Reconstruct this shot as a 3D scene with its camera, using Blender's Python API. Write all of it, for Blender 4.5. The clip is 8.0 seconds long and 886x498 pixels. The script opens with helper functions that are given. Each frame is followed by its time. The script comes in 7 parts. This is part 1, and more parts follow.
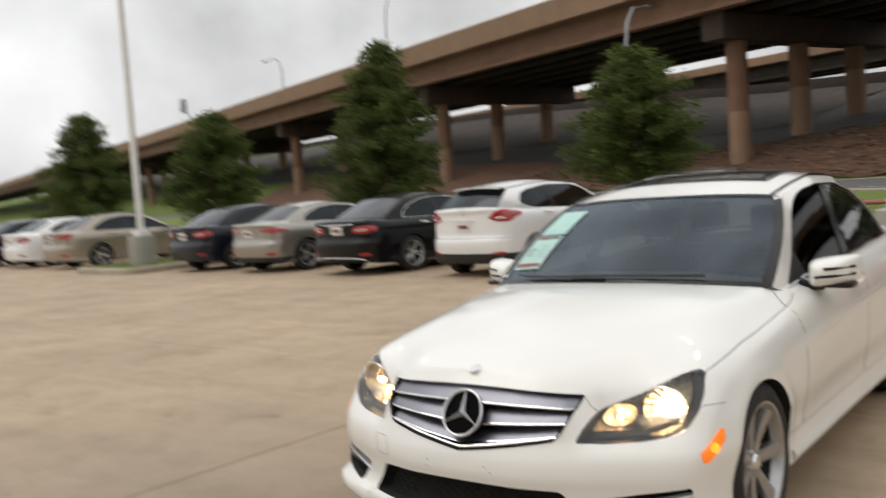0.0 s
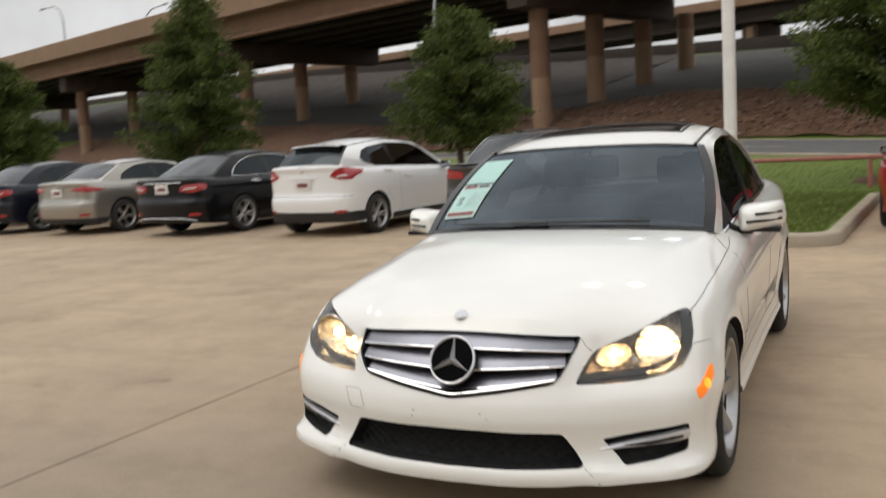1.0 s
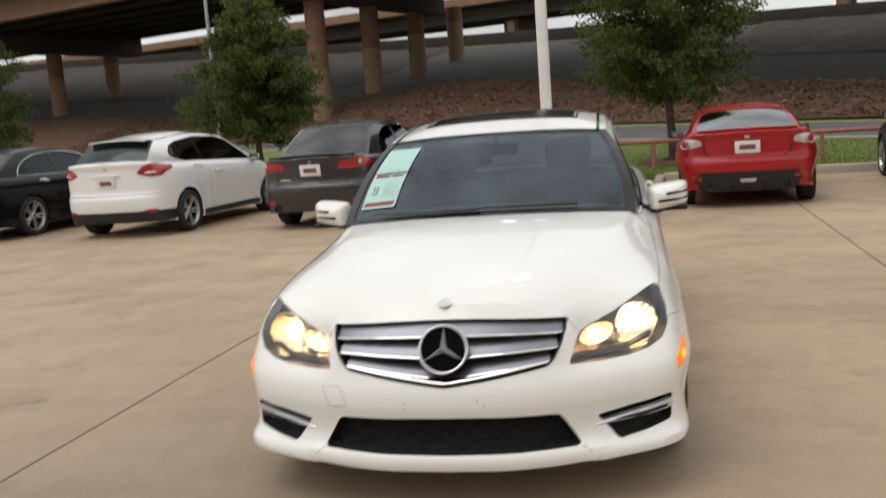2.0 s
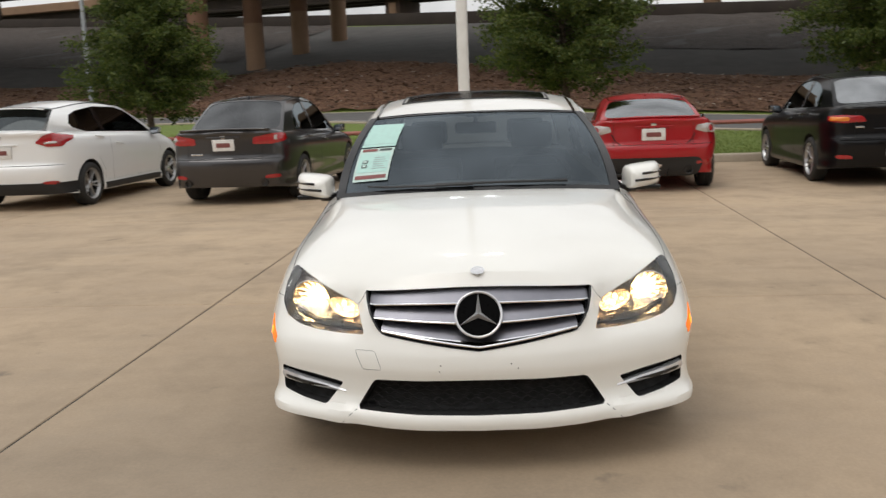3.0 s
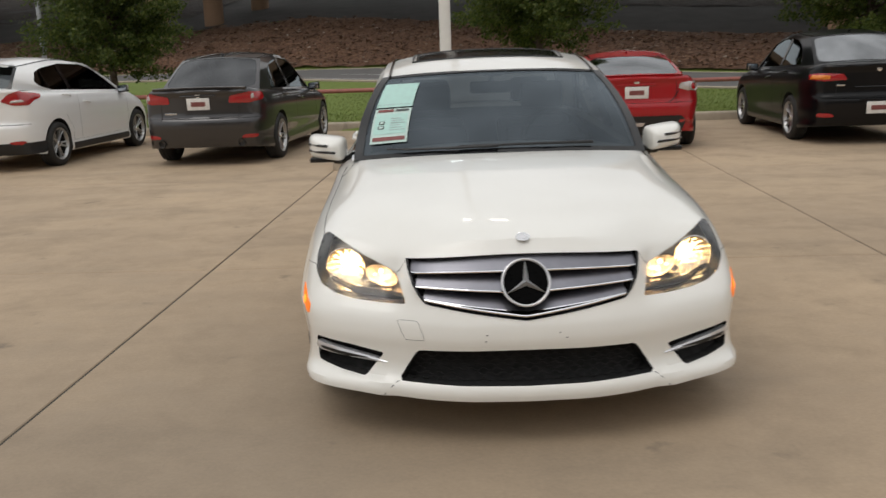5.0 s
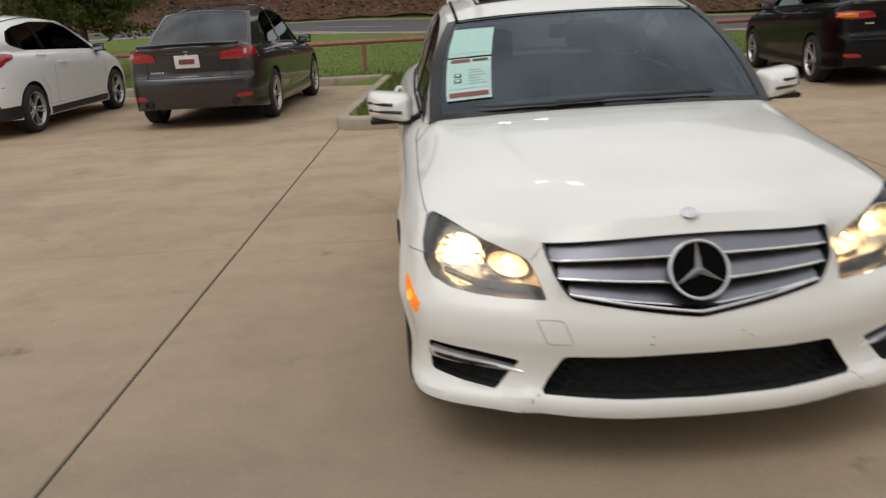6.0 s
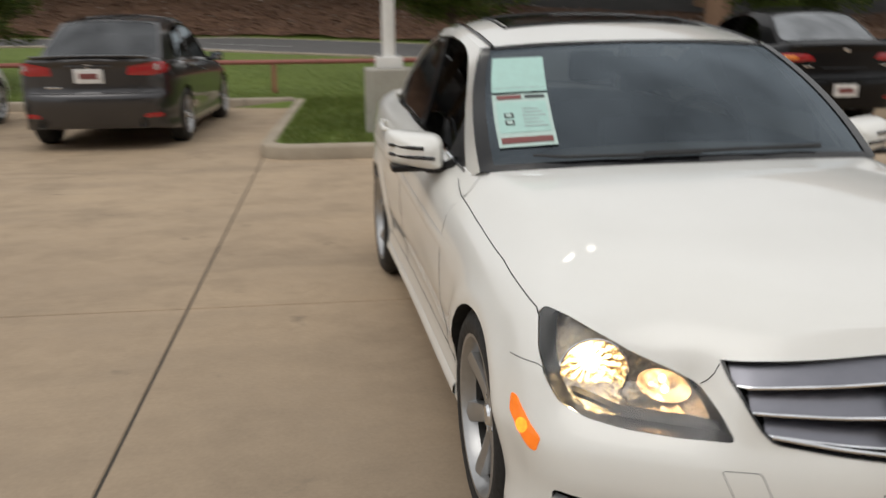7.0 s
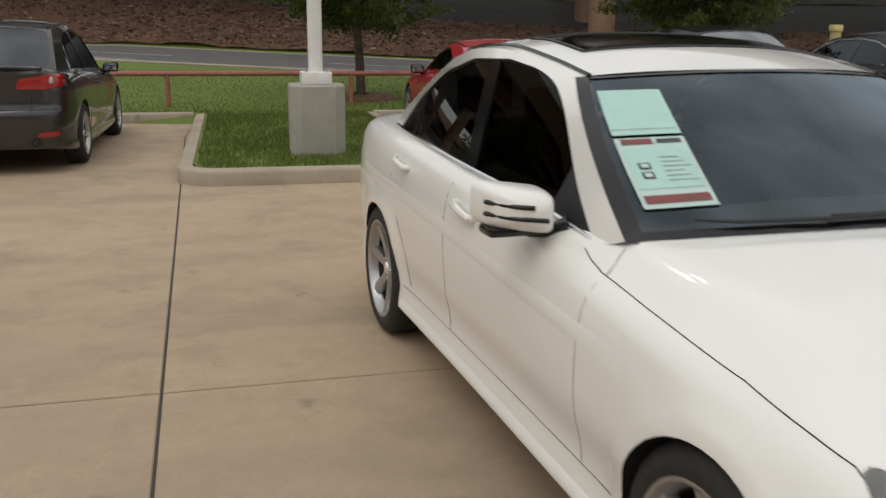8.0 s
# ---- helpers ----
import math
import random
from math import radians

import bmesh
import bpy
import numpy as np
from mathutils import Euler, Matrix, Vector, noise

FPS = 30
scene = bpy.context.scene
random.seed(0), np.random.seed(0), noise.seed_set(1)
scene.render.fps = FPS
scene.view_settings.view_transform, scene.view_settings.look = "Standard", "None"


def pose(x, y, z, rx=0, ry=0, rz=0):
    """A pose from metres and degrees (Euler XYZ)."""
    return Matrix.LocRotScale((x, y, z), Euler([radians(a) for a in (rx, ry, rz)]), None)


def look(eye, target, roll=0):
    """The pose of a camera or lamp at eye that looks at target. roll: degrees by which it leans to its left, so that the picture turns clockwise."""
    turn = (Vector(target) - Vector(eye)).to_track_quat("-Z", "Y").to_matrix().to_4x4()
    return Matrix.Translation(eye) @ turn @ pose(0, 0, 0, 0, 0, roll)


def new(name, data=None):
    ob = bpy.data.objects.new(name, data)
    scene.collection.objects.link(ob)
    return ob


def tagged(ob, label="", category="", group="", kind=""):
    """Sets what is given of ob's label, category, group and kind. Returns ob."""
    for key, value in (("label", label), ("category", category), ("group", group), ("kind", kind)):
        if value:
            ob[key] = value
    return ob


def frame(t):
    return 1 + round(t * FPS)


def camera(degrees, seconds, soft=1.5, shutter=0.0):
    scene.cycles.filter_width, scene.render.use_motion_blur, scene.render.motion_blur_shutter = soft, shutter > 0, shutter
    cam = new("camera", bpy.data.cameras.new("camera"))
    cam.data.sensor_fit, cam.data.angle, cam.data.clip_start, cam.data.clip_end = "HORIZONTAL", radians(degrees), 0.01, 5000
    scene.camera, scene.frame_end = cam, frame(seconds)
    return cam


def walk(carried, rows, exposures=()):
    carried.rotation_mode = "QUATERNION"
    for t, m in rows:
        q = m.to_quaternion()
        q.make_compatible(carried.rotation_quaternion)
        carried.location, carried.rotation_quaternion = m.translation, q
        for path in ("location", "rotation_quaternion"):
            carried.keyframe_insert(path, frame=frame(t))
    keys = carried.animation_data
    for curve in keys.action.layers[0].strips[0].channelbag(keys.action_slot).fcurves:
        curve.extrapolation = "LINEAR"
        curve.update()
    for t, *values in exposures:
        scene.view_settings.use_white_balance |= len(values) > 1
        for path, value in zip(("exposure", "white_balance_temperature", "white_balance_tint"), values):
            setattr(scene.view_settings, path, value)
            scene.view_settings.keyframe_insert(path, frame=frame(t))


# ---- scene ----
cam = camera(52.0, 8.0, soft=1.4, shutter=0.5)
PATH = [
    (0, (2.073, -2.665, 1.459), (0.848, -1.089, 1.331), -4.0),
    (0.2, (1.918, -2.686, 1.431), (0.795, -1.04, 1.258), -2.1),
    (0.3, (1.860, -2.738, 1.439), (0.758, -1.079, 1.260), -2.3),
    (0.5, (1.732, -2.827, 1.438), (0.716, -1.119, 1.22), -4.4),
    (0.8, (1.545, -2.893, 1.427), (0.641, -1.133, 1.133), -3.8),
    (1, (1.391, -2.927, 1.416), (0.545, -1.13, 1.18), -3.3),
    (1.2, (1.194, -2.954, 1.419), (0.422, -1.120, 1.215), -4.1),
    (1.5, (0.975, -2.994, 1.444), (0.323, -1.116, 1.228), -2.9),
    (1.7, (0.852, -3.027, 1.445), (0.356, -1.099, 1.259), -2.6),
    (2, (0.633, -3.114, 1.445), (0.261, -1.17, 1.16), -4.2),
    (2.2, (0.48, -3.173, 1.44), (0.129, -1.229, 1.127), -2.9),
    (3.3, (-0.056, -3.399, 1.456), (-0.101, -1.43, 1.106), -2.5),
    (3.5, (-0.087, -3.441, 1.457), (-0.133, -1.474, 1.101), -2.6),
    (4, (-0.114, -3.461, 1.457), (-0.1, -1.491, 1.112), -1.8),
    (4.2, (-0.143, -3.454, 1.441), (-0.111, -1.487, 1.082), -1.6),
    (5.3, (-0.421, -3.023, 1.476), (-0.449, -1.079, 1.004), -1.9),
    (5.5, (-0.535, -2.876, 1.439), (-0.591, -0.942, 0.935), -1.2),
    (6, (-0.835, -2.51, 1.439), (-0.779, -0.584, 0.905), -3.5),
    (6.2, (-0.959, -2.311, 1.421), (-0.888, -0.368, 0.953), -2.9),
    (6.5, (-1.098, -2.014, 1.449), (-0.962, -0.069, 1.002), -2.6),
    (6.8, (-1.249, -1.760, 1.442), (-1.066, 0.176, 0.974), -0.4),
    (7, (-1.378, -1.583, 1.437), (-1.058, 0.328, 0.944), -0.6),
    (7.3, (-1.551, -1.273, 1.433), (-1.071, 0.574, 0.835), -2.6),
    (7.5, (-1.662, -1.083, 1.419), (-1.077, 0.771, 0.948), -2.3),
    (7.8, (-1.797, -0.828, 1.469), (-1.247, 1.032, 0.978), -4.1),
    (7.9, (-1.867, -0.716, 1.467), (-1.288, 1.136, 0.988), -1.3),
    (8, (-1.913, -0.642, 1.466), (-1.317, 1.208, 0.994), 0.5),
]
walk(cam, [(t, look(eye, target, roll)) for t, eye, target, roll in PATH],
     [(0, 0.19), (4.2, 0.19), (5.3, -0.09), (8, -0.10)])


# ---- world, sun, exposure ----
world = bpy.data.worlds.new("overcast_sky")
scene.world = world
world.use_nodes = True
wn, wl = world.node_tree.nodes, world.node_tree.links
SUN_EL, SUN_AZ = 62.0, 235.0
sky = wn.new("ShaderNodeTexSky")
sky.sky_type, sky.sun_disc = "NISHITA", False
sky.sun_elevation, sky.sun_rotation = radians(SUN_EL), radians(SUN_AZ)
sky.dust_density, sky.air_density = 4.0, 1.0
grey = wn.new("ShaderNodeHueSaturation")
grey.inputs["Saturation"].default_value = 0.12
wl.new(sky.outputs[0], grey.inputs["Color"])
cloud = wn.new("ShaderNodeTexNoise")
cloud.inputs["Scale"].default_value, cloud.inputs["Detail"].default_value = 4.5, 5.0
wcoord = wn.new("ShaderNodeTexCoord")
wl.new(wcoord.outputs["Generated"], cloud.inputs["Vector"])
cramp = wn.new("ShaderNodeMapRange")
cramp.inputs["From Min"].default_value, cramp.inputs["From Max"].default_value = 0.3, 0.75
cramp.inputs["To Min"].default_value, cramp.inputs["To Max"].default_value = 3.6, 7.7
wl.new(cloud.outputs[0], cramp.inputs["Value"])
layer = wn.new("ShaderNodeMix")
layer.data_type = "RGBA"
layer.inputs["Factor"].default_value = 0.85
wl.new(grey.outputs[0], layer.inputs["A"])
wl.new(cramp.outputs[0], layer.inputs["B"])
# an overcast sky is brightest overhead
split = wn.new("ShaderNodeSeparateXYZ")
wl.new(wcoord.outputs["Generated"], split.inputs[0])
rise = wn.new("ShaderNodeMapRange")
rise.inputs["From Min"].default_value, rise.inputs["From Max"].default_value = 0.0, 1.0
rise.inputs["To Min"].default_value, rise.inputs["To Max"].default_value = 0.98, 1.42
wl.new(split.outputs["Z"], rise.inputs["Value"])
shade = wn.new("ShaderNodeMix")
shade.data_type, shade.blend_type = "RGBA", "MULTIPLY"
shade.inputs["Factor"].default_value = 1.0
wl.new(layer.outputs["Result"], shade.inputs["A"])
wl.new(rise.outputs[0], shade.inputs["B"])
wn["Background"].inputs["Strength"].default_value = 0.128
wl.new(shade.outputs["Result"], wn["Background"].inputs["Color"])

sun = new("sun", bpy.data.lights.new("sun", "SUN"))
sun.data.energy, sun.data.angle, sun.data.color = 0.5, radians(40), (1.0, 0.95, 0.88)
sun.matrix_world = look((40 * math.sin(radians(SUN_AZ)) * math.cos(radians(SUN_EL)), 40 * math.cos(radians(SUN_AZ)) * math.cos(radians(SUN_EL)), 40 * math.sin(radians(SUN_EL))), (0, 0, 0))

# ---- materials ----
def material(name):
    m = bpy.data.materials.new(name)
    m.use_nodes = True
    nt = m.node_tree
    return m, nt, nt.nodes["Principled BSDF"]


def coords(nt, kind="Object"):
    return nt.nodes.new("ShaderNodeTexCoord").outputs[kind]


def place_of(nt):
    return nt.nodes.new("ShaderNodeNewGeometry").outputs["Position"]


def noise_node(nt, vec, scale, detail=4.0, rough=0.55, distort=0.0):
    n = nt.nodes.new("ShaderNodeTexNoise")
    n.inputs["Scale"].default_value, n.inputs["Detail"].default_value = scale, detail
    n.inputs["Roughness"].default_value, n.inputs["Distortion"].default_value = rough, distort
    nt.links.new(vec, n.inputs["Vector"])
    return n.outputs[0]


def ramp(nt, fac, stops):
    r = nt.nodes.new("ShaderNodeValToRGB")
    while len(r.color_ramp.elements) < len(stops):
        r.color_ramp.elements.new(0.5)
    for e, (at, c) in zip(r.color_ramp.elements, stops):
        e.position = at
        e.color = (*c, 1) if len(c) == 3 else c
    nt.links.new(fac, r.inputs[0])
    return r.outputs[0]


def mixed(nt, a, b, fac, how="MIX"):
    n = nt.nodes.new("ShaderNodeMix")
    n.data_type, n.blend_type = "RGBA", how
    for v, key in ((a, "A"), (b, "B"), (fac, "Factor")):
        if isinstance(v, (tuple, float, int)):
            n.inputs[key].default_value = (*v, 1) if isinstance(v, tuple) else v
        else:
            nt.links.new(v, n.inputs[key])
    return n.outputs["Result"]


def bump(nt, bsdf, height, strength=0.3, dist=0.01):
    b = nt.nodes.new("ShaderNodeBump")
    b.inputs["Strength"].default_value, b.inputs["Distance"].default_value = strength, dist
    nt.links.new(height, b.inputs["Height"])
    nt.links.new(b.outputs[0], bsdf.inputs["Normal"])


def simple(name, color, rough=0.5, metal=0.0, vary=0.12, scale=30.0, coat=0.0, bumpy=0.0):
    """A plain surface with a little uneven tone and gloss."""
    m, nt, b = material(name)
    n = noise_node(nt, coords(nt), scale)
    lo, hi = tuple(c * (1 - vary) for c in color), tuple(min(1, c * (1 + vary)) for c in color)
    nt.links.new(ramp(nt, n, [(0.3, lo), (0.7, hi)]), b.inputs["Base Color"])
    nt.links.new(ramp(nt, n, [(0.3, (rough * 0.85,) * 3), (0.7, (min(1, rough * 1.15),) * 3)]), b.inputs["Roughness"])
    b.inputs["Metallic"].default_value = metal
    b.inputs["Coat Weight"].default_value = coat
    b.inputs["Coat Roughness"].default_value = 0.04
    if bumpy:
        bump(nt, b, n, bumpy, 0.01)
    return m


def paint(name, color, metal=0.0, rough=0.35, dusty=0.0, spec=0.5, coat=1.0):
    """Car paint: base coat, fine flakes, clear coat with faint dust."""
    m, nt, b = material(name)
    co = coords(nt)
    flake = noise_node(nt, co, 900.0, 1.0)
    broad = noise_node(nt, co, 2.5, 5.0)
    base = mixed(nt, tuple(c * 0.94 for c in color), tuple(min(1, c * 1.05) for c in color), flake)
    dust = ramp(nt, broad, [(0.42, (0, 0, 0)), (0.8, (dusty,) * 3)])
    nt.links.new(mixed(nt, base, (0.42, 0.39, 0.34), dust), b.inputs["Base Color"])
    b.inputs["Metallic"].default_value, b.inputs["Roughness"].default_value = metal, rough
    b.inputs["Coat Weight"].default_value = coat
    b.inputs["Specular IOR Level"].default_value = spec
    nt.links.new(ramp(nt, broad, [(0.3, (0.03,) * 3), (0.8, (0.09,) * 3)]), b.inputs["Coat Roughness"])
    return m


def glass(name, tint, gloss=(1.0, 1.0, 1.0), ior=1.62):
    """Window glass: tinted see-through with a mirror coat that grows towards grazing."""
    m, nt, b = material(name)
    nt.nodes.remove(b)
    tr, gl, mx, fr = (nt.nodes.new("ShaderNode" + k) for k in ("BsdfTransparent", "BsdfGlossy", "MixShader", "Fresnel"))
    tr.inputs["Color"].default_value = (*tint, 1)
    gl.inputs["Roughness"].default_value = 0.015
    gl.inputs["Color"].default_value = (*gloss, 1)
    fr.inputs["IOR"].default_value = ior
    nt.links.new(fr.outputs[0], mx.inputs[0])
    nt.links.new(tr.outputs[0], mx.inputs[1])
    nt.links.new(gl.outputs[0], mx.inputs[2])
    nt.links.new(mx.outputs[0], nt.nodes["Material Output"].inputs["Surface"])
    return m


def glowing(name, color, strength, base=(0.5, 0.5, 0.5)):
    m, nt, b = material(name)
    b.inputs["Base Color"].default_value = (*base, 1)
    b.inputs["Emission Color"].default_value = (*color, 1)
    n = noise_node(nt, coords(nt), 40.0)
    nt.links.new(ramp(nt, n, [(0.35, (strength * 0.6,) * 3), (0.65, (strength,) * 3)]), b.inputs["Emission Strength"])
    b.inputs["Roughness"].default_value = 0.2
    return m


def concrete_slab(name, light, dark, stain, shaded_grime=False):
    m, nt, b = material(name)
    pos = place_of(nt)
    rnd = nt.nodes.new("ShaderNodeObjectInfo").outputs["Random"]
    big = noise_node(nt, pos, 0.4, 6.0, 0.6, 0.2)
    mid = noise_node(nt, pos, 1.5, 8.0, 0.68, 0.15)
    fine = noise_node(nt, pos, 60.0, 3.0)
    patchy = noise_node(nt, pos, 6.5, 7.0, 0.7)
    stretch = nt.nodes.new("ShaderNodeMapping")
    stretch.inputs["Scale"].default_value = (0.5, 2.2, 1)
    nt.links.new(pos, stretch.inputs["Vector"])
    drag = noise_node(nt, stretch.outputs[0], 0.8, 6.0, 0.6, 0.2)
    c = mixed(nt, dark, light, ramp(nt, big, [(0.3, (0, 0, 0)), (0.68, (1, 1, 1))]))
    c = mixed(nt, c, stain, ramp(nt, mid, [(0.48, (0, 0, 0)), (0.74, (0.52,) * 3)]))
    c = mixed(nt, c, stain, ramp(nt, drag, [(0.50, (0, 0, 0)), (0.72, (0.36,) * 3)]))
    c = mixed(nt, c, (0.05, 0.048, 0.045), ramp(nt, noise_node(nt, pos, 3.1, 4.0), [(0.66, (0, 0, 0)), (0.76, (0.50,) * 3)]))
    # shade painted in with the grime in front of the car, uneven at its edge
    if shaded_grime:
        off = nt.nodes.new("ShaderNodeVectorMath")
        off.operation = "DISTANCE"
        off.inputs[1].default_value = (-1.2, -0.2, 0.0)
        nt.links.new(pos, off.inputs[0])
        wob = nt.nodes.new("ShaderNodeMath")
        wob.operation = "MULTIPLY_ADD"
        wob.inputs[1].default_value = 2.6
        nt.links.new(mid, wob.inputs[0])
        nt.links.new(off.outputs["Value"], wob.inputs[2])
        shade_mask = nt.nodes.new("ShaderNodeMapRange")
        shade_mask.inputs["From Min"].default_value, shade_mask.inputs["From Max"].default_value = 4.6, 1.6
        nt.links.new(wob.outputs[0], shade_mask.inputs["Value"])
        c = mixed(nt, c, (0.17, 0.145, 0.115), ramp(nt, shade_mask.outputs[0], [(0, (0, 0, 0)), (1, (0.48,) * 3)]))
    c = mixed(nt, c, ramp(nt, rnd, [(0, (0.86, 0.86, 0.87)), (1, (1.0, 0.985, 0.96))]), 0.45, "MULTIPLY")
    c = mixed(nt, c, ramp(nt, patchy, [(0.32, (0.84,) * 3), (0.62, (1.0,) * 3)]), 0.55, "MULTIPLY")
    c = mixed(nt, c, ramp(nt, fine, [(0.3, (0.86,) * 3), (0.7, (1, 1, 1))]), 0.8, "MULTIPLY")
    nt.links.new(c, b.inputs["Base Color"])
    nt.links.new(ramp(nt, mid, [(0.3, (0.62,) * 3), (0.75, (0.85,) * 3)]), b.inputs["Roughness"])
    bump(nt, b, fine, 0.25, 0.004)
    return m


def mottled(name, stops, scale, rough=0.9, bump_scale=None, strength=0.5, dist=0.03, second=0.4):
    """Natural or weathered ground: colours by noise at two scales, with relief."""
    m, nt, b = material(name)
    pos = place_of(nt)
    a = noise_node(nt, pos, scale, 8.0, 0.65)
    c = ramp(nt, a, stops)
    big = noise_node(nt, pos, scale * 0.08, 4.0)
    c = mixed(nt, c, ramp(nt, big, [(0.3, (0.62,) * 3), (0.7, (1, 1, 1))]), second, "MULTIPLY")
    nt.links.new(c, b.inputs["Base Color"])
    b.inputs["Roughness"].default_value = rough
    bump(nt, b, noise_node(nt, pos, bump_scale or scale * 2, 6.0), strength, dist)
    return m


def per_island(name, stops, rough=0.6, trans=0.0):
    """Leaves, blades and chips: each piece its own tone."""
    m, nt, b = material(name)
    g = nt.nodes.new("ShaderNodeNewGeometry").outputs["Random Per Island"]
    big = noise_node(nt, place_of(nt), 0.8, 3.0)
    c = mixed(nt, ramp(nt, g, stops), ramp(nt, big, [(0.3, (0.6,) * 3), (0.7, (1, 1, 1))]), 0.6, "MULTIPLY")
    nt.links.new(c, b.inputs["Base Color"])
    b.inputs["Roughness"].default_value = rough
    if trans:
        t = nt.nodes.new("ShaderNodeBsdfTranslucent")
        mx = nt.nodes.new("ShaderNodeMixShader")
        mx.inputs[0].default_value = trans
        nt.links.new(c, t.inputs["Color"])
        nt.links.new(b.outputs[0], mx.inputs[1])
        nt.links.new(t.outputs[0], mx.inputs[2])
        nt.links.new(mx.outputs[0], nt.nodes["Material Output"].inputs["Surface"])
    return m


M_WHITE = paint("white_paint", (0.83, 0.82, 0.775), 0.0, 0.4, 0.06)
M_WHITE2 = paint("bright_white_paint", (0.82, 0.82, 0.81), 0.0, 0.4, 0.04)
M_BLACK = paint("black_paint", (0.003, 0.003, 0.004), 0.0, 0.3, 0.0, 0.12, 0.42)
M_NAVY = paint("navy_paint", (0.005, 0.007, 0.016), 0.1, 0.4, 0.0, 0.1, 0.8)
M_GREY = paint("grey_paint", (0.050, 0.048, 0.050), 0.75, 0.30, 0.0, 0.3, 1.0)
M_SILVER = paint("silver_paint", (0.36, 0.34, 0.30), 0.8, 0.34, 0.10)
M_BEIGE = paint("champagne_paint", (0.36, 0.31, 0.25), 0.75, 0.36, 0.10)
M_RED = paint("red_paint", (0.34, 0.006, 0.010), 0.0, 0.4, 0.0, 0.2, 0.8)
M_RUBBER = simple("tyre_rubber", (0.017, 0.016, 0.015), 0.75, bumpy=0.2, scale=60)
M_PLASTIC = simple("black_plastic", (0.012, 0.012, 0.013), 0.45)
M_DARK = simple("dark_cavity", (0.006, 0.006, 0.006), 0.8)
M_TRIM = simple("gloss_black_trim", (0.008, 0.008, 0.009), 0.12)
M_CHROME = simple("chrome", (0.82, 0.83, 0.85), 0.07, 1.0, 0.04)
M_SLAT = simple("satin_silver_slat", (0.25, 0.25, 0.28), 0.38, 1.0, 0.06)
M_ALLOY = simple("alloy_silver", (0.44, 0.44, 0.44), 0.34, 0.9, 0.06)
M_DISC = simple("brake_disc", (0.035, 0.033, 0.031), 0.5, 0.5)
M_MIRROR = simple("mirror_glass", (0.35, 0.37, 0.40), 0.05, 1.0, 0.03)
M_STAR = simple("polished_silver", (0.72, 0.72, 0.74), 0.22, 0.55, 0.03)
M_GLASS = glass("clear_glass", (0.17, 0.185, 0.19), (0.76, 0.89, 1.0), 1.74)
M_TINT = glass("tinted_glass", (0.035, 0.038, 0.038))
M_DARKPANE = glass("dark_side_glass", (0.02, 0.02, 0.02), (0.5, 0.5, 0.5), 1.3)
M_SIDEGL = glass("parked_side_glass", (0.018, 0.020, 0.021), (0.85, 0.95, 1.0), 1.5)
M_REARGL = glass("rear_glass", (0.05, 0.055, 0.055), (0.94, 0.97, 1.0), 1.75)
M_SKYGL = glass("pale_rear_glass", (0.06, 0.065, 0.065), (0.94, 0.97, 1.0), 3.4)
M_LENS = glass("lamp_lens", (0.93, 0.93, 0.93))
M_CABIN = simple("dark_interior", (0.022, 0.022, 0.023), 0.8)
M_SEAT = simple("grey_seat_cloth", (0.030, 0.029, 0.028), 0.75)
M_REDLENS = simple("red_tail_lens", (0.34, 0.008, 0.011), 0.10, coat=1.0)
M_CLEARLENS = simple("clear_tail_lens", (0.55, 0.50, 0.48), 0.12, 0.4, coat=1.0)
M_AMBER = simple("amber_lens", (0.75, 0.22, 0.02), 0.12, coat=1.0)
M_AMBERLIT = glowing("lit_amber", (1.0, 0.26, 0.02), 2.2, (0.8, 0.2, 0.02))
M_BULB = glowing("lit_headlamp", (1.0, 0.72, 0.38), 42.0)
M_BULB2 = glowing("lit_indicator_lamp", (1.0, 0.58, 0.26), 20.0)
M_MARKER = glowing("lit_marker_lens", (1.0, 0.20, 0.01), 0.55, (0.85, 0.20, 0.02))
M_BOWL = simple("bright_reflector", (0.90, 0.86, 0.78), 0.22, 1.0, 0.08, 90.0, bumpy=0.5)
M_BOWL2 = simple("bright_headlamp_reflector", (0.90, 0.80, 0.62), 0.24, 1.0, 0.10, 70.0, bumpy=0.5)
# gold base colour puts the lamp's warm glow onto its unlit housing
M_LAMPGOLD = simple("lamp_inner_reflector", (0.82, 0.60, 0.38), 0.32, 0.6, 0.35, 60.0, bumpy=0.8)
M_PIANO = simple("piano_black", (0.002, 0.002, 0.002), 0.30, vary=0.05)
M_PIANO.node_tree.nodes["Principled BSDF"].inputs["Specular IOR Level"].default_value = 0.04
M_LAMPIN = simple("lamp_housing", (0.020, 0.019, 0.018), 0.3, 0.2)
M_STICKER = simple("pale_green_paper", (0.42, 0.64, 0.58), 0.6, vary=0.05)
M_PAPER = simple("white_paper", (0.50, 0.64, 0.59), 0.6, vary=0.05)
M_INKRED = simple("red_print", (0.20, 0.06, 0.055), 0.6)
M_INKDARK = simple("dark_print", (0.05, 0.06, 0.06), 0.6)
M_PLATE = simple("plate_white", (0.75, 0.74, 0.72), 0.4)
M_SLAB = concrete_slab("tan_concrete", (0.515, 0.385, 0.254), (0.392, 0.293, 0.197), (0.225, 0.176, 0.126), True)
M_KERB = concrete_slab("kerb_concrete", (0.46, 0.39, 0.30), (0.36, 0.30, 0.22), (0.24, 0.20, 0.15))
M_BLOCK = concrete_slab("grey_concrete", (0.46, 0.44, 0.38), (0.36, 0.34, 0.30), (0.26, 0.24, 0.20))
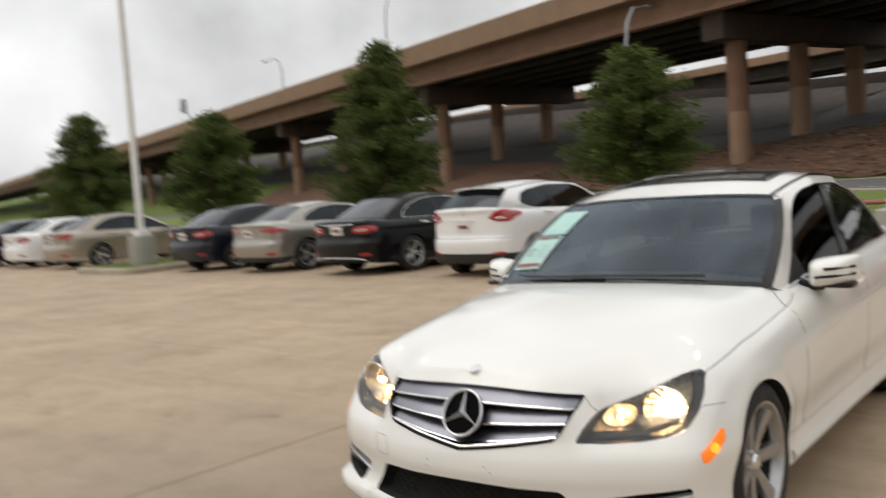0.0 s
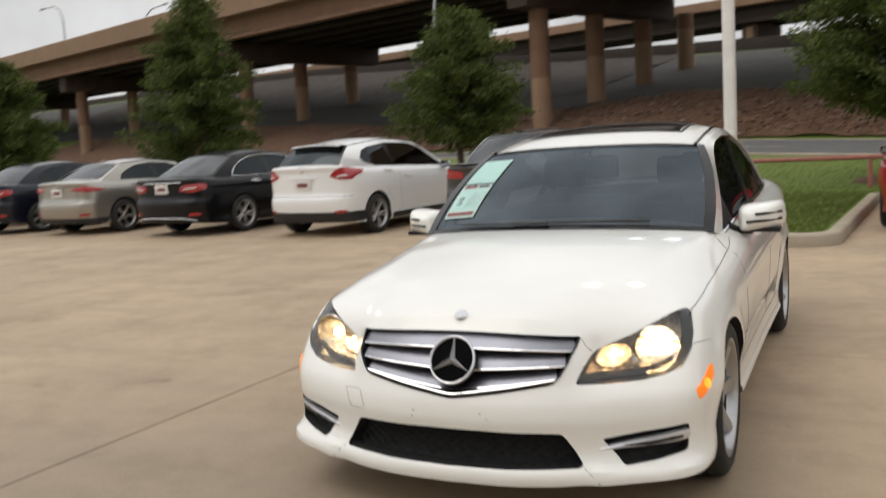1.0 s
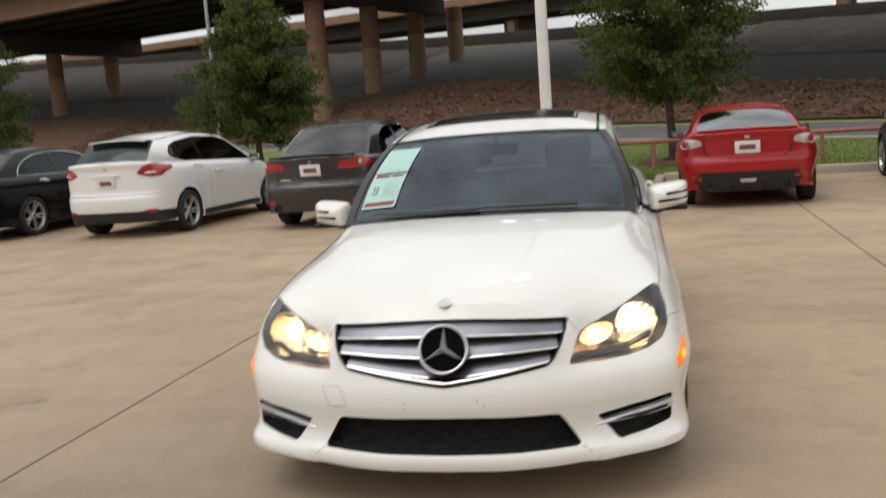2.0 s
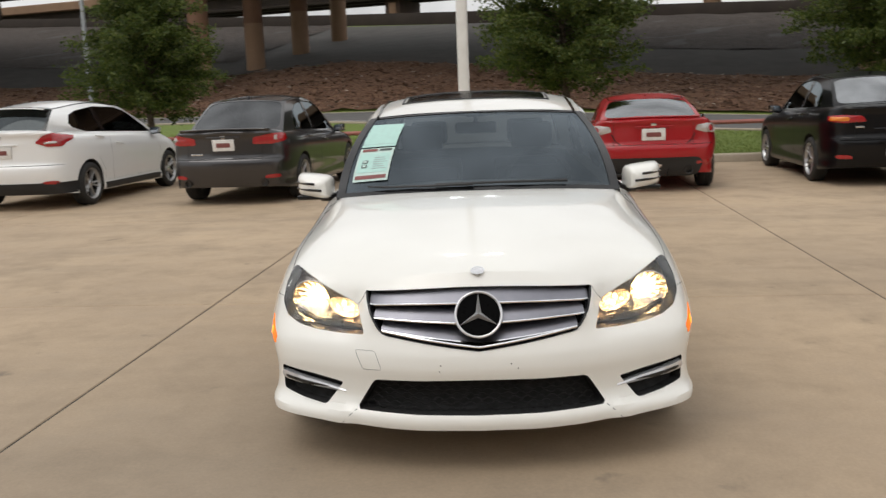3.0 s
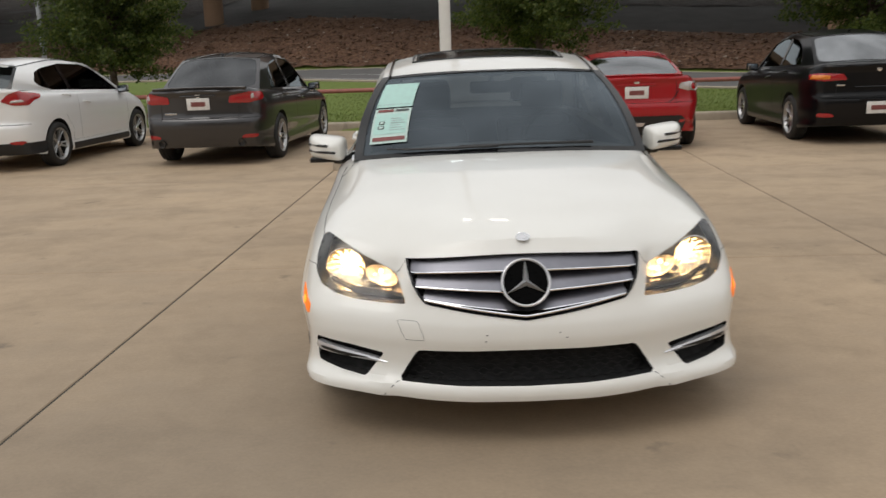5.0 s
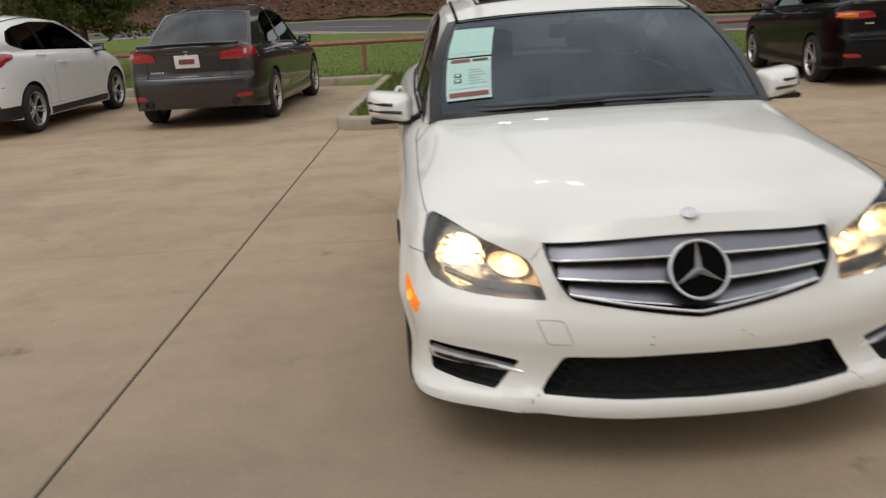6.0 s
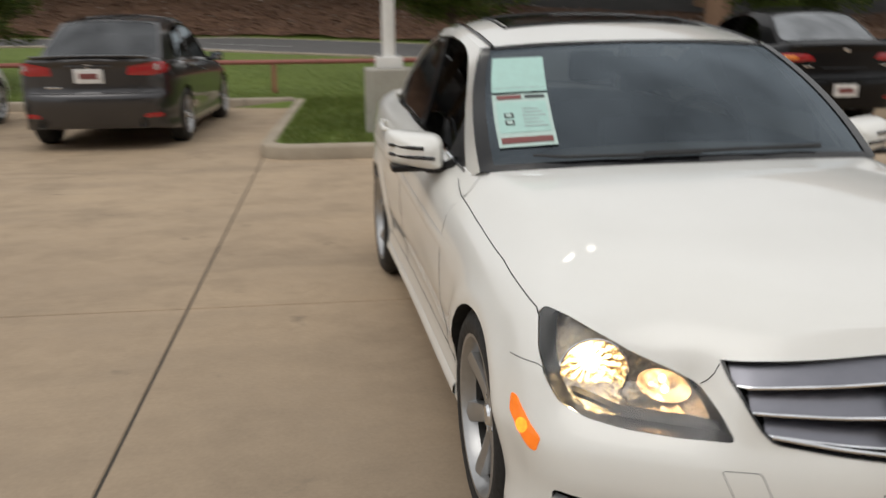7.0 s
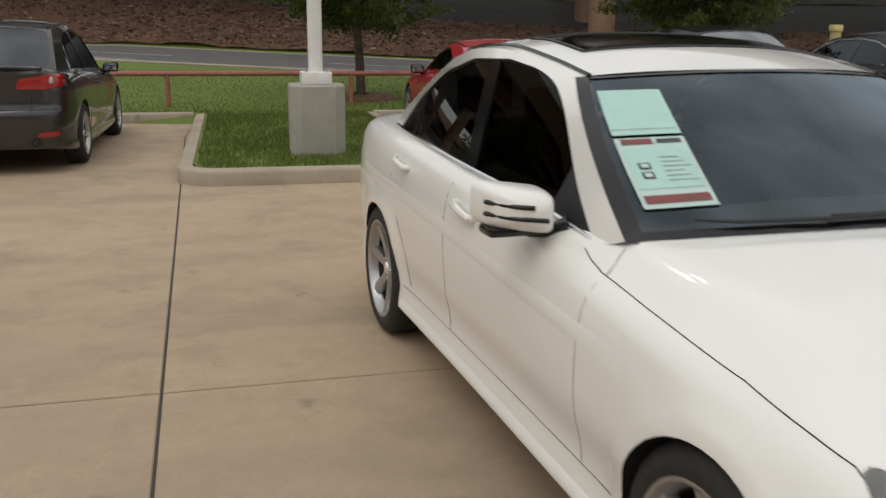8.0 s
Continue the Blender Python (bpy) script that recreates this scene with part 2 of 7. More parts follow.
M_JOINT = simple("joint_filler", (0.050, 0.044, 0.036), 0.9)
M_SOIL = mottled("grass_soil", [(0.3, (0.105, 0.150, 0.022)), (0.55, (0.135, 0.185, 0.028)), (0.75, (0.17, 0.205, 0.042))], 5.0)
M_EARTH = mottled("far_ground", [(0.3, (0.08, 0.085, 0.04)), (0.7, (0.16, 0.14, 0.09))], 0.5)
M_MULCH = mottled("bark_mulch", [(0.3, (0.060, 0.031, 0.018)), (0.52, (0.155, 0.080, 0.045)), (0.75, (0.30, 0.180, 0.112))], 7.0, strength=0.9, dist=0.06)
# slope concrete set this dark to carry the shade under the overpass
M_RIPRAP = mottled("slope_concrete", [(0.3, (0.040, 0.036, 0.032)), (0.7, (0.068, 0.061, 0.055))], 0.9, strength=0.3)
M_ROAD = mottled("asphalt", [(0.3, (0.10, 0.097, 0.093)), (0.7, (0.15, 0.145, 0.14))], 1.5, strength=0.2)
M_BRIDGE = mottled("brown_bridge_paint", [(0.3, (0.165, 0.086, 0.050)), (0.7, (0.225, 0.119, 0.070))], 0.8, 0.8, strength=0.15)
M_BRIDGE2 = mottled("pale_brown_paint", [(0.3, (0.235, 0.142, 0.085)), (0.7, (0.31, 0.192, 0.117))], 0.8, 0.8, strength=0.15)
# girder brown lowered to paint in the shade under the deck
M_GIRDER = mottled("shaded_girder_concrete", [(0.3, (0.026, 0.018, 0.013)), (0.7, (0.046, 0.032, 0.023))], 0.8, 0.85, strength=0.15)
# cap colour darkened to hold the shade beneath the deck
M_CAP = mottled("shaded_cap_concrete", [(0.3, (0.040, 0.024, 0.016)), (0.7, (0.075, 0.045, 0.030))], 0.8, 0.85, strength=0.15)
# brown stone, its colour lowered further with under-deck shade
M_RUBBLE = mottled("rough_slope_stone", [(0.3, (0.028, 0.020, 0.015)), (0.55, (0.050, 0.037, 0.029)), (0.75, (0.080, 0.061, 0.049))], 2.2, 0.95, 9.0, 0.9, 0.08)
M_POLE = simple("white_pole_paint", (0.74, 0.73, 0.70), 0.4, vary=0.06, scale=6)
M_RAIL = simple("faded_red_rail", (0.34, 0.115, 0.09), 0.55, vary=0.2, scale=8)
M_GALV = simple("galvanised_steel", (0.36, 0.37, 0.38), 0.45, 0.6)
M_BARK = mottled("bark", [(0.3, (0.06, 0.042, 0.03)), (0.7, (0.14, 0.10, 0.075))], 14.0, strength=0.8)
M_LEAF = per_island("leaves", [(0.0, (0.044, 0.072, 0.013)), (0.5, (0.092, 0.132, 0.023)), (1.0, (0.180, 0.205, 0.046))], 0.6, 0.45)
M_BLADE = per_island("grass_blades", [(0.0, (0.080, 0.125, 0.016)), (0.6, (0.145, 0.200, 0.030)), (1.0, (0.25, 0.26, 0.075))], 0.6, 0.3)
M_CHIP = per_island("bark_chips", [(0.0, (0.055, 0.028, 0.017)), (0.6, (0.165, 0.090, 0.053)), (0.93, (0.30, 0.19, 0.125)), (1.0, (0.5, 0.44, 0.38))], 0.9)
M_LOTLAMP = glowing("lit_lot_lamp", (1.0, 0.96, 0.88), 24.0)
M_STUCCO = mottled("pale_stucco", [(0.3, (0.46, 0.45, 0.43)), (0.7, (0.56, 0.55, 0.52))], 2.0, 0.9, strength=0.2)
M_YELLOW = simple("yellow_paint", (0.60, 0.50, 0.22), 0.5)

# ---- mesh helpers ----
def part(name, bm, mat, parent=None, label="", angle=35, m=None):
    """Links a bmesh (or a ready mesh) as one object under parent."""
    if isinstance(bm, bmesh.types.BMesh):
        me = bpy.data.meshes.new(name)
        for f in bm.faces:
            f.smooth = True
        bm.to_mesh(me)
        bm.free()
        me.set_sharp_from_angle(angle=radians(angle))
    else:
        me = bm
    if mat is not None and not me.materials:
        me.materials.append(mat)
    ob = new(name, me)
    ob.parent = parent
    if m is not None:
        ob.matrix_basis = m
    return tagged(ob, label)


def thing(name, label, category, m=None, group="", kind=""):
    ob = new(name)
    ob.empty_display_size = 0.2
    if m is not None:
        ob.matrix_basis = m
    return tagged(ob, label, category, group, kind)


def grid_faces(bm, rows, closed=False):
    """Quads between rows of points; rows are lists of (x, y, z)."""
    vs = [[bm.verts.new(p) for p in r] for r in rows]
    n = len(rows[0])
    for a, b in zip(vs, vs[1:]):
        for j in range(n if closed else n - 1):
            k = (j + 1) % n
            bm.faces.new((a[j], a[k], b[k], b[j]))
    return vs


def box(bm, c, size, bevel=0.0, m=None, segs=2):
    r = bmesh.ops.create_cube(bm, size=1.0)
    vs = r["verts"]
    for v in vs:
        v.co = Vector((v.co.x * size[0] + c[0], v.co.y * size[1] + c[1], v.co.z * size[2] + c[2]))
    if bevel:
        es = list({e for v in vs for e in v.link_edges})
        r = bmesh.ops.bevel(bm, geom=es, offset=bevel, segments=segs, affect="EDGES", profile=0.6)
        vs = list({v for f in r["faces"] for v in f.verts} | {v for v in vs if v.is_valid})
    if m is not None:
        for v in vs:
            v.co = m @ v.co
    return vs


def tube(bm, pts, r, seg=8, cap=True):
    """A round bar along points; r may be one radius or one for each point."""
    pts = [Vector(p) for p in pts]
    rr = r if isinstance(r, (list, tuple)) else [r] * len(pts)
    rows, side = [], None
    for i, p in enumerate(pts):
        d = (pts[min(i + 1, len(pts) - 1)] - pts[max(i - 1, 0)]).normalized()
        if side is None:
            side = d.orthogonal().normalized()
        side = (side - d * side.dot(d)).normalized()
        up = d.cross(side)
        rows.append([p + (side * math.cos(a) + up * math.sin(a)) * rr[i] for a in (2 * math.pi * k / seg for k in range(seg))])
    vs = grid_faces(bm, rows, True)
    if cap:
        bm.faces.new(vs[0][::-1])
        bm.faces.new(vs[-1])
    return vs


def lathe(bm, prof, seg=32, m=None, close=False):
    """Turns (radius, height) points about the x axis."""
    rows = []
    for k in range(seg):
        a = 2 * math.pi * k / seg
        row = [Vector((h, r * math.cos(a), r * math.sin(a))) for r, h in prof]
        rows.append([m @ p for p in row] if m is not None else row)
    rows.append(rows[0])
    grid_faces(bm, rows, close)
    bmesh.ops.remove_doubles(bm, verts=bm.verts, dist=1e-5)


def prism(bm, poly, put, a, b):
    """A solid between two copies of a 2D outline; put(u, v, w) gives the place."""
    lo = [bm.verts.new(put(u, v, a)) for u, v in poly]
    hi = [bm.verts.new(put(u, v, b)) for u, v in poly]
    n = len(poly)
    for i in range(n):
        bm.faces.new((lo[i], lo[(i + 1) % n], hi[(i + 1) % n], hi[i]))
    bm.faces.new(lo[::-1])
    bm.faces.new(hi)
    bmesh.ops.recalc_face_normals(bm, faces=bm.faces)


def spline(knots):
    """A smooth monotone curve through (at, value) knots."""
    xs, ys = (np.array(c, float) for c in zip(*knots))
    h, d = np.diff(xs), np.diff(ys) / np.diff(xs)
    sl = np.empty_like(ys)
    sl[0], sl[-1] = d[0], d[-1]
    for i in range(1, len(ys) - 1):
        sl[i] = 0 if d[i - 1] * d[i] <= 0 else 2 * d[i - 1] * d[i] / (d[i - 1] + d[i])

    def at(x):
        x = np.clip(x, xs[0], xs[-1])
        i = np.clip(np.searchsorted(xs, x, side="right") - 1, 0, len(h) - 1)
        t = (x - xs[i]) / h[i]
        return ((2 * t**3 - 3 * t**2 + 1) * ys[i] + (t**3 - 2 * t**2 + t) * h[i] * sl[i] + (3 * t**2 - 2 * t**3) * ys[i + 1] + (t**3 - t**2) * h[i] * sl[i + 1])
    return at


def resample(pts, n, closed=False):
    """n points at even steps along a polyline."""
    p = np.array(pts, float)
    if closed:
        p = np.vstack([p, p[:1]])
    s = np.concatenate([[0], np.cumsum(np.linalg.norm(np.diff(p, axis=0), axis=1))])
    at = np.linspace(0, s[-1], n + 1)[:-1] if closed else np.linspace(0, s[-1], n)
    return np.stack([np.interp(at, s, p[:, k]) for k in range(p.shape[1])], axis=1)


def rounded(pts, n=60, turns=2):
    """A closed outline with its corners cut round."""
    p = np.array(pts, float)
    for _ in range(turns):
        q = np.roll(p, -1, axis=0)
        p = np.stack([p * 0.82 + q * 0.18, p * 0.18 + q * 0.82], axis=1).reshape(-1, p.shape[1])
    return resample(p, n, True)


def soft(pts, r, n=80):
    """A closed outline whose corners are rounded with about the radius r."""
    p = np.array(pts, float)
    out = []
    for i in range(len(p)):
        a, c, b = p[i - 1], p[i], p[(i + 1) % len(p)]
        la, lb = np.linalg.norm(a - c), np.linalg.norm(b - c)
        s, e = c + (a - c) * min(r, la * 0.45) / la, c + (b - c) * min(r, lb * 0.45) / lb
        for t in np.linspace(0, 1, 6):
            out.append(s * (1 - t) ** 2 + 2 * c * t * (1 - t) + e * t * t)
    return resample(out, n, True)


def clipped(poly, lo, hi):
    """The piece of a 2D outline with lo <= u <= hi."""
    for bound, sign in ((lo, 1), (hi, -1)):
        out = []
        for a, b in zip(poly, poly[1:] + poly[:1]):
            ia, ib = sign * (a[0] - bound) >= 0, sign * (b[0] - bound) >= 0
            if ia:
                out.append(a)
            if ia != ib:
                t = (bound - a[0]) / (b[0] - a[0])
                out.append((bound, a[1] + t * (b[1] - a[1])))
        poly = out
    return poly


def patch(bm, poly, put, rings=5, depth=None, bulge=0.0):
    """A skin over a star-shaped 2D outline; put(u, v, w) gives the place w metres proud of the surface.
    With depth, its rim turns inward by that much."""
    p = np.array(poly, float)
    c = p.mean(axis=0)
    rows = []
    if depth:
        rows.append([put(u, v, -depth) for u, v in p])
    for k in range(rings):
        f = 1 - k / rings
        rows.append([put(*(c + (q - c) * f), bulge * (1 - f * f)) for q in p])
    vs = grid_faces(bm, rows, True)
    mid = bm.verts.new(put(c[0], c[1], bulge))
    last = vs[-1]
    for j in range(len(last)):
        bm.faces.new((last[j], last[(j + 1) % len(last)], mid))
    bmesh.ops.recalc_face_normals(bm, faces=bm.faces)


def ring(bm, outer, inner, put, w_out=0.0, w_in=0.0, depth=0.0):
    """A band between two outlines of equal length, with an inward lip at both rims."""
    rows = []
    if depth:
        rows.append([put(u, v, w_out - depth) for u, v in outer])
    rows.append([put(u, v, w_out) for u, v in outer])
    rows.append([put(u, v, w_in) for u, v in inner])
    if depth:
        rows.append([put(u, v, w_in - depth) for u, v in inner])
    grid_faces(bm, rows, True)
    bmesh.ops.recalc_face_normals(bm, faces=bm.faces)


def cut(ob, cutters):
    """Takes the cutters' volumes out of a mesh object, for good."""
    for c in cutters:
        c.parent = ob.parent
        md = ob.modifiers.new("cut", "BOOLEAN")
        md.operation, md.solver, md.object, md.material_mode = "DIFFERENCE", "EXACT", c, "TRANSFER"
    bpy.context.view_layer.update()
    me = bpy.data.meshes.new_from_object(ob.evaluated_get(bpy.context.evaluated_depsgraph_get()))
    ob.modifiers.clear()
    ob.data = me
    me.set_sharp_from_angle(angle=radians(35))
    for c in cutters:
        bpy.data.objects.remove(c)

# ---- cars: shape of the skin ----
class Skin:
    """A car body as plan outlines stacked in height, nose at y = 0, tail at y = length, and a crowned top."""

    def __init__(self, plan, shoulder, crown, front, side_top, side_low, rear, low):
        p = np.array(plan, float)
        t = np.concatenate([[0], np.cumsum(np.linalg.norm(np.diff(p, axis=0), axis=1))])
        fx, fy = spline(list(zip(t, p[:, 0]))), spline(list(zip(t, p[:, 1])))
        s = np.linspace(0, t[-1], 500)
        self.s, self.px, self.py = s, fx(s), fy(s)
        dx, dy = np.gradient(self.px, s), np.gradient(self.py, s)
        n = np.hypot(dx, dy)
        k = np.ones(9) / 9
        nx, ny = (np.convolve(np.pad(c, 4, mode="edge"), k, "valid") for c in (dy / n, -dx / n))
        nx[0] = nx[-1] = 0
        m = np.hypot(nx, ny)
        self.nx, self.ny = nx / m, ny / m
        self.shoulder, self.crown, self.low = (spline(v) for v in (shoulder, crown, low))
        self.front, self.side_top, self.side_low, self.rear = (spline(v) for v in (front, side_top, side_low, rear))
        self.half = int(np.argmin(abs(self.py - self.py[-1] / 2)))
        self.crease, self.extra, self.mid, self.soften = None, None, None, False

    def line(self, z, a=0, b=500):
        """The outline at the height z."""
        if self.soften and z > 0.62 and (a, b) != (0, 500):
            x, y = self.line(z)
            return x[a:b], y[a:b]
        wf, wr = np.clip(-self.ny[a:b], 0, 1) ** 1.5, np.clip(self.ny[a:b], 0, 1) ** 1.5
        fr = self.front(z)
        if self.extra:
            fr = fr + self.extra[0](self.px[a:b], z)
        off = wf * fr + wr * self.rear(z) + (1 - wf - wr) * (self.side_top(self.shoulder(self.py[a:b]) - z) + self.side_low(z) + (self.extra[1](self.py[a:b], z) if self.extra else 0))
        x, y = self.px[a:b] - self.nx[a:b] * off, self.py[a:b] - self.ny[a:b] * off
        if self.soften and z > 0.62:
            # rounds the corner where a deep offset would fold the outline
            f, n = min(1.0, (z - 0.62) / 0.08), 22
            k = np.convolve(np.ones(23) / 23, np.ones(23) / 23)
            sx = np.convolve(np.pad(x, n, mode="reflect", reflect_type="odd"), k, "valid")
            sy = np.convolve(np.pad(y, n, mode="reflect"), k, "valid")
            x, y = x + (sx - x) * f, y + (sy - y) * f
        return x, y

    def at(self, i, z):
        x, y = self.line(z)
        return x[i], y[i]

    def nose(self, x, z, w=0.0):
        """The place on the front skin at that x and height, w proud."""
        lx, ly = self.line(z, 0, self.half)
        lx = np.maximum.accumulate(lx)
        i = np.interp(abs(x), lx + np.arange(len(lx)) * 1e-9, np.arange(len(lx)))
        y, nx, ny = (np.interp(i, np.arange(self.half), c[:self.half]) for c in (ly, self.nx, self.ny))
        g = 1 if x >= 0 else -1
        return Vector((g * (abs(x) + nx * w), y + ny * w, z))

    def tail(self, x, z, w=0.0):
        a = self.half
        lx, ly = self.line(z, a, 500)
        lx = np.maximum.accumulate(lx[::-1])
        i = np.interp(abs(x), lx + np.arange(len(lx)) * 1e-9, np.arange(len(lx)))
        y, nx, ny = (np.interp(i, np.arange(len(lx)), c[::-1]) for c in (ly, self.nx[a:], self.ny[a:]))
        g = 1 if x >= 0 else -1
        return Vector((g * (abs(x) + nx * w), y + ny * w, z))

    def wrap(self, u, z, w=0.0):
        """The place u metres along the skin from the middle of the tail, round the corner."""
        lx, ly = self.line(z)
        s = self.s[-1] - abs(u)
        x, y, nx, ny = (np.interp(s, self.s, c) for c in (lx, ly, self.nx, self.ny))
        g = 1 if u >= 0 else -1
        return Vector((g * (x + nx * w), y + ny * w, z))

    def flank(self, g):
        """put() for one side: g = 1 for +x."""
        def put(y, z, w=0.0):
            lx, ly = self.line(z)
            x, nx, ny = (np.interp(y, ly, c) for c in (lx, self.nx, self.ny))
            return Vector((g * (x + nx * w), y + ny * w, z))
        return put

    def top(self, x, y, w=0.0):
        """The place on the bonnet or boot lid."""
        if self.mid:
            return Vector((x, y, self.lid_z(x, y) + w))
        zs = self.shoulder(y)
        e = np.interp(y, self.py, self.px) - self.side_top(0)
        t = min(abs(x) / e, 1)
        z = zs + self.crown(y) * (1 - t**2.2)
        if self.crease:
            z += self.crease(x, y)
        return Vector((x, y, z + w))

    def lid(self):
        """Prepares the bonnet: its front edge as y and z over x, and its half width over y."""
        pts = []
        for i in range(500):
            z = self.shoulder(self.py[i])
            x, y = self.at(i, z)
            pts.append((max(x, 0.0), y, z))
        p = np.array(pts)
        n = int(np.argmax(p[:, 1] > 0.52))
        front = p[:n][np.concatenate([[True], np.diff(np.maximum.accumulate(p[:n, 0])) > 1e-6])]
        ey, ez = front[:, 1], front[:, 2]
        self.edge_x, self.edge_y, self.edge_z = front[:, 0], ey, ez
        m = (self.py > 0.42) & (self.py < 4.3)
        self.wide_y, self.wide_x = p[m, 1], p[m, 0]
        wide = np.convolve(np.pad(p[:, 1], 25, mode="edge"), np.ones(51) / 51, "valid")
        self.rise = np.maximum.accumulate(np.where(np.arange(500) < 140, wide, p[:, 1])) + np.arange(500) * 1e-6

    def shell(self, x, y):
        yy = max(y, 0.45)
        side = self.shoulder(yy) + (y - yy) * 0.12
        # a fold from the windscreen's corner to the grille: nearly flat inside it, falling away outside
        xc, drop = self.fold(yy)
        edge = np.interp(yy, self.wide_y, self.wide_x)
        zc = self.mid(y) - drop
        if abs(x) <= xc:
            return self.mid(y) - drop * (abs(x) / xc) ** 2.3
        s = min((abs(x) - xc) / (edge - xc), 1.0)
        return zc + (side - zc) * (0.45 * s + 0.55 * s * s)

    def lid_z(self, x, y):
        """The height of the bonnet, smooth from its front edge back."""
        e, z = np.interp(abs(x), self.edge_x, self.edge_y), np.interp(abs(x), self.edge_x, self.edge_z)
        out = self.shell(x, y) + (z - self.shell(x, e)) * math.exp(-max(0.0, y - e) / 0.15)
        return float(out + (self.crease(x, y) if self.crease else 0))

    def even(self, rows, a, b):
        """Evens out the bonnet's grid without shrinking it; its rim stays."""
        near = [i for i, r in enumerate(rows) if r[(a + b) // 2][1] < 1.2]
        p = np.array([[rows[i][k] for k in range(a, b + 1)] for i in near])
        fade = np.clip((1.15 - p[:, :, 1:2]) / 0.3, 0, 1)
        for _ in range(14):
            for f in (0.5, -0.515):
                d = np.zeros_like(p)
                d[1:-1, 1:-1] = (p[2:, 1:-1] + p[:-2, 1:-1] + p[1:-1, 2:] + p[1:-1, :-2]) / 4 - p[1:-1, 1:-1]
                p = p + d * fade * f
        for n, i in enumerate(near):
            for k in range(a + 1, b):
                rows[i][k] = tuple(float(c) for c in p[n, k - a])

    def mesh(self, ns=110, nv=20, nt=16):
        bm = bmesh.new()
        rows = []
        if self.mid:
            self.lid()
        front_n = int(ns * 0.5)
        for s in list(np.linspace(0, 125, front_n)[:-1]) + list(np.linspace(125, 499, ns - front_n)):
            i = int(round(s))
            zs, zb = self.shoulder(self.py[i]), self.low(self.py[i])
            edge = []
            for v in np.linspace(0, 1, nv + 1):
                z = zb + (zs - zb) * v
                x, y = self.at(i, z)
                edge.append((max(x, 0) if 0 < i < 499 else 0, y, z))
            xe, ye, _ = edge[-1]
            cap = []
            for t in np.linspace(1, -1, nt + 1)[1:-1]:
                if self.mid:
                    yt = self.rise[i] + (ye - self.rise[i]) * t**4
                    cap.append((xe * t, yt, self.lid_z(xe * t, yt)))
                    continue
                else:
                    z = zs + self.crown(ye) * (1 - abs(t)**2.2) * min(1, xe / 0.12)
                if self.crease:
                    z += self.crease(xe * t, ye)
                cap.append((xe * t, ye, z))
            xb, yb, _ = edge[0]
            floor_pts = [(xb * t, yb, zb) for t in np.linspace(-1, 1, 7)[1:-1]]
            rows.append(edge + cap + [(-x, y, z) for x, y, z in edge[::-1]] + floor_pts)
        if self.mid:
            self.even(rows, nv - 4, nv + nt + 4)
        grid_faces(bm, rows, True)
        bmesh.ops.remove_doubles(bm, verts=bm.verts, dist=1e-4)
        bmesh.ops.dissolve_degenerate(bm, edges=bm.edges, dist=1e-5)
        bmesh.ops.recalc_face_normals(bm, faces=bm.faces)
        return bm


class Cabin:
    """Windscreen, roof, rear window and window frames. Each of wsb, wst, rwt, rwb: half width, y at the edge, y in the middle, z at the edge, z in the middle."""

    def __init__(self, wsb, wst, rwt, rwb, rail_x, rail_z, base_x, belt, lean, glassline):
        self.wsb, self.wst, self.rwt, self.rwb = wsb, wst, rwt, rwb
        self.rail_x, self.rail_z, self.base_x, self.belt = (spline(v) for v in (rail_x, rail_z, base_x, belt))
        self.swell = 0.0
        self.lean, self.glassline = lean, [tuple(p) for p in glassline]

    @staticmethod
    def arc(q, t):
        k = 1 - t * t
        return Vector((q[0] * t, q[1] + (q[2] - q[1]) * k, q[3] + (q[4] - q[3]) * k))

    def pane(self, low, high, bow=0.02):
        def put(a, b, w=0.0):
            def at(a, b):
                p = self.arc(low, a).lerp(self.arc(high, a), b)
                return p + Vector((self.swell * 4 * b * (1 - b) * a if low is self.wsb else 0, 0, bow * 4 * b * (1 - b)))
            p = at(a, b)
            n = (at(a + 0.01, b) - at(a - 0.01, b)).cross(at(a, b + 0.01) - at(a, b - 0.01)).normalized()
            if n.z < 0:
                n = -n
            return p + n * w
        return put

    def side(self, g):
        def put(y, z, w=0.0):
            x = self.base_x(y) - self.lean * (z - self.belt(y)) - 0.05 * max(0, z - self.belt(y)) ** 2
            return Vector((g * (x + w), y, z + w * self.lean))
        return put

    def roof_point(self, u, t, w=0.0):
        ye = self.wst[1] + (self.rwt[1] - self.wst[1]) * u
        yc = self.wst[2] + (self.rwt[2] - self.wst[2]) * u
        ce = (self.wst[4] - self.wst[3]) * (1 - u) + (self.rwt[4] - self.rwt[3]) * u + 0.03 * 4 * u * (1 - u)
        k = 1 - t * t
        return Vector((self.rail_x(ye) * t, ye + (yc - ye) * k, self.rail_z(ye) + ce * (1 - t**4 * 0.5 - t * t * 0.5) + w))


def square(a0, a1, b0, b1, n=12):
    """A closed outline of a rectangle with points along its sides."""
    out = [(a0 + (a1 - a0) * k / n, b0) for k in range(n)] + [(a1, b0 + (b1 - b0) * k / n) for k in range(n)]
    return out + [(a1 - (a1 - a0) * k / n, b1) for k in range(n)] + [(a0, b1 - (b1 - b0) * k / n) for k in range(n)]


def pane_grid(bm, put, a0, a1, b0, b1, na=16, nb=10, w=0.0):
    grid_faces(bm, [[put(a0 + (a1 - a0) * i / na, b0 + (b1 - b0) * j / nb, w) for i in range(na + 1)] for j in range(nb + 1)])


WHEELS = {}


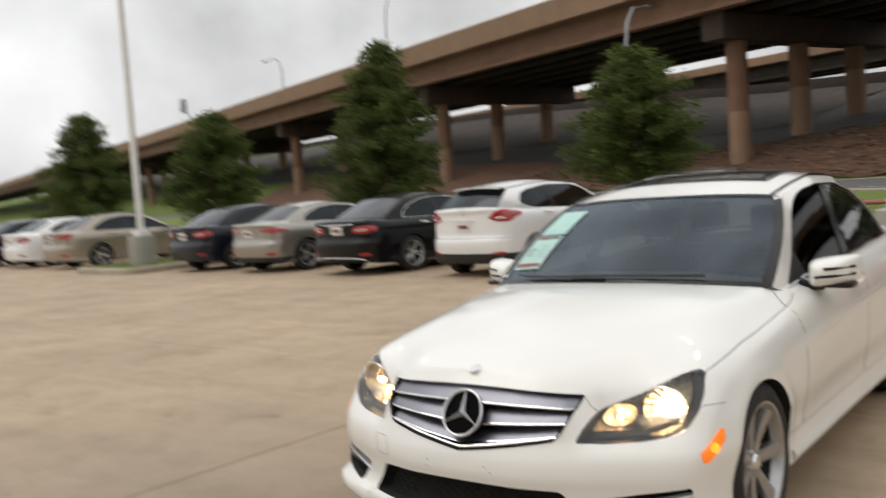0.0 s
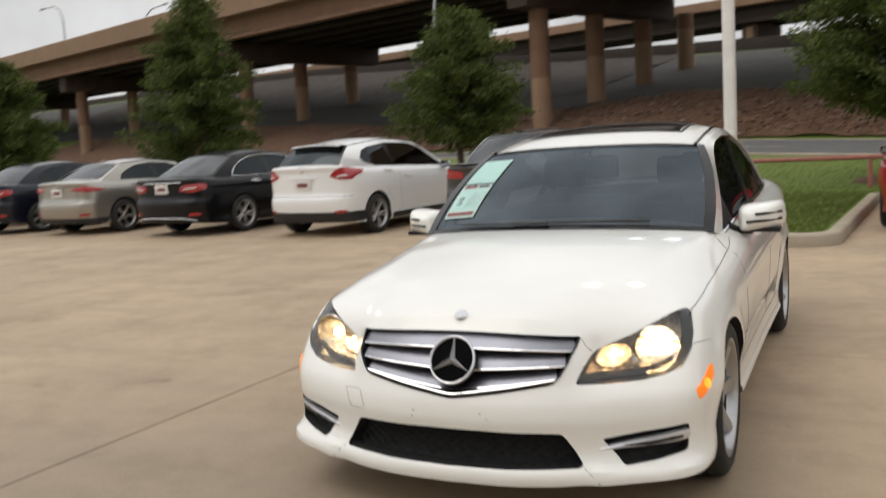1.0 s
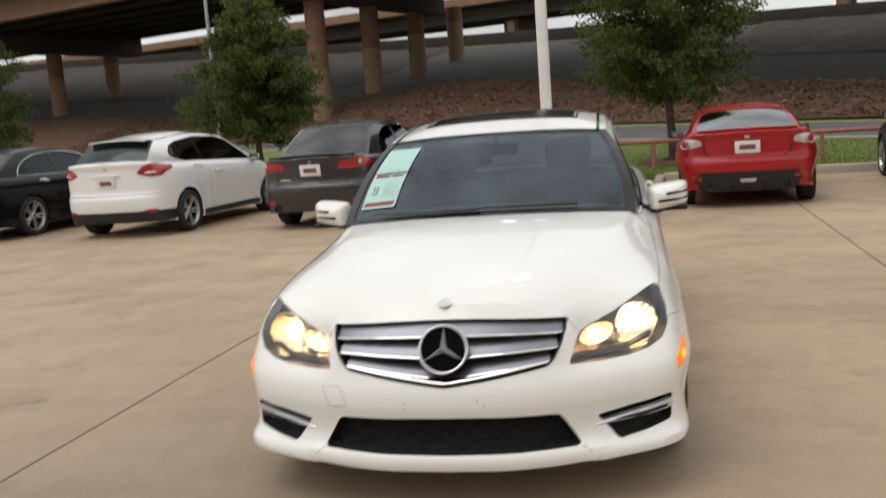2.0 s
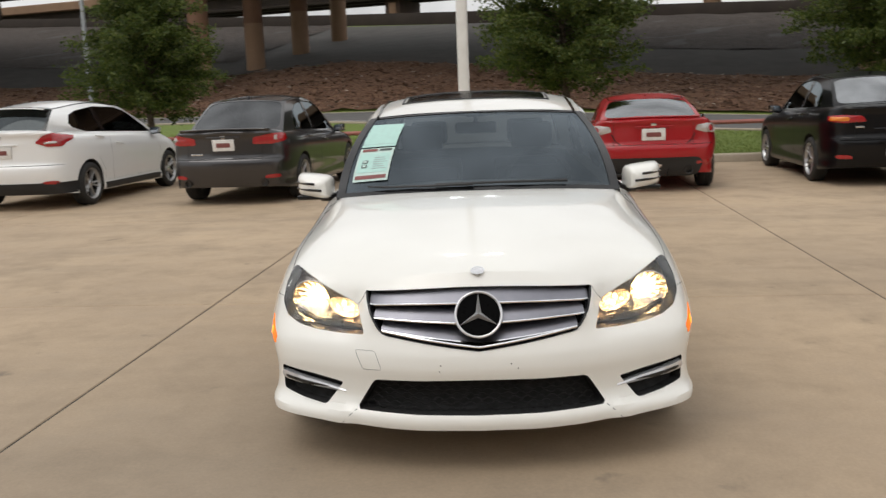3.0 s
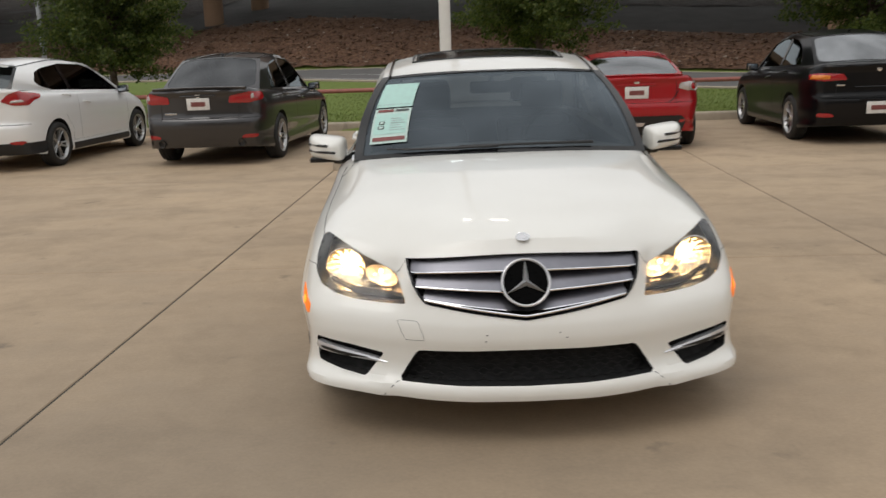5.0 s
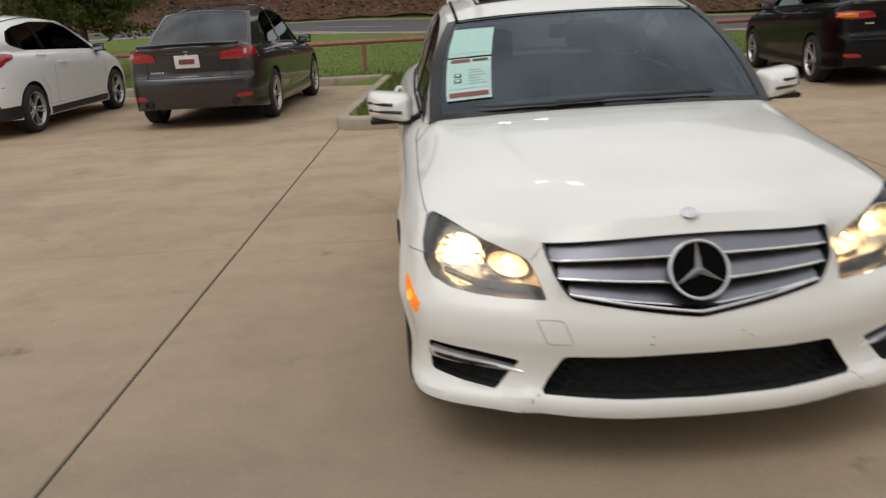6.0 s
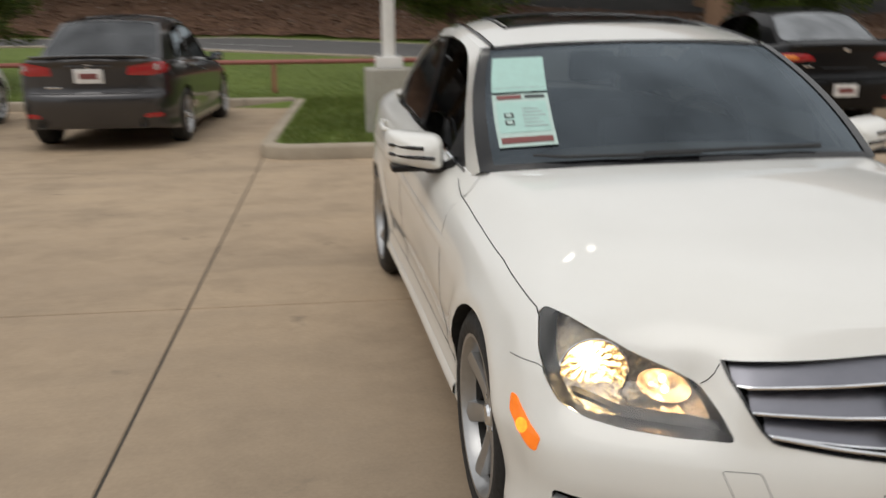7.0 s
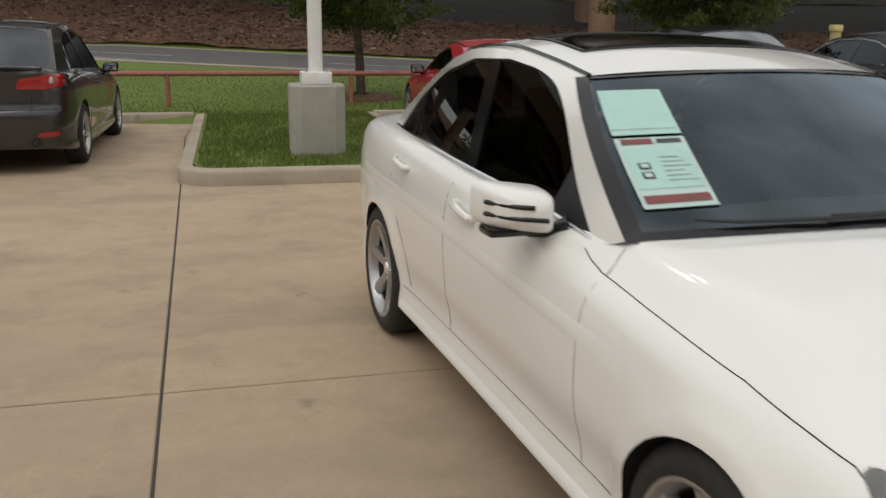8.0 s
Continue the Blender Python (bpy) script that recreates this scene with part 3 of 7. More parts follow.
def wheel_meshes(r, rim, width, spokes, twin=False):
    key = (r, rim, width, spokes, twin)
    if key in WHEELS:
        return WHEELS[key]
    h = width / 2
    out = []

    def keep(name, bm, mat):
        me = bpy.data.meshes.new(name)
        for f in bm.faces:
            f.smooth = True
        bmesh.ops.recalc_face_normals(bm, faces=bm.faces)
        bm.to_mesh(me)
        bm.free()
        me.set_sharp_from_angle(angle=radians(40))
        me.materials.append(mat)
        out.append(me)

    bm = bmesh.new()
    lathe(bm, [(rim - 0.012, -h * 0.8), (rim, -h * 0.95), (rim + 0.03, -h), (r - 0.035, -h * 0.98), (r - 0.008, -h * 0.82), (r, -h * 0.6), (r, -h * 0.31), (r - 0.008, -h * 0.29), (r - 0.008, -h * 0.25), (r, -h * 0.23), (r, h * 0.23), (r - 0.008, h * 0.25), (r - 0.008, h * 0.29), (r, h * 0.31), (r, h * 0.6), (r - 0.008, h * 0.82),
               (r - 0.035, h * 0.98), (rim + 0.03, h), (rim + 0.006, h * 0.96), (rim - 0.004, h * 0.9), (rim - 0.012, h * 0.8)], 44)
    keep("tyre", bm, M_RUBBER)
    bm = bmesh.new()
    lathe(bm, [(rim - 0.002, h * 0.9), (rim + 0.004, h * 0.95), (rim - 0.006, h * 0.94), (rim - 0.018, h * 0.80), (rim - 0.026, h * 0.55)], 44)
    n = spokes * (2 if twin else 1)
    for k in range(n):
        a = 2 * math.pi * (k // 2 + (0.14 if k % 2 else -0.14)) / spokes if twin else 2 * math.pi * k / spokes
        w0, w1 = (0.030, 0.018) if twin else (0.036, 0.052)
        m = Matrix.Rotation(a, 4, "X")
        rows = []
        for f in (0.0, 0.35, 0.7, 1.0):
            rr = 0.035 + (rim - 0.018 - 0.035) * f
            ww = (w0 + (w1 - w0) * f) * rim / 0.22 * (0.5 if twin else 0.55)
            x = h * (0.55 + 0.22 * f * f)
            rows.append([m @ Vector(p) for p in ((x - 0.03, -ww * 1.15, rr), (x, -ww, rr), (x + 0.008, 0, rr), (x, ww, rr), (x - 0.03, ww * 1.15, rr))])
        grid_faces(bm, rows, True)
    lathe(bm, [(0.0, h * 0.62), (0.05, h * 0.62), (0.07, h * 0.5), (0.075, h * 0.2)], 24)
    keep("rim", bm, M_ALLOY)
    bm = bmesh.new()
    lathe(bm, [(0.0, h * 0.70), (0.028, h * 0.69), (0.034, h * 0.62)], 20)
    for k in range(5):
        a = 2 * math.pi * (k + 0.5) / 5
        lathe(bm, [(0.0, h * 0.63), (0.009, h * 0.63), (0.010, h * 0.5)], 8, Matrix.Translation((0, 0.052 * math.cos(a), 0.052 * math.sin(a))))
    keep("hub_cap", bm, M_CHROME)
    bm = bmesh.new()
    # the rim's inner barrel, coloured dark for the shade between the spokes
    lathe(bm, [(rim - 0.026, h * 0.55), (rim - 0.045, -h * 0.8), (rim - 0.01, -h * 0.85)], 44)
    lathe(bm, [(0.0, -h * 0.05), (0.08, -h * 0.05), (0.08, -h * 0.15), (rim * 0.72, -h * 0.15), (rim * 0.72, -h * 0.35), (0.0, -h * 0.35)], 32)
    keep("brake_disc", bm, M_DISC)
    WHEELS[key] = out
    return out


def add_wheel(car, x, y, r, rim, width, spokes, turn=0.0, twin=False):
    tyre, rm, cap, disc = wheel_meshes(r, rim, width, spokes, twin)
    m = pose(x, y, r, 0, 0, 0 if x > 0 else 180) @ pose(0, 0, 0, turn, 0, 0)
    w = part("wheel", tyre, None, car, "black tyre on silver alloy wheel", m=m)
    part("rim", rm, None, w, "silver alloy rim")
    part("hub_cap", cap, None, w)
    part("brake_disc", disc, None, w)


def arch_cutters(y0, y1, r, x_in=0.60, z=0.33):
    out = []
    for y in (y0, y1):
        for g in (-1, 1):
            bm = bmesh.new()
            prof = [(0.0, x_in), (r, x_in), (r, 1.3), (0.0, 1.3)]
            lathe(bm, prof, 48, pose(0, y, z, 0, 0, 0 if g > 0 else 180))
            bmesh.ops.recalc_face_normals(bm, faces=bm.faces)
            me = bpy.data.meshes.new("cutter")
            bm.to_mesh(me)
            bm.free()
            me.materials.append(M_DARK)
            out.append(new("cutter", me))
    return out


def prism_cutter(poly, put, a, b):
    bm = bmesh.new()
    prism(bm, poly, put, a, b)
    me = bpy.data.meshes.new("cutter")
    bm.to_mesh(me)
    bm.free()
    me.materials.append(M_DARK)
    return new("cutter", me)


def cabin_parts(car, sk, cb, body_mat, pillar_b, quarter, tint, screen, rear_mat, trim=M_TRIM, rail_trim=True, tilt=0.0, front_tint=None, rear_rim=None):
    """The upper car: roof, frames, glass."""
    bm = bmesh.new()
    grid_faces(bm, [[cb.roof_point(u, t) for t in np.linspace(-1, 1, 21)] for u in np.linspace(0, 1, 19)])
    bmesh.ops.recalc_face_normals(bm, faces=bm.faces)
    part("roof", bm, body_mat, car)
    gl = cb.glassline
    # glassline runs: front foot, up the windscreen post, along the roof, down the rear post; the belt closes it
    n_a, n_r, n_c, n_b = 12, 16, 12, 16
    up = resample(gl, n_a + n_r + n_c)
    foot = resample([gl[-1], gl[0]], n_b + 2)[1:-1]
    inner = [tuple(p) for p in np.vstack([up, foot])]
    for g in (-1, 1):
        put = cb.side(g)
        post = [cb.arc(cb.wsb, g).lerp(cb.arc(cb.wst, g), k) + Vector((g * cb.swell * 4 * k * (1 - k), 0, 0.02 * 4 * k * (1 - k))) for k in np.linspace(0, 1, n_a + 1)[:-1]]
        rail = [Vector((g * cb.rail_x(y), y, cb.rail_z(y))) for y in np.linspace(cb.wst[1], cb.rwt[1], n_r + 1)[:-1]]
        back = [cb.arc(cb.rwt, g).lerp(cb.arc(cb.rwb, g), k) + Vector((0, 0, 0.02 * 4 * k * (1 - k))) for k in np.linspace(0, 1, n_c)]
        belt = [Vector((g * (cb.base_x(y) + 0.012), y, cb.belt(y) - 0.012)) for y in np.linspace(cb.rwb[1], cb.wsb[1], n_b + 2)[1:-1]]
        bm = bmesh.new()
        inn = [put(y, z) for y, z in inner]
        deep = [put(y, z, -0.03) for y, z in inner]
        grid_faces(bm, [post + rail + back + belt, inn, deep], True)
        bmesh.ops.recalc_face_normals(bm, faces=bm.faces)
        part("window_frame", bm, body_mat, car)
        bm = bmesh.new()
        c = np.array(inner).mean(axis=0)
        small = [tuple(c + (np.array(p) - c) * 0.965) for p in inner]
        ring(bm, inner, small, put, -0.006, -0.009, 0.012)
        part("window_seal", bm, trim, car, "black rubber window seal")
        # the posts lean back by tilt: the outline is cut in sheared places
        poly = [tuple(c + (np.array(p) - c) * 0.97) for p in inner]
        poly = [(y - tilt * (z - 0.95), z) for y, z in poly]
        slant = lambda y, z, w: put(y + tilt * (z - 0.95), z, w)  # noqa: E731
        for lo, hi in ((0, pillar_b - 0.05), (pillar_b + 0.05, 9)):
            bm = bmesh.new()
            patch(bm, resample(clipped(poly, lo, hi), 40, True), lambda y, z, w: slant(y, z, w - 0.012), 3)
            pane = part("side_window", bm, front_tint if front_tint and lo == 0 else tint, car, "dark tinted side window")
            pane.visible_shadow = False
        bm = bmesh.new()
        patch(bm, resample(clipped(poly, pillar_b - 0.055, pillar_b + 0.055), 30, True), lambda y, z, w: slant(y, z, w - 0.007), 2, 0.02)
        part("door_pillar", bm, trim, car)
        if quarter:
            bm = bmesh.new()
            patch(bm, resample(clipped(poly, quarter - 0.018, quarter + 0.018), 20, True), lambda y, z, w: slant(y, z, w - 0.008), 2, 0.02)
            part("window_divider", bm, trim, car)
        if rail_trim:
            bm = bmesh.new()
            tube(bm, [cb.roof_point(u, g * 0.93, 0.001) for u in np.linspace(0.0, 1.0, 20)], 0.009, 6)
            part("roof_strip", bm, trim, car)
    for nm, low, high, mat in (("windscreen", cb.wsb, cb.wst, screen), ("rear_window", cb.rwb, cb.rwt, rear_mat)):
        put = cb.pane(low, high)
        bm = bmesh.new()
        outer = square(-1.0, 1.0, 0, 1)
        inner = square(-0.935, 0.935, 0.035, 0.972)
        if nm == "rear_window":
            inner = []
            for a, b in outer:
                v = 2 * b - 1
                f = (abs(a) ** 9 + abs(v) ** 9) ** (1 / 9)
                inner.append((0.93 * a / f, 0.5 + 0.455 * v / f))
        ring(bm, outer, inner, put, 0.0, 0.002, 0.004)
        part(nm + "_border", bm, rear_rim if rear_rim and nm == "rear_window" else trim, car)
        bm = bmesh.new()
        pane_grid(bm, put, -0.97, 0.97, 0.03, 0.976, w=-0.002)
        bmesh.ops.recalc_face_normals(bm, faces=bm.faces)
        part(nm, bm, mat, car, "curved glass").visible_shadow = False


def seats(car, rows, z=0.45, w=0.36, top=0.72):
    for y in rows:
        for x in (-w, w):
            bm = bmesh.new()
            box(bm, (0, 0, 0.06), (0.50, 0.50, 0.16), 0.05)
            box(bm, (0, 0.27, 0.36), (0.48, 0.13, 0.62), 0.06, pose(0, 0, 0, -14))
            box(bm, (0, 0.36, top + 0.02), (0.27, 0.09, 0.17), 0.035, pose(0, 0.06, 0))
            part("seat", bm, M_SEAT, car, m=pose(x, y, z))


def seam(car, pts, r=0.0012, name="panel_gap"):
    bm = bmesh.new()
    tube(bm, pts, r, 5)
    part(name, bm, M_DARK, car)


def door_mirror(car, g, y, x0, z, body_mat, size=(0.19, 0.13, 0.125), stripes=False, sweep=0.0):
    bm = bmesh.new()
    sx, sy, sz = size
    rows = []
    for k, f in enumerate((0.0, 0.25, 0.55, 0.8, 0.93, 1.0)):
        ww = (1.0, 0.99, 0.93, 0.78, 0.55, 0.28)[k]
        pts = []
        for a in np.linspace(0, 2 * math.pi, 25)[:-1]:
            c, s = math.cos(a), math.sin(a)
            ex = 0.42
            px, pz = math.copysign(abs(c)**ex, c), math.copysign(abs(s)**ex, s)
            pts.append((g * (x0 + sx / 2 + 0.5 * sx * px * ww + 0.012 * (1 - f) * px), y - sy * f + sweep * px * ww, z + 0.5 * sz * pz * ww * (1.0 if pz > 0 else 0.92) + 0.01 * px))
        rows.append(pts)
    vs = grid_faces(bm, rows, True)
    bm.faces.new(vs[-1])
    bmesh.ops.recalc_face_normals(bm, faces=bm.faces)
    mir = part("door_mirror", bm, body_mat, car, "rounded door mirror housing")
    bm = bmesh.new()
    box(bm, (g * (x0 + sx / 2), y + 0.003, z), (sx * 0.9, 0.008, sz * 0.8), 0.003)
    part("mirror_glass", bm, M_MIRROR, mir)
    bm = bmesh.new()
    box(bm, (g * (x0 + sx * 0.52), y - sy * 0.34, z - sz * 0.43), (sx * 0.95, sy * 0.66, 0.026), 0.010)
    tube(bm, [(g * (x0 - 0.055), y - 0.105, z - sz * 0.36), (g * (x0 - 0.02), y - 0.085, z - sz * 0.46), (g * (x0 + 0.06), y - 0.065, z - sz * 0.48)], [0.034, 0.026, 0.018], 8)
    part("mirror_foot", bm, M_TRIM, mir)
    if stripes:
        for zz, a, b in ((0.016, 0.42, 1.0), (-0.018, 0.22, 1.0)):
            bm = bmesh.new()
            tube(bm, [(g * (x0 + sx * f), y + sweep * (2 * f - 1) - sy * (0.99 - 0.80 * max(0, f - 0.60)**1.6 * 2.2), z + zz + 0.01 * f) for f in np.linspace(a, b, 10)], 0.0075, 6)
            part("signal_stripe", bm, M_TRIM, mir)


def sill_and_doors(car, sk, g, fa, ra, belt, doors, arch=0.36):
    put = sk.flank(g)
    y0, y1 = fa + arch + 0.03, ra - arch - 0.02
    seam(car, [put(y, 0.335, 0.0) for y in np.linspace(y0, y1, 24)])
    for y in doors:
        seam(car, [put(y + 0.03 * math.sin((z - 0.33) * 3), z, 0.0) for z in np.linspace(0.335, belt(y) - 0.01, 16)])


def handle(car, g, put, y, z, mat):
    bm = bmesh.new()
    tube(bm, [put(y + d, z + 0.012 * d / 0.1, w) for d, w in ((-0.105, 0.002), (-0.09, 0.026), (0.0, 0.034), (0.09, 0.028), (0.105, 0.002))], [0.010, 0.013, 0.014, 0.013, 0.010], 8)
    h = part("door_handle", bm, mat, car)
    bm = bmesh.new()
    ell = [(y - 0.02 + 0.06 * math.cos(a), z + 0.03 * math.sin(a)) for a in np.linspace(0, 2 * math.pi, 25)[:-1]]
    patch(bm, ell, lambda u, v, w: put(u, v, 0.001 + w), 3, bulge=0.0008)
    part("handle_recess", bm, mat, car)

from mathutils.bvhtree import BVHTree

# ---- the white saloon in the middle of the lot ----
def white_saloon():
    car = thing("white_saloon_car", "white four-door saloon car with lit headlamps on concrete", "car")
    sk = Skin(
        plan=[(0, 0.0), (0.2, 0.009), (0.35, 0.036), (0.45, 0.066), (0.54, 0.100), (0.65, 0.152), (0.75, 0.203), (0.828, 0.262), (0.870, 0.335), (0.893, 0.46), (0.899, 0.74), (0.897, 1.12), (0.888, 2.4), (0.892, 3.3), (0.894, 3.6), (0.862, 4.05), (0.80, 4.36), (0.66, 4.51), (0.35, 4.575), (0, 4.59)],
        shoulder=[(0, 0.758), (0.04, 0.735), (0.08, 0.724), (0.15, 0.722), (0.25, 0.737), (0.40, 0.752), (0.55, 0.760), (0.65, 0.772), (0.8, 0.795), (1.0, 0.814), (1.2, 0.834), (1.43, 0.860), (1.65, 0.898), (1.9, 0.930), (2.6, 0.955), (3.4, 0.985), (4.0, 1.0), (4.4, 0.985), (4.59, 0.95)],
        crown=[(0, 0.02), (0.14, 0.048), (0.3, 0.066), (0.6, 0.082), (1.0, 0.085), (1.35, 0.062), (2, 0.05), (3.9, 0.05), (4.5, 0.03), (4.59, 0.02)],
        front=[(0.13, 0.03), (0.16, -0.025), (0.20, -0.040), (0.235, -0.030), (0.25, -0.012), (0.30, 0.004), (0.36, 0.0), (0.40, -0.006), (0.45, 0.002), (0.49, 0.018), (0.53, 0.036), (0.61, 0.058), (0.66, 0.080), (0.70, 0.103), (0.74, 0.135), (0.78, 0.16)],
        side_top=[(-0.05, 0.14), (0, 0.118), (0.012, 0.086), (0.03, 0.057), (0.06, 0.034), (0.12, 0.014), (0.2, 0.003), (0.3, 0.0), (0.42, 0.006), (0.55, 0.012), (0.8, 0.012)],
        side_low=[(0.12, 0.095), (0.17, 0.035), (0.20, 0.006), (0.25, 0.004), (0.32, 0.014), (0.37, 0.016), (0.50, 0.0), (1.0, 0.0)],
        rear=[(0.16, 0.09), (0.24, 0.03), (0.36, 0.0), (0.56, 0.0), (0.62, 0.03), (0.9, 0.07), (1.0, 0.05)],
        low=[(0, 0.176), (0.03, 0.178), (0.10, 0.188), (0.25, 0.197), (0.45, 0.202), (0.8, 0.214), (3.8, 0.216), (4.59, 0.24)])
    sk.mid = spline([(0.10, 0.744), (0.14, 0.760), (0.17, 0.776), (0.22, 0.795), (0.32, 0.824), (0.5, 0.865), (0.8, 0.915), (1.1, 0.948), (1.35, 0.966), (1.6, 0.985), (3.6, 1.03), (4.1, 1.045), (4.45, 1.02), (4.59, 0.97)])

    drop = spline([(0.40, 0.026), (0.62, 0.036), (0.9, 0.044), (1.2, 0.046), (1.43, 0.044)])
    sk.fold = lambda y: (0.49 + 0.215 * min(max((y - 0.2) / 1.15, 0.0), 1.0), float(drop(y)))

    def crease(x, y):
        xc = sk.fold(y)[0]
        ramp_in = min(max((y - 0.26) / 0.4, 0), 1)
        d = abs(x) - xc
        fade = min(max((1.3 - y) / 0.4, 0.25), 1)
        return fade * ramp_in * 0.004 * math.exp(-(d / 0.025) ** 2)
    sk.crease, sk.soften = crease, True
    lamp_back = spline([(0.49, 0.0), (0.53, 0.02), (0.57, 0.058), (0.62, 0.092), (0.70, 0.10), (0.76, 0.115)])
    taper = spline([(0.47, 0.0), (0.56, 0.010), (0.65, 0.022), (0.72, 0.024), (0.775, 0.004), (0.84, 0.0)])

    def step(v):
        v = np.clip(v, 0, 1)
        return v * v * (3 - 2 * v)
    def flare(py, z):
        out = 0.0
        for yw in (0.80, 3.56):
            d = np.hypot(py - yw, z - 0.33)
            out = out + 0.016 * np.exp(-((d - 0.34) / 0.055) ** 2) * step((z - 0.26) / 0.15)
        return out
    sk.extra = (lambda px, z: lamp_back(z) * step((px - 0.430) / 0.14) - 0.024 * step((px - 0.47) / 0.08) * (1 - step((z - 0.232) / 0.022)), lambda py, z: taper(z) * (1 - step((py - 0.32) / 0.75)) - (0.014 * (1 - step((py - 0.35) / 0.15)) * max(0, 1 - abs(z - 0.215) / 0.05)) - flare(py, z))
    cb = Cabin(
        wsb=(0.744, 1.425, 1.255, 0.925, 0.962), wst=(0.612, 2.035, 1.945, 1.318, 1.345),
        rwt=(0.540, 3.46, 3.56, 1.335, 1.368), rwb=(0.665, 4.00, 4.12, 1.005, 1.035),
        rail_x=[(2.035, 0.612), (2.5, 0.610), (3.0, 0.585), (3.46, 0.540)],
        rail_z=[(2.035, 1.318), (2.35, 1.362), (2.7, 1.392), (3.05, 1.385), (3.46, 1.335)],
        base_x=[(1.4, 0.752), (1.9, 0.782), (2.6, 0.787), (3.3, 0.775), (4.1, 0.70)],
        belt=[(1.4, 0.862), (1.65, 0.904), (1.9, 0.932), (2.6, 0.957), (3.4, 0.987), (4.1, 1.004)], lean=0.36,
        glassline=[(1.55, 0.880), (1.715, 1.005), (1.895, 1.163), (1.99, 1.236), (2.065, 1.280), (2.15, 1.312), (2.28, 1.337), (2.55, 1.360), (2.92, 1.351), (3.23, 1.285), (3.48, 1.155), (3.66, 1.0)])
    cb.swell = 0.03
    FA, RA = 0.80, 3.56
    bm = sk.mesh(210, 34, 40)
    body = part("body", bm, M_WHITE, car, "glossy white body shell", 58)

    # outlines on the nose, as x and z
    def top_edge(x):
        return 0.684 + 0.024 * (1 - (x / 0.448) ** 2)

    def low_edge(x):
        return 0.476 + 0.058 * (abs(x) / 0.385) ** 1.15
    gx = np.linspace(-0.448, 0.448, 31)
    grille_line = [(x, top_edge(x)) for x in gx] + [(0.444, 0.655), (0.424, 0.60), (0.398, 0.555)] + [(x, low_edge(x)) for x in np.linspace(0.375, -0.375, 27)] + [(-0.398, 0.555), (-0.424, 0.60), (-0.444, 0.655)]
    grille_line = resample(grille_line, 120, True)
    lower_line = soft([(-0.412, 0.362), (0, 0.366), (0.412, 0.362), (0.488, 0.242), (0.25, 0.236), (0, 0.234), (-0.25, 0.236), (-0.488, 0.242)], 0.016, 130)

    def lamp_line(g):
        pts = [(0.450, 0.529), (0.470, 0.585), (0.488, 0.624), (0.55, 0.651), (0.615, 0.676), (0.68, 0.710), (0.735, 0.738), (0.775, 0.747), (0.796, 0.732), (0.816, 0.668), (0.815, 0.614), (0.792, 0.568), (0.74, 0.543), (0.66, 0.530), (0.55, 0.525)]
        return soft([(g * x, z) for x, z in pts], 0.012, 110)

    def fog_line(g):
        return soft([(g * x, z) for x, z in [(0.541, 0.339), (0.68, 0.360), (0.818, 0.374), (0.812, 0.276), (0.72, 0.256), (0.615, 0.246)]], 0.012, 80)
    def straight(x, z, w):
        """The place on the nose, set w forward of it along the car."""
        return sk.nose(x, z) - Vector((0, w, 0))
    cutters = arch_cutters(FA, RA, 0.327, 0.62, 0.318)
    cutters.append(prism_cutter(grille_line, sk.nose, 0.15, -0.085))
    cutters.append(prism_cutter(lower_line, sk.nose, 0.10, -0.075))
    for g in (-1, 1):
        cutters.append(prism_cutter(lamp_line(g), straight, 0.06, -0.165))
        cutters.append(prism_cutter(fog_line(g), sk.nose, 0.05, -0.05))
    bm = bmesh.new()
    box(bm, (0, 2.62, 0.80), (1.34, 2.1, 0.9))
    me = bpy.data.meshes.new("cutter")
    bm.to_mesh(me)
    bm.free()
    me.materials.append(M_CABIN)
    cutters.append(new("cutter", me))
    cut(body, cutters)

    tree_of_faces = BVHTree.FromPolygons([v.co for v in body.data.vertices], [p.vertices for p in body.data.polygons])

    def on_body(p):
        q = tree_of_faces.find_nearest(p)[0]
        return q if q is not None else p
    cabin_parts(car, sk, cb, M_WHITE, 2.56, 3.36, M_TINT, M_GLASS, M_REARGL, tilt=0.34, front_tint=M_DARKPANE)

    # radiator grille
    bm = bmesh.new()
    ring(bm, grille_line, [tuple(np.array((0, 0.61)) + (np.array(p) - (0, 0.61)) * 0.984) for p in grille_line], sk.nose, 0.003, 0.0, 0.03)
    grl = part("grille", bm, M_TRIM, car, "radiator grille with three silver louvres")
    bm = bmesh.new()
    tube(bm, [sk.nose(x, low_edge(x) + 0.014, 0.0) for x in np.linspace(-0.378, 0.378, 41)], 0.0048, 6)
    part("chrome_foot", bm, M_CHROME, grl, "bright chrome strip along the grille's foot")
    bm = bmesh.new()
    patch(bm, grille_line, lambda x, z, w: sk.nose(x, z, -0.068), 8)
    part("grille_back", bm, M_DARK, grl)
    for k, f in enumerate((0.155, 0.49, 0.81)):
        lim = (0.436, 0.416, 0.388)[k]
        bm, edge = bmesh.new(), bmesh.new()
        rows, low = [], []
        for x in np.linspace(-lim, lim, 41):
            z = top_edge(x) + (low_edge(x) - top_edge(x)) * f
            hgt = (0.064, 0.060, 0.048)[k]
            face = ((0.52, -0.022), (0.30, -0.024), (0.0, -0.020)) if k == 0 else ((0.62, -0.060), (0.46, -0.046), (0.0, -0.027))
            rows.append([sk.nose(x, z + hgt * q, w) for q, w in face + ((-0.34, -0.012), (-0.44, -0.010), (-0.50, -0.03), (-0.3, -0.06))])
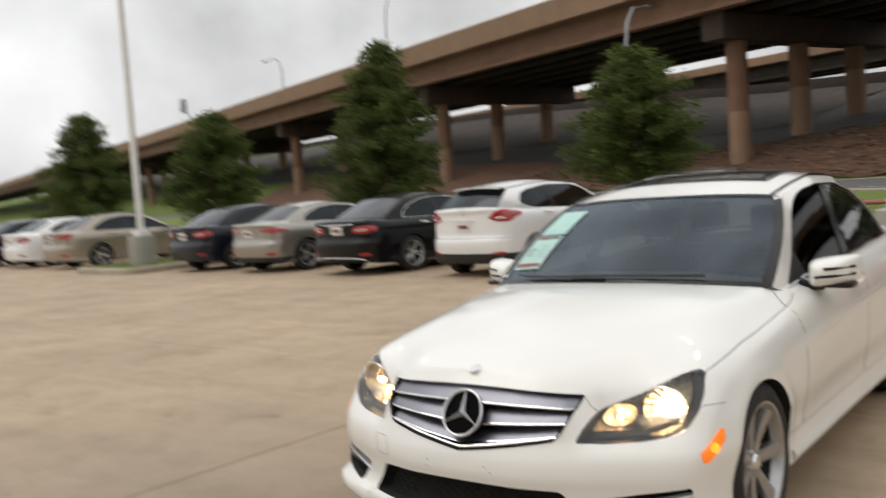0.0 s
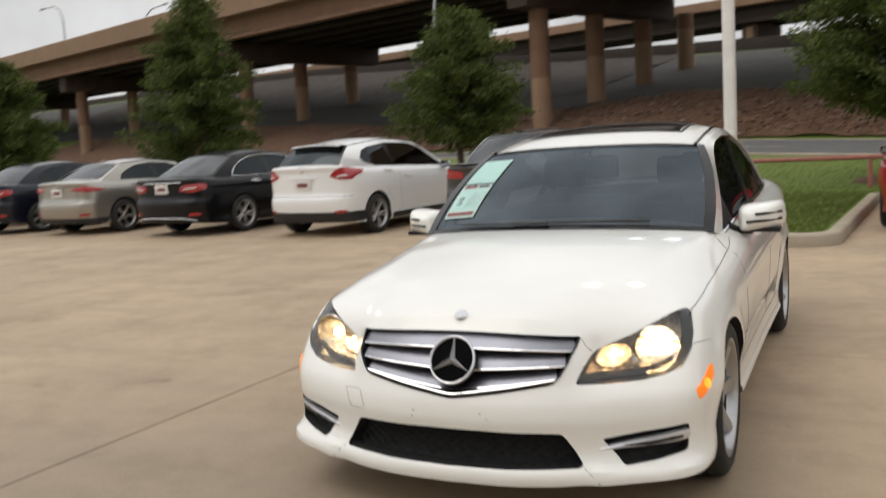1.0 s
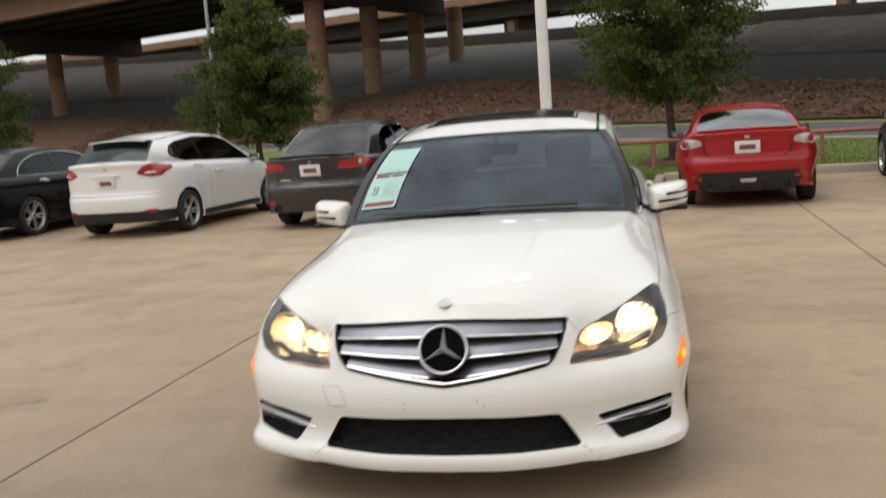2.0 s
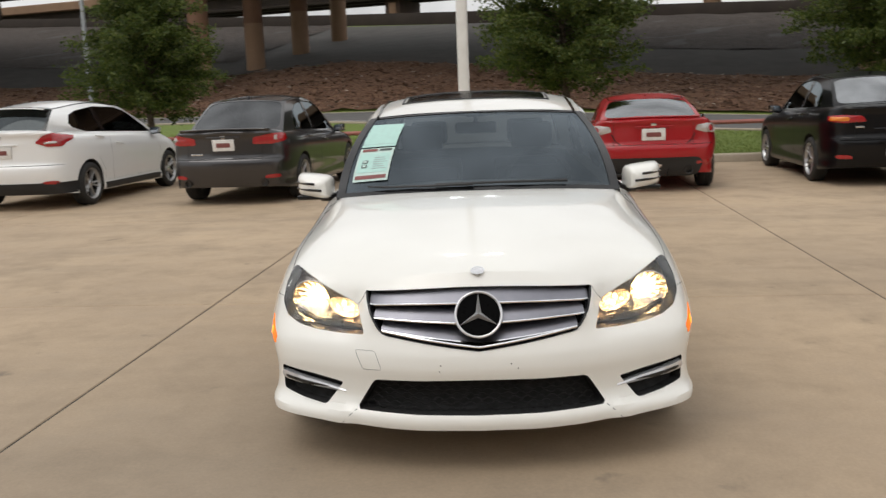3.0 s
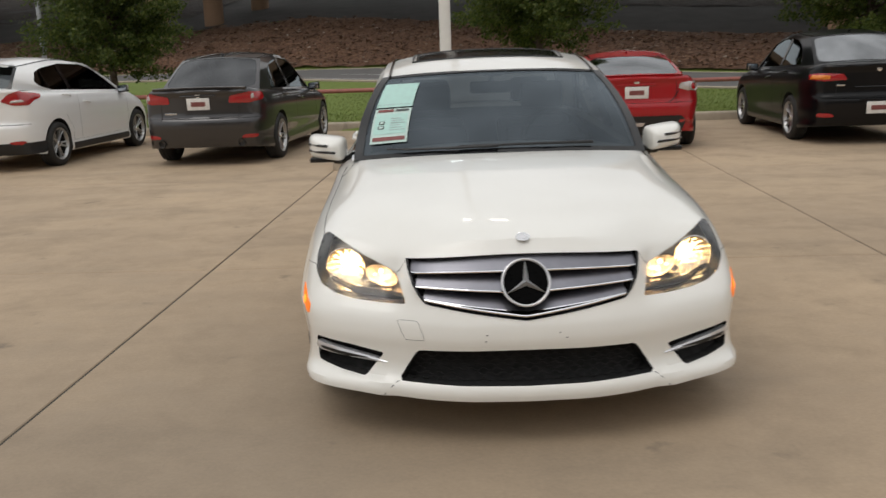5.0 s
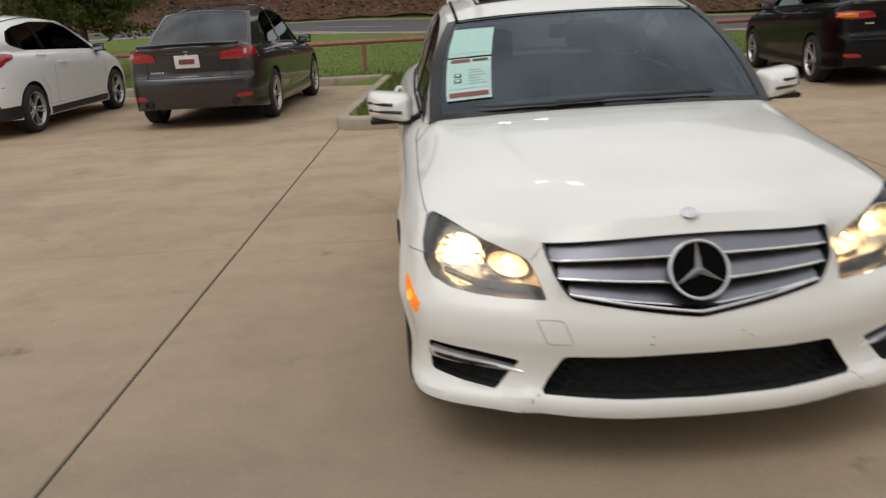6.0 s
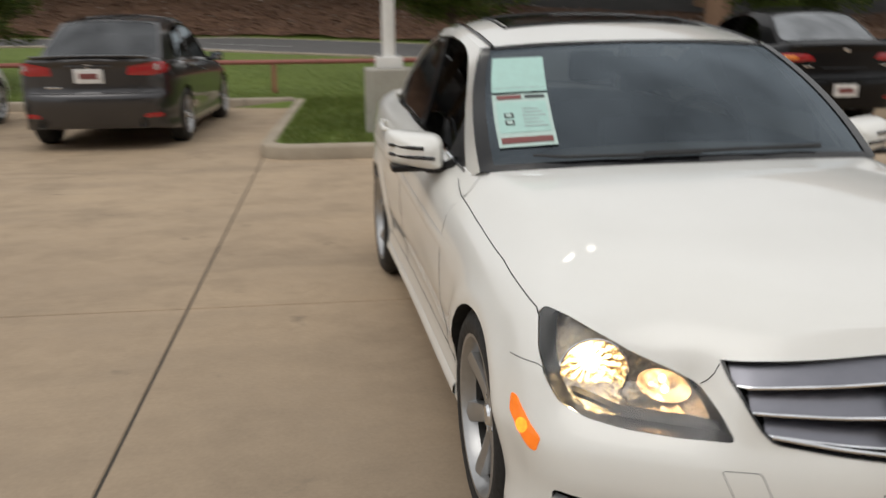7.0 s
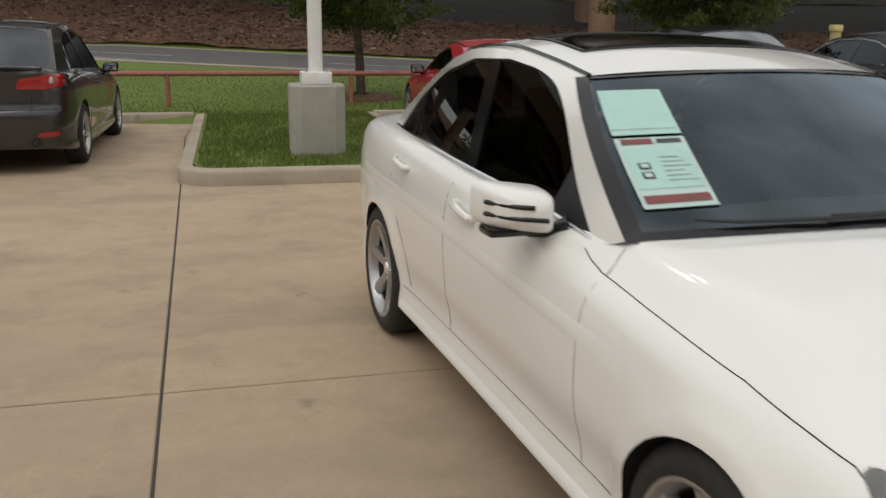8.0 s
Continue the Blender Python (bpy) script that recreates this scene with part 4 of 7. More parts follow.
            low.append(sk.nose(x, z - hgt * 0.40, -0.011))
        grid_faces(bm, rows)
        bmesh.ops.recalc_face_normals(bm, faces=bm.faces)
        sl = part("slat", bm, M_SLAT, grl, "satin silver louvre")
        tube(edge, low, 0.0042, 6)
        part("chrome_edge", edge, M_CHROME, sl)
    # small upright bars behind the louvres
    for x in np.linspace(-0.36, 0.36, 17):
        if abs(x) > 0.1:
            bm = bmesh.new()
            tube(bm, [sk.nose(x, top_edge(x) - 0.01, -0.062), sk.nose(x, low_edge(x) + 0.01, -0.062)], 0.004, 6)
            part("grille_bar", bm, M_PLASTIC, grl)
    # round emblem with three arms
    c = sk.nose(0, 0.610, 0.004)
    face_m = Matrix.Translation(c) @ pose(0, 0, 0, -26)
    bm = bmesh.new()
    lathe(bm, [(0.0, 0.0), (0.086, 0.0), (0.086, 0.03), (0.0, 0.03)], 48, pose(0, 0, 0, 0, 0, 90))
    for v in bm.verts:
        v.co = face_m @ v.co
    emb = part("grille_emblem", bm, M_PIANO, grl, "round black emblem with chrome ring")
    bm = bmesh.new()
    tube(bm, [(0.088 * math.cos(a), -0.004, 0.088 * math.sin(a)) for a in np.linspace(0, 2 * math.pi, 65)], 0.0052, 8, False)
    for v in bm.verts:
        v.co = face_m @ v.co
    part("emblem_ring", bm, M_STAR, emb)
    bm = bmesh.new()
    for k in range(3):
        a = math.pi / 2 + k * 2 * math.pi / 3
        d, n = Vector((math.cos(a), 0, math.sin(a))), Vector((-math.sin(a), 0, math.cos(a)))
        tip, root = d * 0.085, d * 0.0
        b = [bm.verts.new(p) for p in (root - n * 0.0115 + d * 0.0065 + Vector((0, -0.004, 0)), tip + Vector((0, -0.003, 0)), root + n * 0.0115 + d * 0.0065 + Vector((0, -0.004, 0)), Vector((0, -0.024, 0)), tip + Vector((0, -0.010, 0)))]
        bm.faces.new((b[0], b[3], b[4], b[1]))
        bm.faces.new((b[3], b[2], b[1], b[4]))
    for v in bm.verts:
        v.co = face_m @ v.co
    bmesh.ops.recalc_face_normals(bm, faces=bm.faces)
    part("emblem_star", bm, M_STAR, emb, angle=10)
    # bonnet badge
    c = sk.top(0, 0.155, 0.001)
    bm = bmesh.new()
    lathe(bm, [(0.0, 0.003), (0.0245, 0.0025), (0.025, -0.002)], 28, Matrix.Translation(c) @ pose(0, 0, 0, 24) @ pose(0, 0, 0, 0, -90, 0))
    bd = part("bonnet_badge", bm, M_STAR, car, "small round badge with silver rim")
    bm = bmesh.new()
    tube(bm, [c + pose(0, 0, 0, 24) @ Vector((0.0255 * math.cos(a), 0.0255 * math.sin(a), 0.001)) for a in np.linspace(0, 2 * math.pi, 33)], 0.0022, 6, False)
    tube(bm, [c + pose(0, 0, 0, 24) @ Vector((0.015 * math.cos(a), 0.015 * math.sin(a), 0.002)) for a in np.linspace(0, 2 * math.pi, 25)], 0.0018, 6, False)
    part("badge_rim", bm, M_CHROME, bd)

    # headlamps
    for g in (-1, 1):
        line = lamp_line(g)
        lens = bmesh.new()
        patch(lens, line, lambda x, z, w: sk.nose(x, z, -0.001 + w), 7, 0.012, bulge=0.003)
        lamp = part("headlamp", lens, M_LENS, car, "clear headlamp with a lit yellow-white bulb")
        lamp.visible_shadow = False
        bm = bmesh.new()
        patch(bm, line, lambda x, z, w: straight(x, z, -0.120), 6)
        part("lamp_housing", bm, M_LAMPGOLD, lamp)
        bm = bmesh.new()
        inner = [tuple(np.array((g * 0.66, 0.62)) + (np.array(p) - (g * 0.66, 0.62)) * 0.955) for p in line]
        ring(bm, line, inner, sk.nose, -0.004, -0.018, 0.02)
        part("lamp_rim", bm, M_LAMPIN, lamp, "dark lamp bezel")
        # main bowl: a deep reflector with a small bulb at its focus
        cx, cz = g * 0.697, 0.622
        c = sk.nose(cx, cz)
        c.y = sk.nose(cx, cz + 0.066).y - 0.006
        turn = pose(0, 0, 0, 0, 0, g * 10)
        aim = Matrix.Translation(c) @ turn @ pose(0, 0, 0, 0, 0, -90)
        bm = bmesh.new()
        rows = []
        for a in np.linspace(0, 2 * math.pi, 97)[:-1]:
            flute = 0.0016 * math.cos(a * 15)
            rows.append([aim @ Vector((h, r * math.cos(a), r * math.sin(a))) for r, h in [(0.081, 0.004), (0.078, 0.003)] + [(r, r * r / 0.108 - 0.055 + flute * (r / 0.077)) for r in np.linspace(0.077, 0.004, 14)]])
        grid_faces(bm, rows + rows[:1])
        bmesh.ops.remove_doubles(bm, verts=bm.verts, dist=1e-5)
        part("reflector_bowl", bm, M_BOWL2, lamp, "faceted bright reflector bowl")
        bm = bmesh.new()
        lathe(bm, [(0.0, -0.014), (0.007, -0.017), (0.011, -0.024), (0.011, -0.034), (0.007, -0.042), (0.004, -0.049)], 24, aim)
        part("bulb", bm, M_BULB, lamp, "glowing warm headlamp bulb")
        bm = bmesh.new()
        tube(bm, [c + turn @ Vector((0.081 * math.cos(a), -0.005, 0.081 * math.sin(a))) for a in np.linspace(0, 2 * math.pi, 49)], 0.003, 6, False)
        part("bulb_ring", bm, M_CHROME, lamp)
        # bright shelf below the bowls
        bm = bmesh.new()
        rows = []
        for x in np.linspace(0.505, 0.765, 24):
            back = c.y + 0.004 + 0.10 * (x - 0.697) * (1 if x < 0.697 else 2.5)
            zf = 0.556 + max(0, x - 0.70) ** 2 * 4
            front = sk.nose(g * x, zf - 0.006, -0.022).y
            rows.append([(g * x, back + (front - back) * k + 0.002 * math.sin(k * 19 + x * 150), zf - 0.010 * k + 0.0025 * math.sin(x * 210) + 0.035 * (1 - k) ** 6) for k in np.linspace(0, 1, 9)])
        grid_faces(bm, rows)
        bmesh.ops.recalc_face_normals(bm, faces=bm.faces)
        part("lower_reflector", bm, M_BOWL, lamp, "bright ribbed lower reflector")
        # inner indicator and side reflector
        c2 = sk.nose(g * 0.565, 0.602, -0.040)
        bm = bmesh.new()
        rows = []
        for k, (sx, sz, dy) in enumerate(((0.064, 0.040, -0.010), (0.058, 0.034, 0.002), (0.040, 0.022, 0.022), (0.002, 0.002, 0.030))):
            rows.append([c2 + turn @ Vector((sx * math.cos(a), dy, sz * math.sin(a) + 0.25 * sx * math.cos(a) * g)) for a in np.linspace(0, 2 * math.pi, 25)[:-1]])
        grid_faces(bm, rows, True)
        part("indicator_bowl", bm, M_BOWL, lamp)
        bm = bmesh.new()
        for dx, dz, rad in ((0.004, 0.016, 0.009), (-0.004, -0.012, 0.009), (0.030, 0.004, 0.005)):
            r = bmesh.ops.create_icosphere(bm, subdivisions=2, radius=rad)
            for v in r["verts"]:
                v.co = c2 + Vector((v.co.x + g * dx, v.co.y - 0.002, v.co.z + dz))
        part("indicator_bulb", bm, M_BULB2, lamp, "glowing orange bulb")
        bm = bmesh.new()
        rows = [[sk.nose(g * x, z + q, w) for q, w in ((0.010, -0.026), (0.0, -0.020), (-0.010, -0.026))] for x, z in zip(np.linspace(0.475, 0.77, 22), np.concatenate([np.linspace(0.546, 0.552, 14), np.linspace(0.554, 0.585, 8)]))]
        grid_faces(bm, rows)
        part("lamp_strip", bm, M_LAMPIN, lamp)
        # amber marker on the corner
        put = sk.flank(g)
        bm = bmesh.new()
        patch(bm, soft([(0.425, 0.552), (0.40, 0.552), (0.290, 0.488), (0.296, 0.452), (0.318, 0.454), (0.415, 0.512)], 0.008, 50), lambda y, z, w: put(y, z, 0.002 + w), 4, 0.006, bulge=0.003)
        mk = part("side_marker", bm, M_MARKER, car, "lit amber side marker")
        bm = bmesh.new()
        patch(bm, [(0.350 + 0.022 * math.cos(a), 0.498 + 0.018 * math.sin(a)) for a in np.linspace(0, 2 * math.pi, 21)[:-1]], lambda y, z, w: put(y, z, 0.0055 + w), 3, bulge=0.001)
        part("marker_bulb", bm, M_AMBERLIT, mk)

    # lower intake with honeycomb, fog intakes with chrome blades
    bm = bmesh.new()
    patch(bm, lower_line, lambda x, z, w: sk.nose(x, z, -0.07), 7)
    low = part("lower_intake", bm, M_DARK, car, "black honeycomb lower air intake")
    inside = lambda x, z: abs(x) < 0.412 + (0.362 - z) * 0.63 - 0.012 and z > 0.24  # noqa: E731
    for k, z0 in enumerate(np.arange(0.248, 0.362, 0.0165)):
        bm = bmesh.new()
        run = []
        for j, x in enumerate(np.arange(-0.50, 0.501, 0.0125)):
            z = z0 + (0.004 if (j // 2 + k) % 2 else -0.004)
            if inside(x, z) and z < 0.362:
                run.append(sk.nose(x, z, -0.036))
        if len(run) > 3:
            tube(bm, run, 0.0024, 5)
            part("mesh_bar", bm, M_DARK, low)
        else:
            bm.free()
    for g in (-1, 1):
        bm = bmesh.new()
        patch(bm, fog_line(g), lambda x, z, w: sk.nose(x, z, -0.045), 5)
        fog = part("fog_intake", bm, M_DARK, car, "black corner air intake")
        rows = []
        for x in np.linspace(0.532, 0.818, 28):
            f = (x - 0.528) / 0.296
            z = 0.300 + 0.030 * f
            hh = 0.003 + 0.021 * min(max(f, 0.0), 1.0) ** 0.55
            rows.append([sk.nose(g * x, z + hh * q, w) for q, w in ((1.0, -0.020), (0.85, 0.000), (0.2, 0.004), (-0.6, -0.002), (-1.0, -0.020))])
        bm = bmesh.new()
        grid_faces(bm, rows, True)
        bmesh.ops.recalc_face_normals(bm, faces=bm.faces)
        bl = part("chrome_blade", bm, M_STAR, fog, "chrome blade across the intake")
        bm = bmesh.new()
        patch(bm, soft([(g * 0.600, 0.313), (g * 0.70, 0.324), (g * 0.800, 0.335), (g * 0.796, 0.323), (g * 0.69, 0.308)], 0.006, 50), lambda x, z, w: sk.nose(x, z, 0.0055 + w), 3, 0.006)
        part("lamp_strip", bm, M_LAMPIN, bl, "dark grey daytime lamp strip")
    # dark lines painting in the shadow of the splitter's step, and towing cover
    for g in (-1, 1):
        seam(car, [sk.nose(g * x, z, 0.0) for x, z in ((0.488, 0.242), (0.515, 0.222), (0.546, 0.19))], 0.0014)
    tow = [(-0.488, 0.474), (-0.408, 0.473), (-0.382, 0.402), (-0.458, 0.401)]
    ol = soft(tow, 0.010, 48)
    seam(car, [sk.nose(x, z, 0.0) for x, z in list(ol) + [ol[0]]], 0.0008, "tow_cover_gap")
    # small bolts and chips where the front plate would sit
    for x, z in ((-0.15, 0.425), (-0.155, 0.402), (0.12, 0.428), (0.145, 0.41)):
        bm = bmesh.new()
        bmesh.ops.create_icosphere(bm, subdivisions=1, radius=0.0038)
        part("plate_bolt_hole", bm, M_DARK, car, m=Matrix.Translation(sk.nose(x, z, -0.002)))

    # shut lines
    for g in (-1, 1):
        put = sk.flank(g)
        seam(car, [on_body(sk.nose(g * x, z, 0.0)) for x, z in ((0.450, 0.676), (0.462, 0.655), (0.474, 0.638), (0.486, 0.626))], 0.0012)
        seam(car, [on_body(put(y, z, 0.0)) for y, z in resample([(0.47, 0.733), (0.55, 0.745), (0.65, 0.759), (0.8, 0.782), (1.0, 0.801), (1.2, 0.821), (1.43, 0.847)], 30)], 0.0017)
        seam(car, [on_body(put(y, z, 0.0)) for y, z in resample([(0.34, 0.640), (0.42, 0.634), (0.49, 0.628)], 8)], 0.0012)
        seam(car, [on_body(put(y, z, 0.0)) for y, z in resample([(1.43, 0.848), (1.50, 0.862), (1.56, 0.880)], 8)], 0.0018)
        corner = cb.arc(cb.wsb, g)
        seam(car, [on_body(corner.lerp(Vector((g * 0.812, 1.40, 0.846)), k)) for k in np.linspace(0.1, 1, 8)], 0.0016)
        sill_and_doors(car, sk, g, FA, RA, cb.belt, (1.37, 2.52))
        seam(car, [put(y, z, 0.0) for y, z in ((2.52, 0.95), (2.52, 0.9))])
        seam(car, [put(y, z, 0.0) for y, z in ((3.36, 0.97), (3.33, 0.82), (3.22, 0.64), (3.10, 0.5), (3.07, 0.36))])
        # chrome belt moulding
        bm = bmesh.new()
        tube(bm, [cb.side(g)(y, cb.belt(y) + 0.006, 0.003) for y in np.linspace(1.57, 3.74, 30)], 0.0075, 6)
        part("belt_moulding", bm, M_CHROME, car, "thin chrome belt moulding")
        handle(car, g, put, 2.33, 0.845, M_WHITE)
        handle(car, g, put, 3.18, 0.895, M_WHITE)
        door_mirror(car, g, 1.82, 0.822, 0.958, M_WHITE, (0.192, 0.16, 0.140), True, 0.035)
        # sail panel in front of the mirror
        bm = bmesh.new()
        patch(bm, [(1.575, 0.898), (1.715, 1.000), (1.80, 1.070), (1.84, 0.936), (1.70, 0.916)], lambda y, z, w: cb.side(g)(y, z, -0.002 + w), 2, 0.02)
        part("sail_panel", bm, M_PLASTIC, car)
        # side skirt
        bm = bmesh.new()
        rows = [[put(y, z, w) for z, w in ((0.272, 0.0), (0.258, 0.009), (0.234, 0.010), (0.216, -0.012))] for y in np.linspace(FA + 0.37, RA - 0.37, 30)]
        grid_faces(bm, rows)
        bmesh.ops.recalc_face_normals(bm, faces=bm.faces)
        part("side_skirt", bm, M_WHITE, car)
        add_wheel(car, g * 0.782, FA, 0.318, 0.236, 0.225, 7, 12 if g > 0 else 8)
        add_wheel(car, g * 0.776, RA, 0.318, 0.236, 0.235, 7, 30)
        # crease along the doors
        bm = bmesh.new()
        rows = [[put(y, 0.70 + 0.10 * (y - 1.3) / 2.9 + q, w * math.sin(math.pi * min(1, (y - 1.15) / 0.5) / 2)) for q, w in ((0.020, 0.0003), (0.0, 0.006), (-0.035, 0.0003))] for y in np.linspace(1.16, 3.9, 40)]
        grid_faces(bm, rows)
        bmesh.ops.recalc_face_normals(bm, faces=bm.faces)
        part("door_crease", bm, M_WHITE, car)

    # wipers and cowl
    ws = cb.pane(cb.wsb, cb.wst)
    for pts in (((0.62, 0.055), (0.30, 0.045), (-0.10, 0.04), (-0.28, 0.045)), ((-0.02, 0.035), (-0.3, 0.03), (-0.62, 0.04), (-0.76, 0.06))):
        bm = bmesh.new()
        tube(bm, [ws(a, b, 0.018) for a, b in pts], [0.009, 0.007, 0.006, 0.004], 6)
        part("wiper", bm, M_PLASTIC, car)
    bm = bmesh.new()
    rows = [[ws(a, 0.03, -0.004), ws(a, -0.01, 0.0), ws(a, -0.045, -0.012)] for a in np.linspace(-0.97, 0.97, 31)]
    grid_faces(bm, rows)
    part("cowl_panel", bm, M_PLASTIC, car)
    # inside: dash, wheel, mirror, seats
    bm = bmesh.new()
    rows = [[(x, y + 0.03 * abs(x), z - 0.03 * abs(x)) for y, z in ((1.36, 0.90), (1.60, 0.935), (1.80, 0.92), (1.90, 0.86), (1.95, 0.72), (1.9, 0.5))] for x in np.linspace(-0.70, 0.70, 21)]
    grid_faces(bm, rows)
    bmesh.ops.recalc_face_normals(bm, faces=bm.faces)
    part("dashboard", bm, M_CABIN, car)
    hub = Vector((0.36, 2.02, 0.93))
    tilt = pose(0, 0, 0, -24)
    bm = bmesh.new()
    tube(bm, [hub + tilt @ Vector((0.185 * math.cos(a), 0, 0.185 * math.sin(a))) for a in np.linspace(0, 2 * math.pi, 41)], 0.016, 8, False)
    for a in (0.1, math.pi - 0.1, -math.pi / 2):
        tube(bm, [hub, hub + tilt @ Vector((0.18 * math.cos(a), 0, 0.18 * math.sin(a)))], 0.018, 6)
    part("steering_wheel", bm, M_SEAT, car)
    seats(car, (2.28, 3.12), 0.38, 0.36, 0.76)
    bm = bmesh.new()
    box(bm, (0, 2.03, 1.245), (0.24, 0.035, 0.065), 0.015)
    tube(bm, [(0, 2.02, 1.28), (0, 2.0, 1.335)], 0.012, 6)
    part("rear_view_mirror", bm, M_CABIN, car)
    bm = bmesh.new()
    patch(bm, rounded([(-0.13, 0.985), (0.13, 0.985), (0.10, 0.92), (0.05, 0.90), (-0.05, 0.90), (-0.10, 0.92)], 40, 2), lambda a, b, w: ws(a, b, -0.004), 3)
    part("sensor_patch", bm, M_TRIM, car)
    bm = bmesh.new()
    grid_faces(bm, [[cb.roof_point(u, t, -0.035) for t in np.linspace(-0.95, 0.95, 9)] for u in np.linspace(0.02, 0.98, 8)])
    part("headliner", bm, M_SEAT, car)
    # sunroof
    for u0, u1, w in ((0.23, 0.52, 0.0015), (0.57, 0.82, 0.001)):
        bm = bmesh.new()
        rows = [[cb.roof_point(u, t, w * (1 - 0.3 * (u - u0) / (u1 - u0))) for t in np.linspace(-0.70, 0.70, 17)] for u in np.linspace(u0, u1, 9)]
        grid_faces(bm, rows)
        bmesh.ops.solidify(bm, geom=bm.faces[:], thickness=0.02)
        bmesh.ops.recalc_face_normals(bm, faces=bm.faces)
        part("sunroof", bm, M_TRIM, car, "dark glass sunroof panel")
    bm = bmesh.new()
    ol = square(-0.73, 0.73, 0.215, 0.535, 8)
    tube(bm, [cb.roof_point(u, t, 0.001) for t, u in ol + ol[:1]], 0.007, 6)
    part("sunroof_seal", bm, M_PLASTIC, car)
    # tail lamps and rear bumper strip
    for g in (-1, 1):
        bm = bmesh.new()
        patch(bm, rounded([(g * 0.46, 0.80), (g * 0.84, 0.80), (g * 0.83, 0.93), (g * 0.50, 0.90)], 50, 2), lambda x, z, w: sk.tail(x, z, 0.002 + w), 5, 0.01, bulge=0.006)
        part("tail_lamp", bm, M_REDLENS, car)

    # paper price sheet behind the windscreen: a thing of its own
    sheet = thing("window_sticker", "pale green paper price sheet stuck on the windscreen", "sticker")
    quad = [(-0.895, 0.135), (-0.635, 0.140), (-0.620, 0.845), (-0.910, 0.862)]

    def on_sheet(u, v, w=0.0):
        a0, a1 = (np.array(quad[0]) * (1 - u) + np.array(quad[1]) * u), (np.array(quad[3]) * (1 - u) + np.array(quad[2]) * u)
        a = a0 * (1 - v) + a1 * v
        return ws(a[0], a[1], 0.004 + w)

    def sheet_piece(name, u0, u1, v0, v1, w, mat, label=""):
        bm = bmesh.new()
        grid_faces(bm, [[on_sheet(u0 + (u1 - u0) * i / 4, v0 + (v1 - v0) * j / 6, w) for i in range(5)] for j in range(7)])
        bmesh.ops.recalc_face_normals(bm, faces=bm.faces)
        return part(name, bm, mat, sheet, label)
    sheet_piece("upper_sheet", 0, 1, 0.555, 1, 0.0, M_STICKER, "plain pale green sheet")
    sheet_piece("lower_sheet", 0, 1, 0, 0.53, 0.0, M_PAPER, "printed sheet with red bars")
    sheet_piece("header_bar", 0.08, 0.52, 0.47, 0.515, 0.002, M_INKRED)
    sheet_piece("header_bar", 0.58, 0.93, 0.475, 0.51, 0.002, M_INKDARK)
    sheet_piece("footer_bar", 0.06, 0.94, 0.03, 0.085, 0.002, M_INKRED)
    sheet_piece("green_panel", 0.06, 0.94, 0.13, 0.44, 0.0015, M_STICKER)
    for u0, v0 in ((0.18, 0.20), (0.18, 0.27)):
        sheet_piece("printed_box", u0, u0 + 0.16, v0, v0 + 0.05, 0.003, M_INKDARK)
        sheet_piece("printed_box_paper", u0 + 0.03, u0 + 0.13, v0 + 0.01, v0 + 0.04, 0.0045, M_PAPER)
    for k in range(6):
        sheet_piece("text_bar", 0.5, 0.9 - 0.06 * (k % 3), 0.18 + k * 0.035, 0.188 + k * 0.035, 0.003, M_GALV)
    sheet_piece("fold_line", 0.03, 0.97, 0.60, 0.604, 0.0015, M_GALV)
    return car


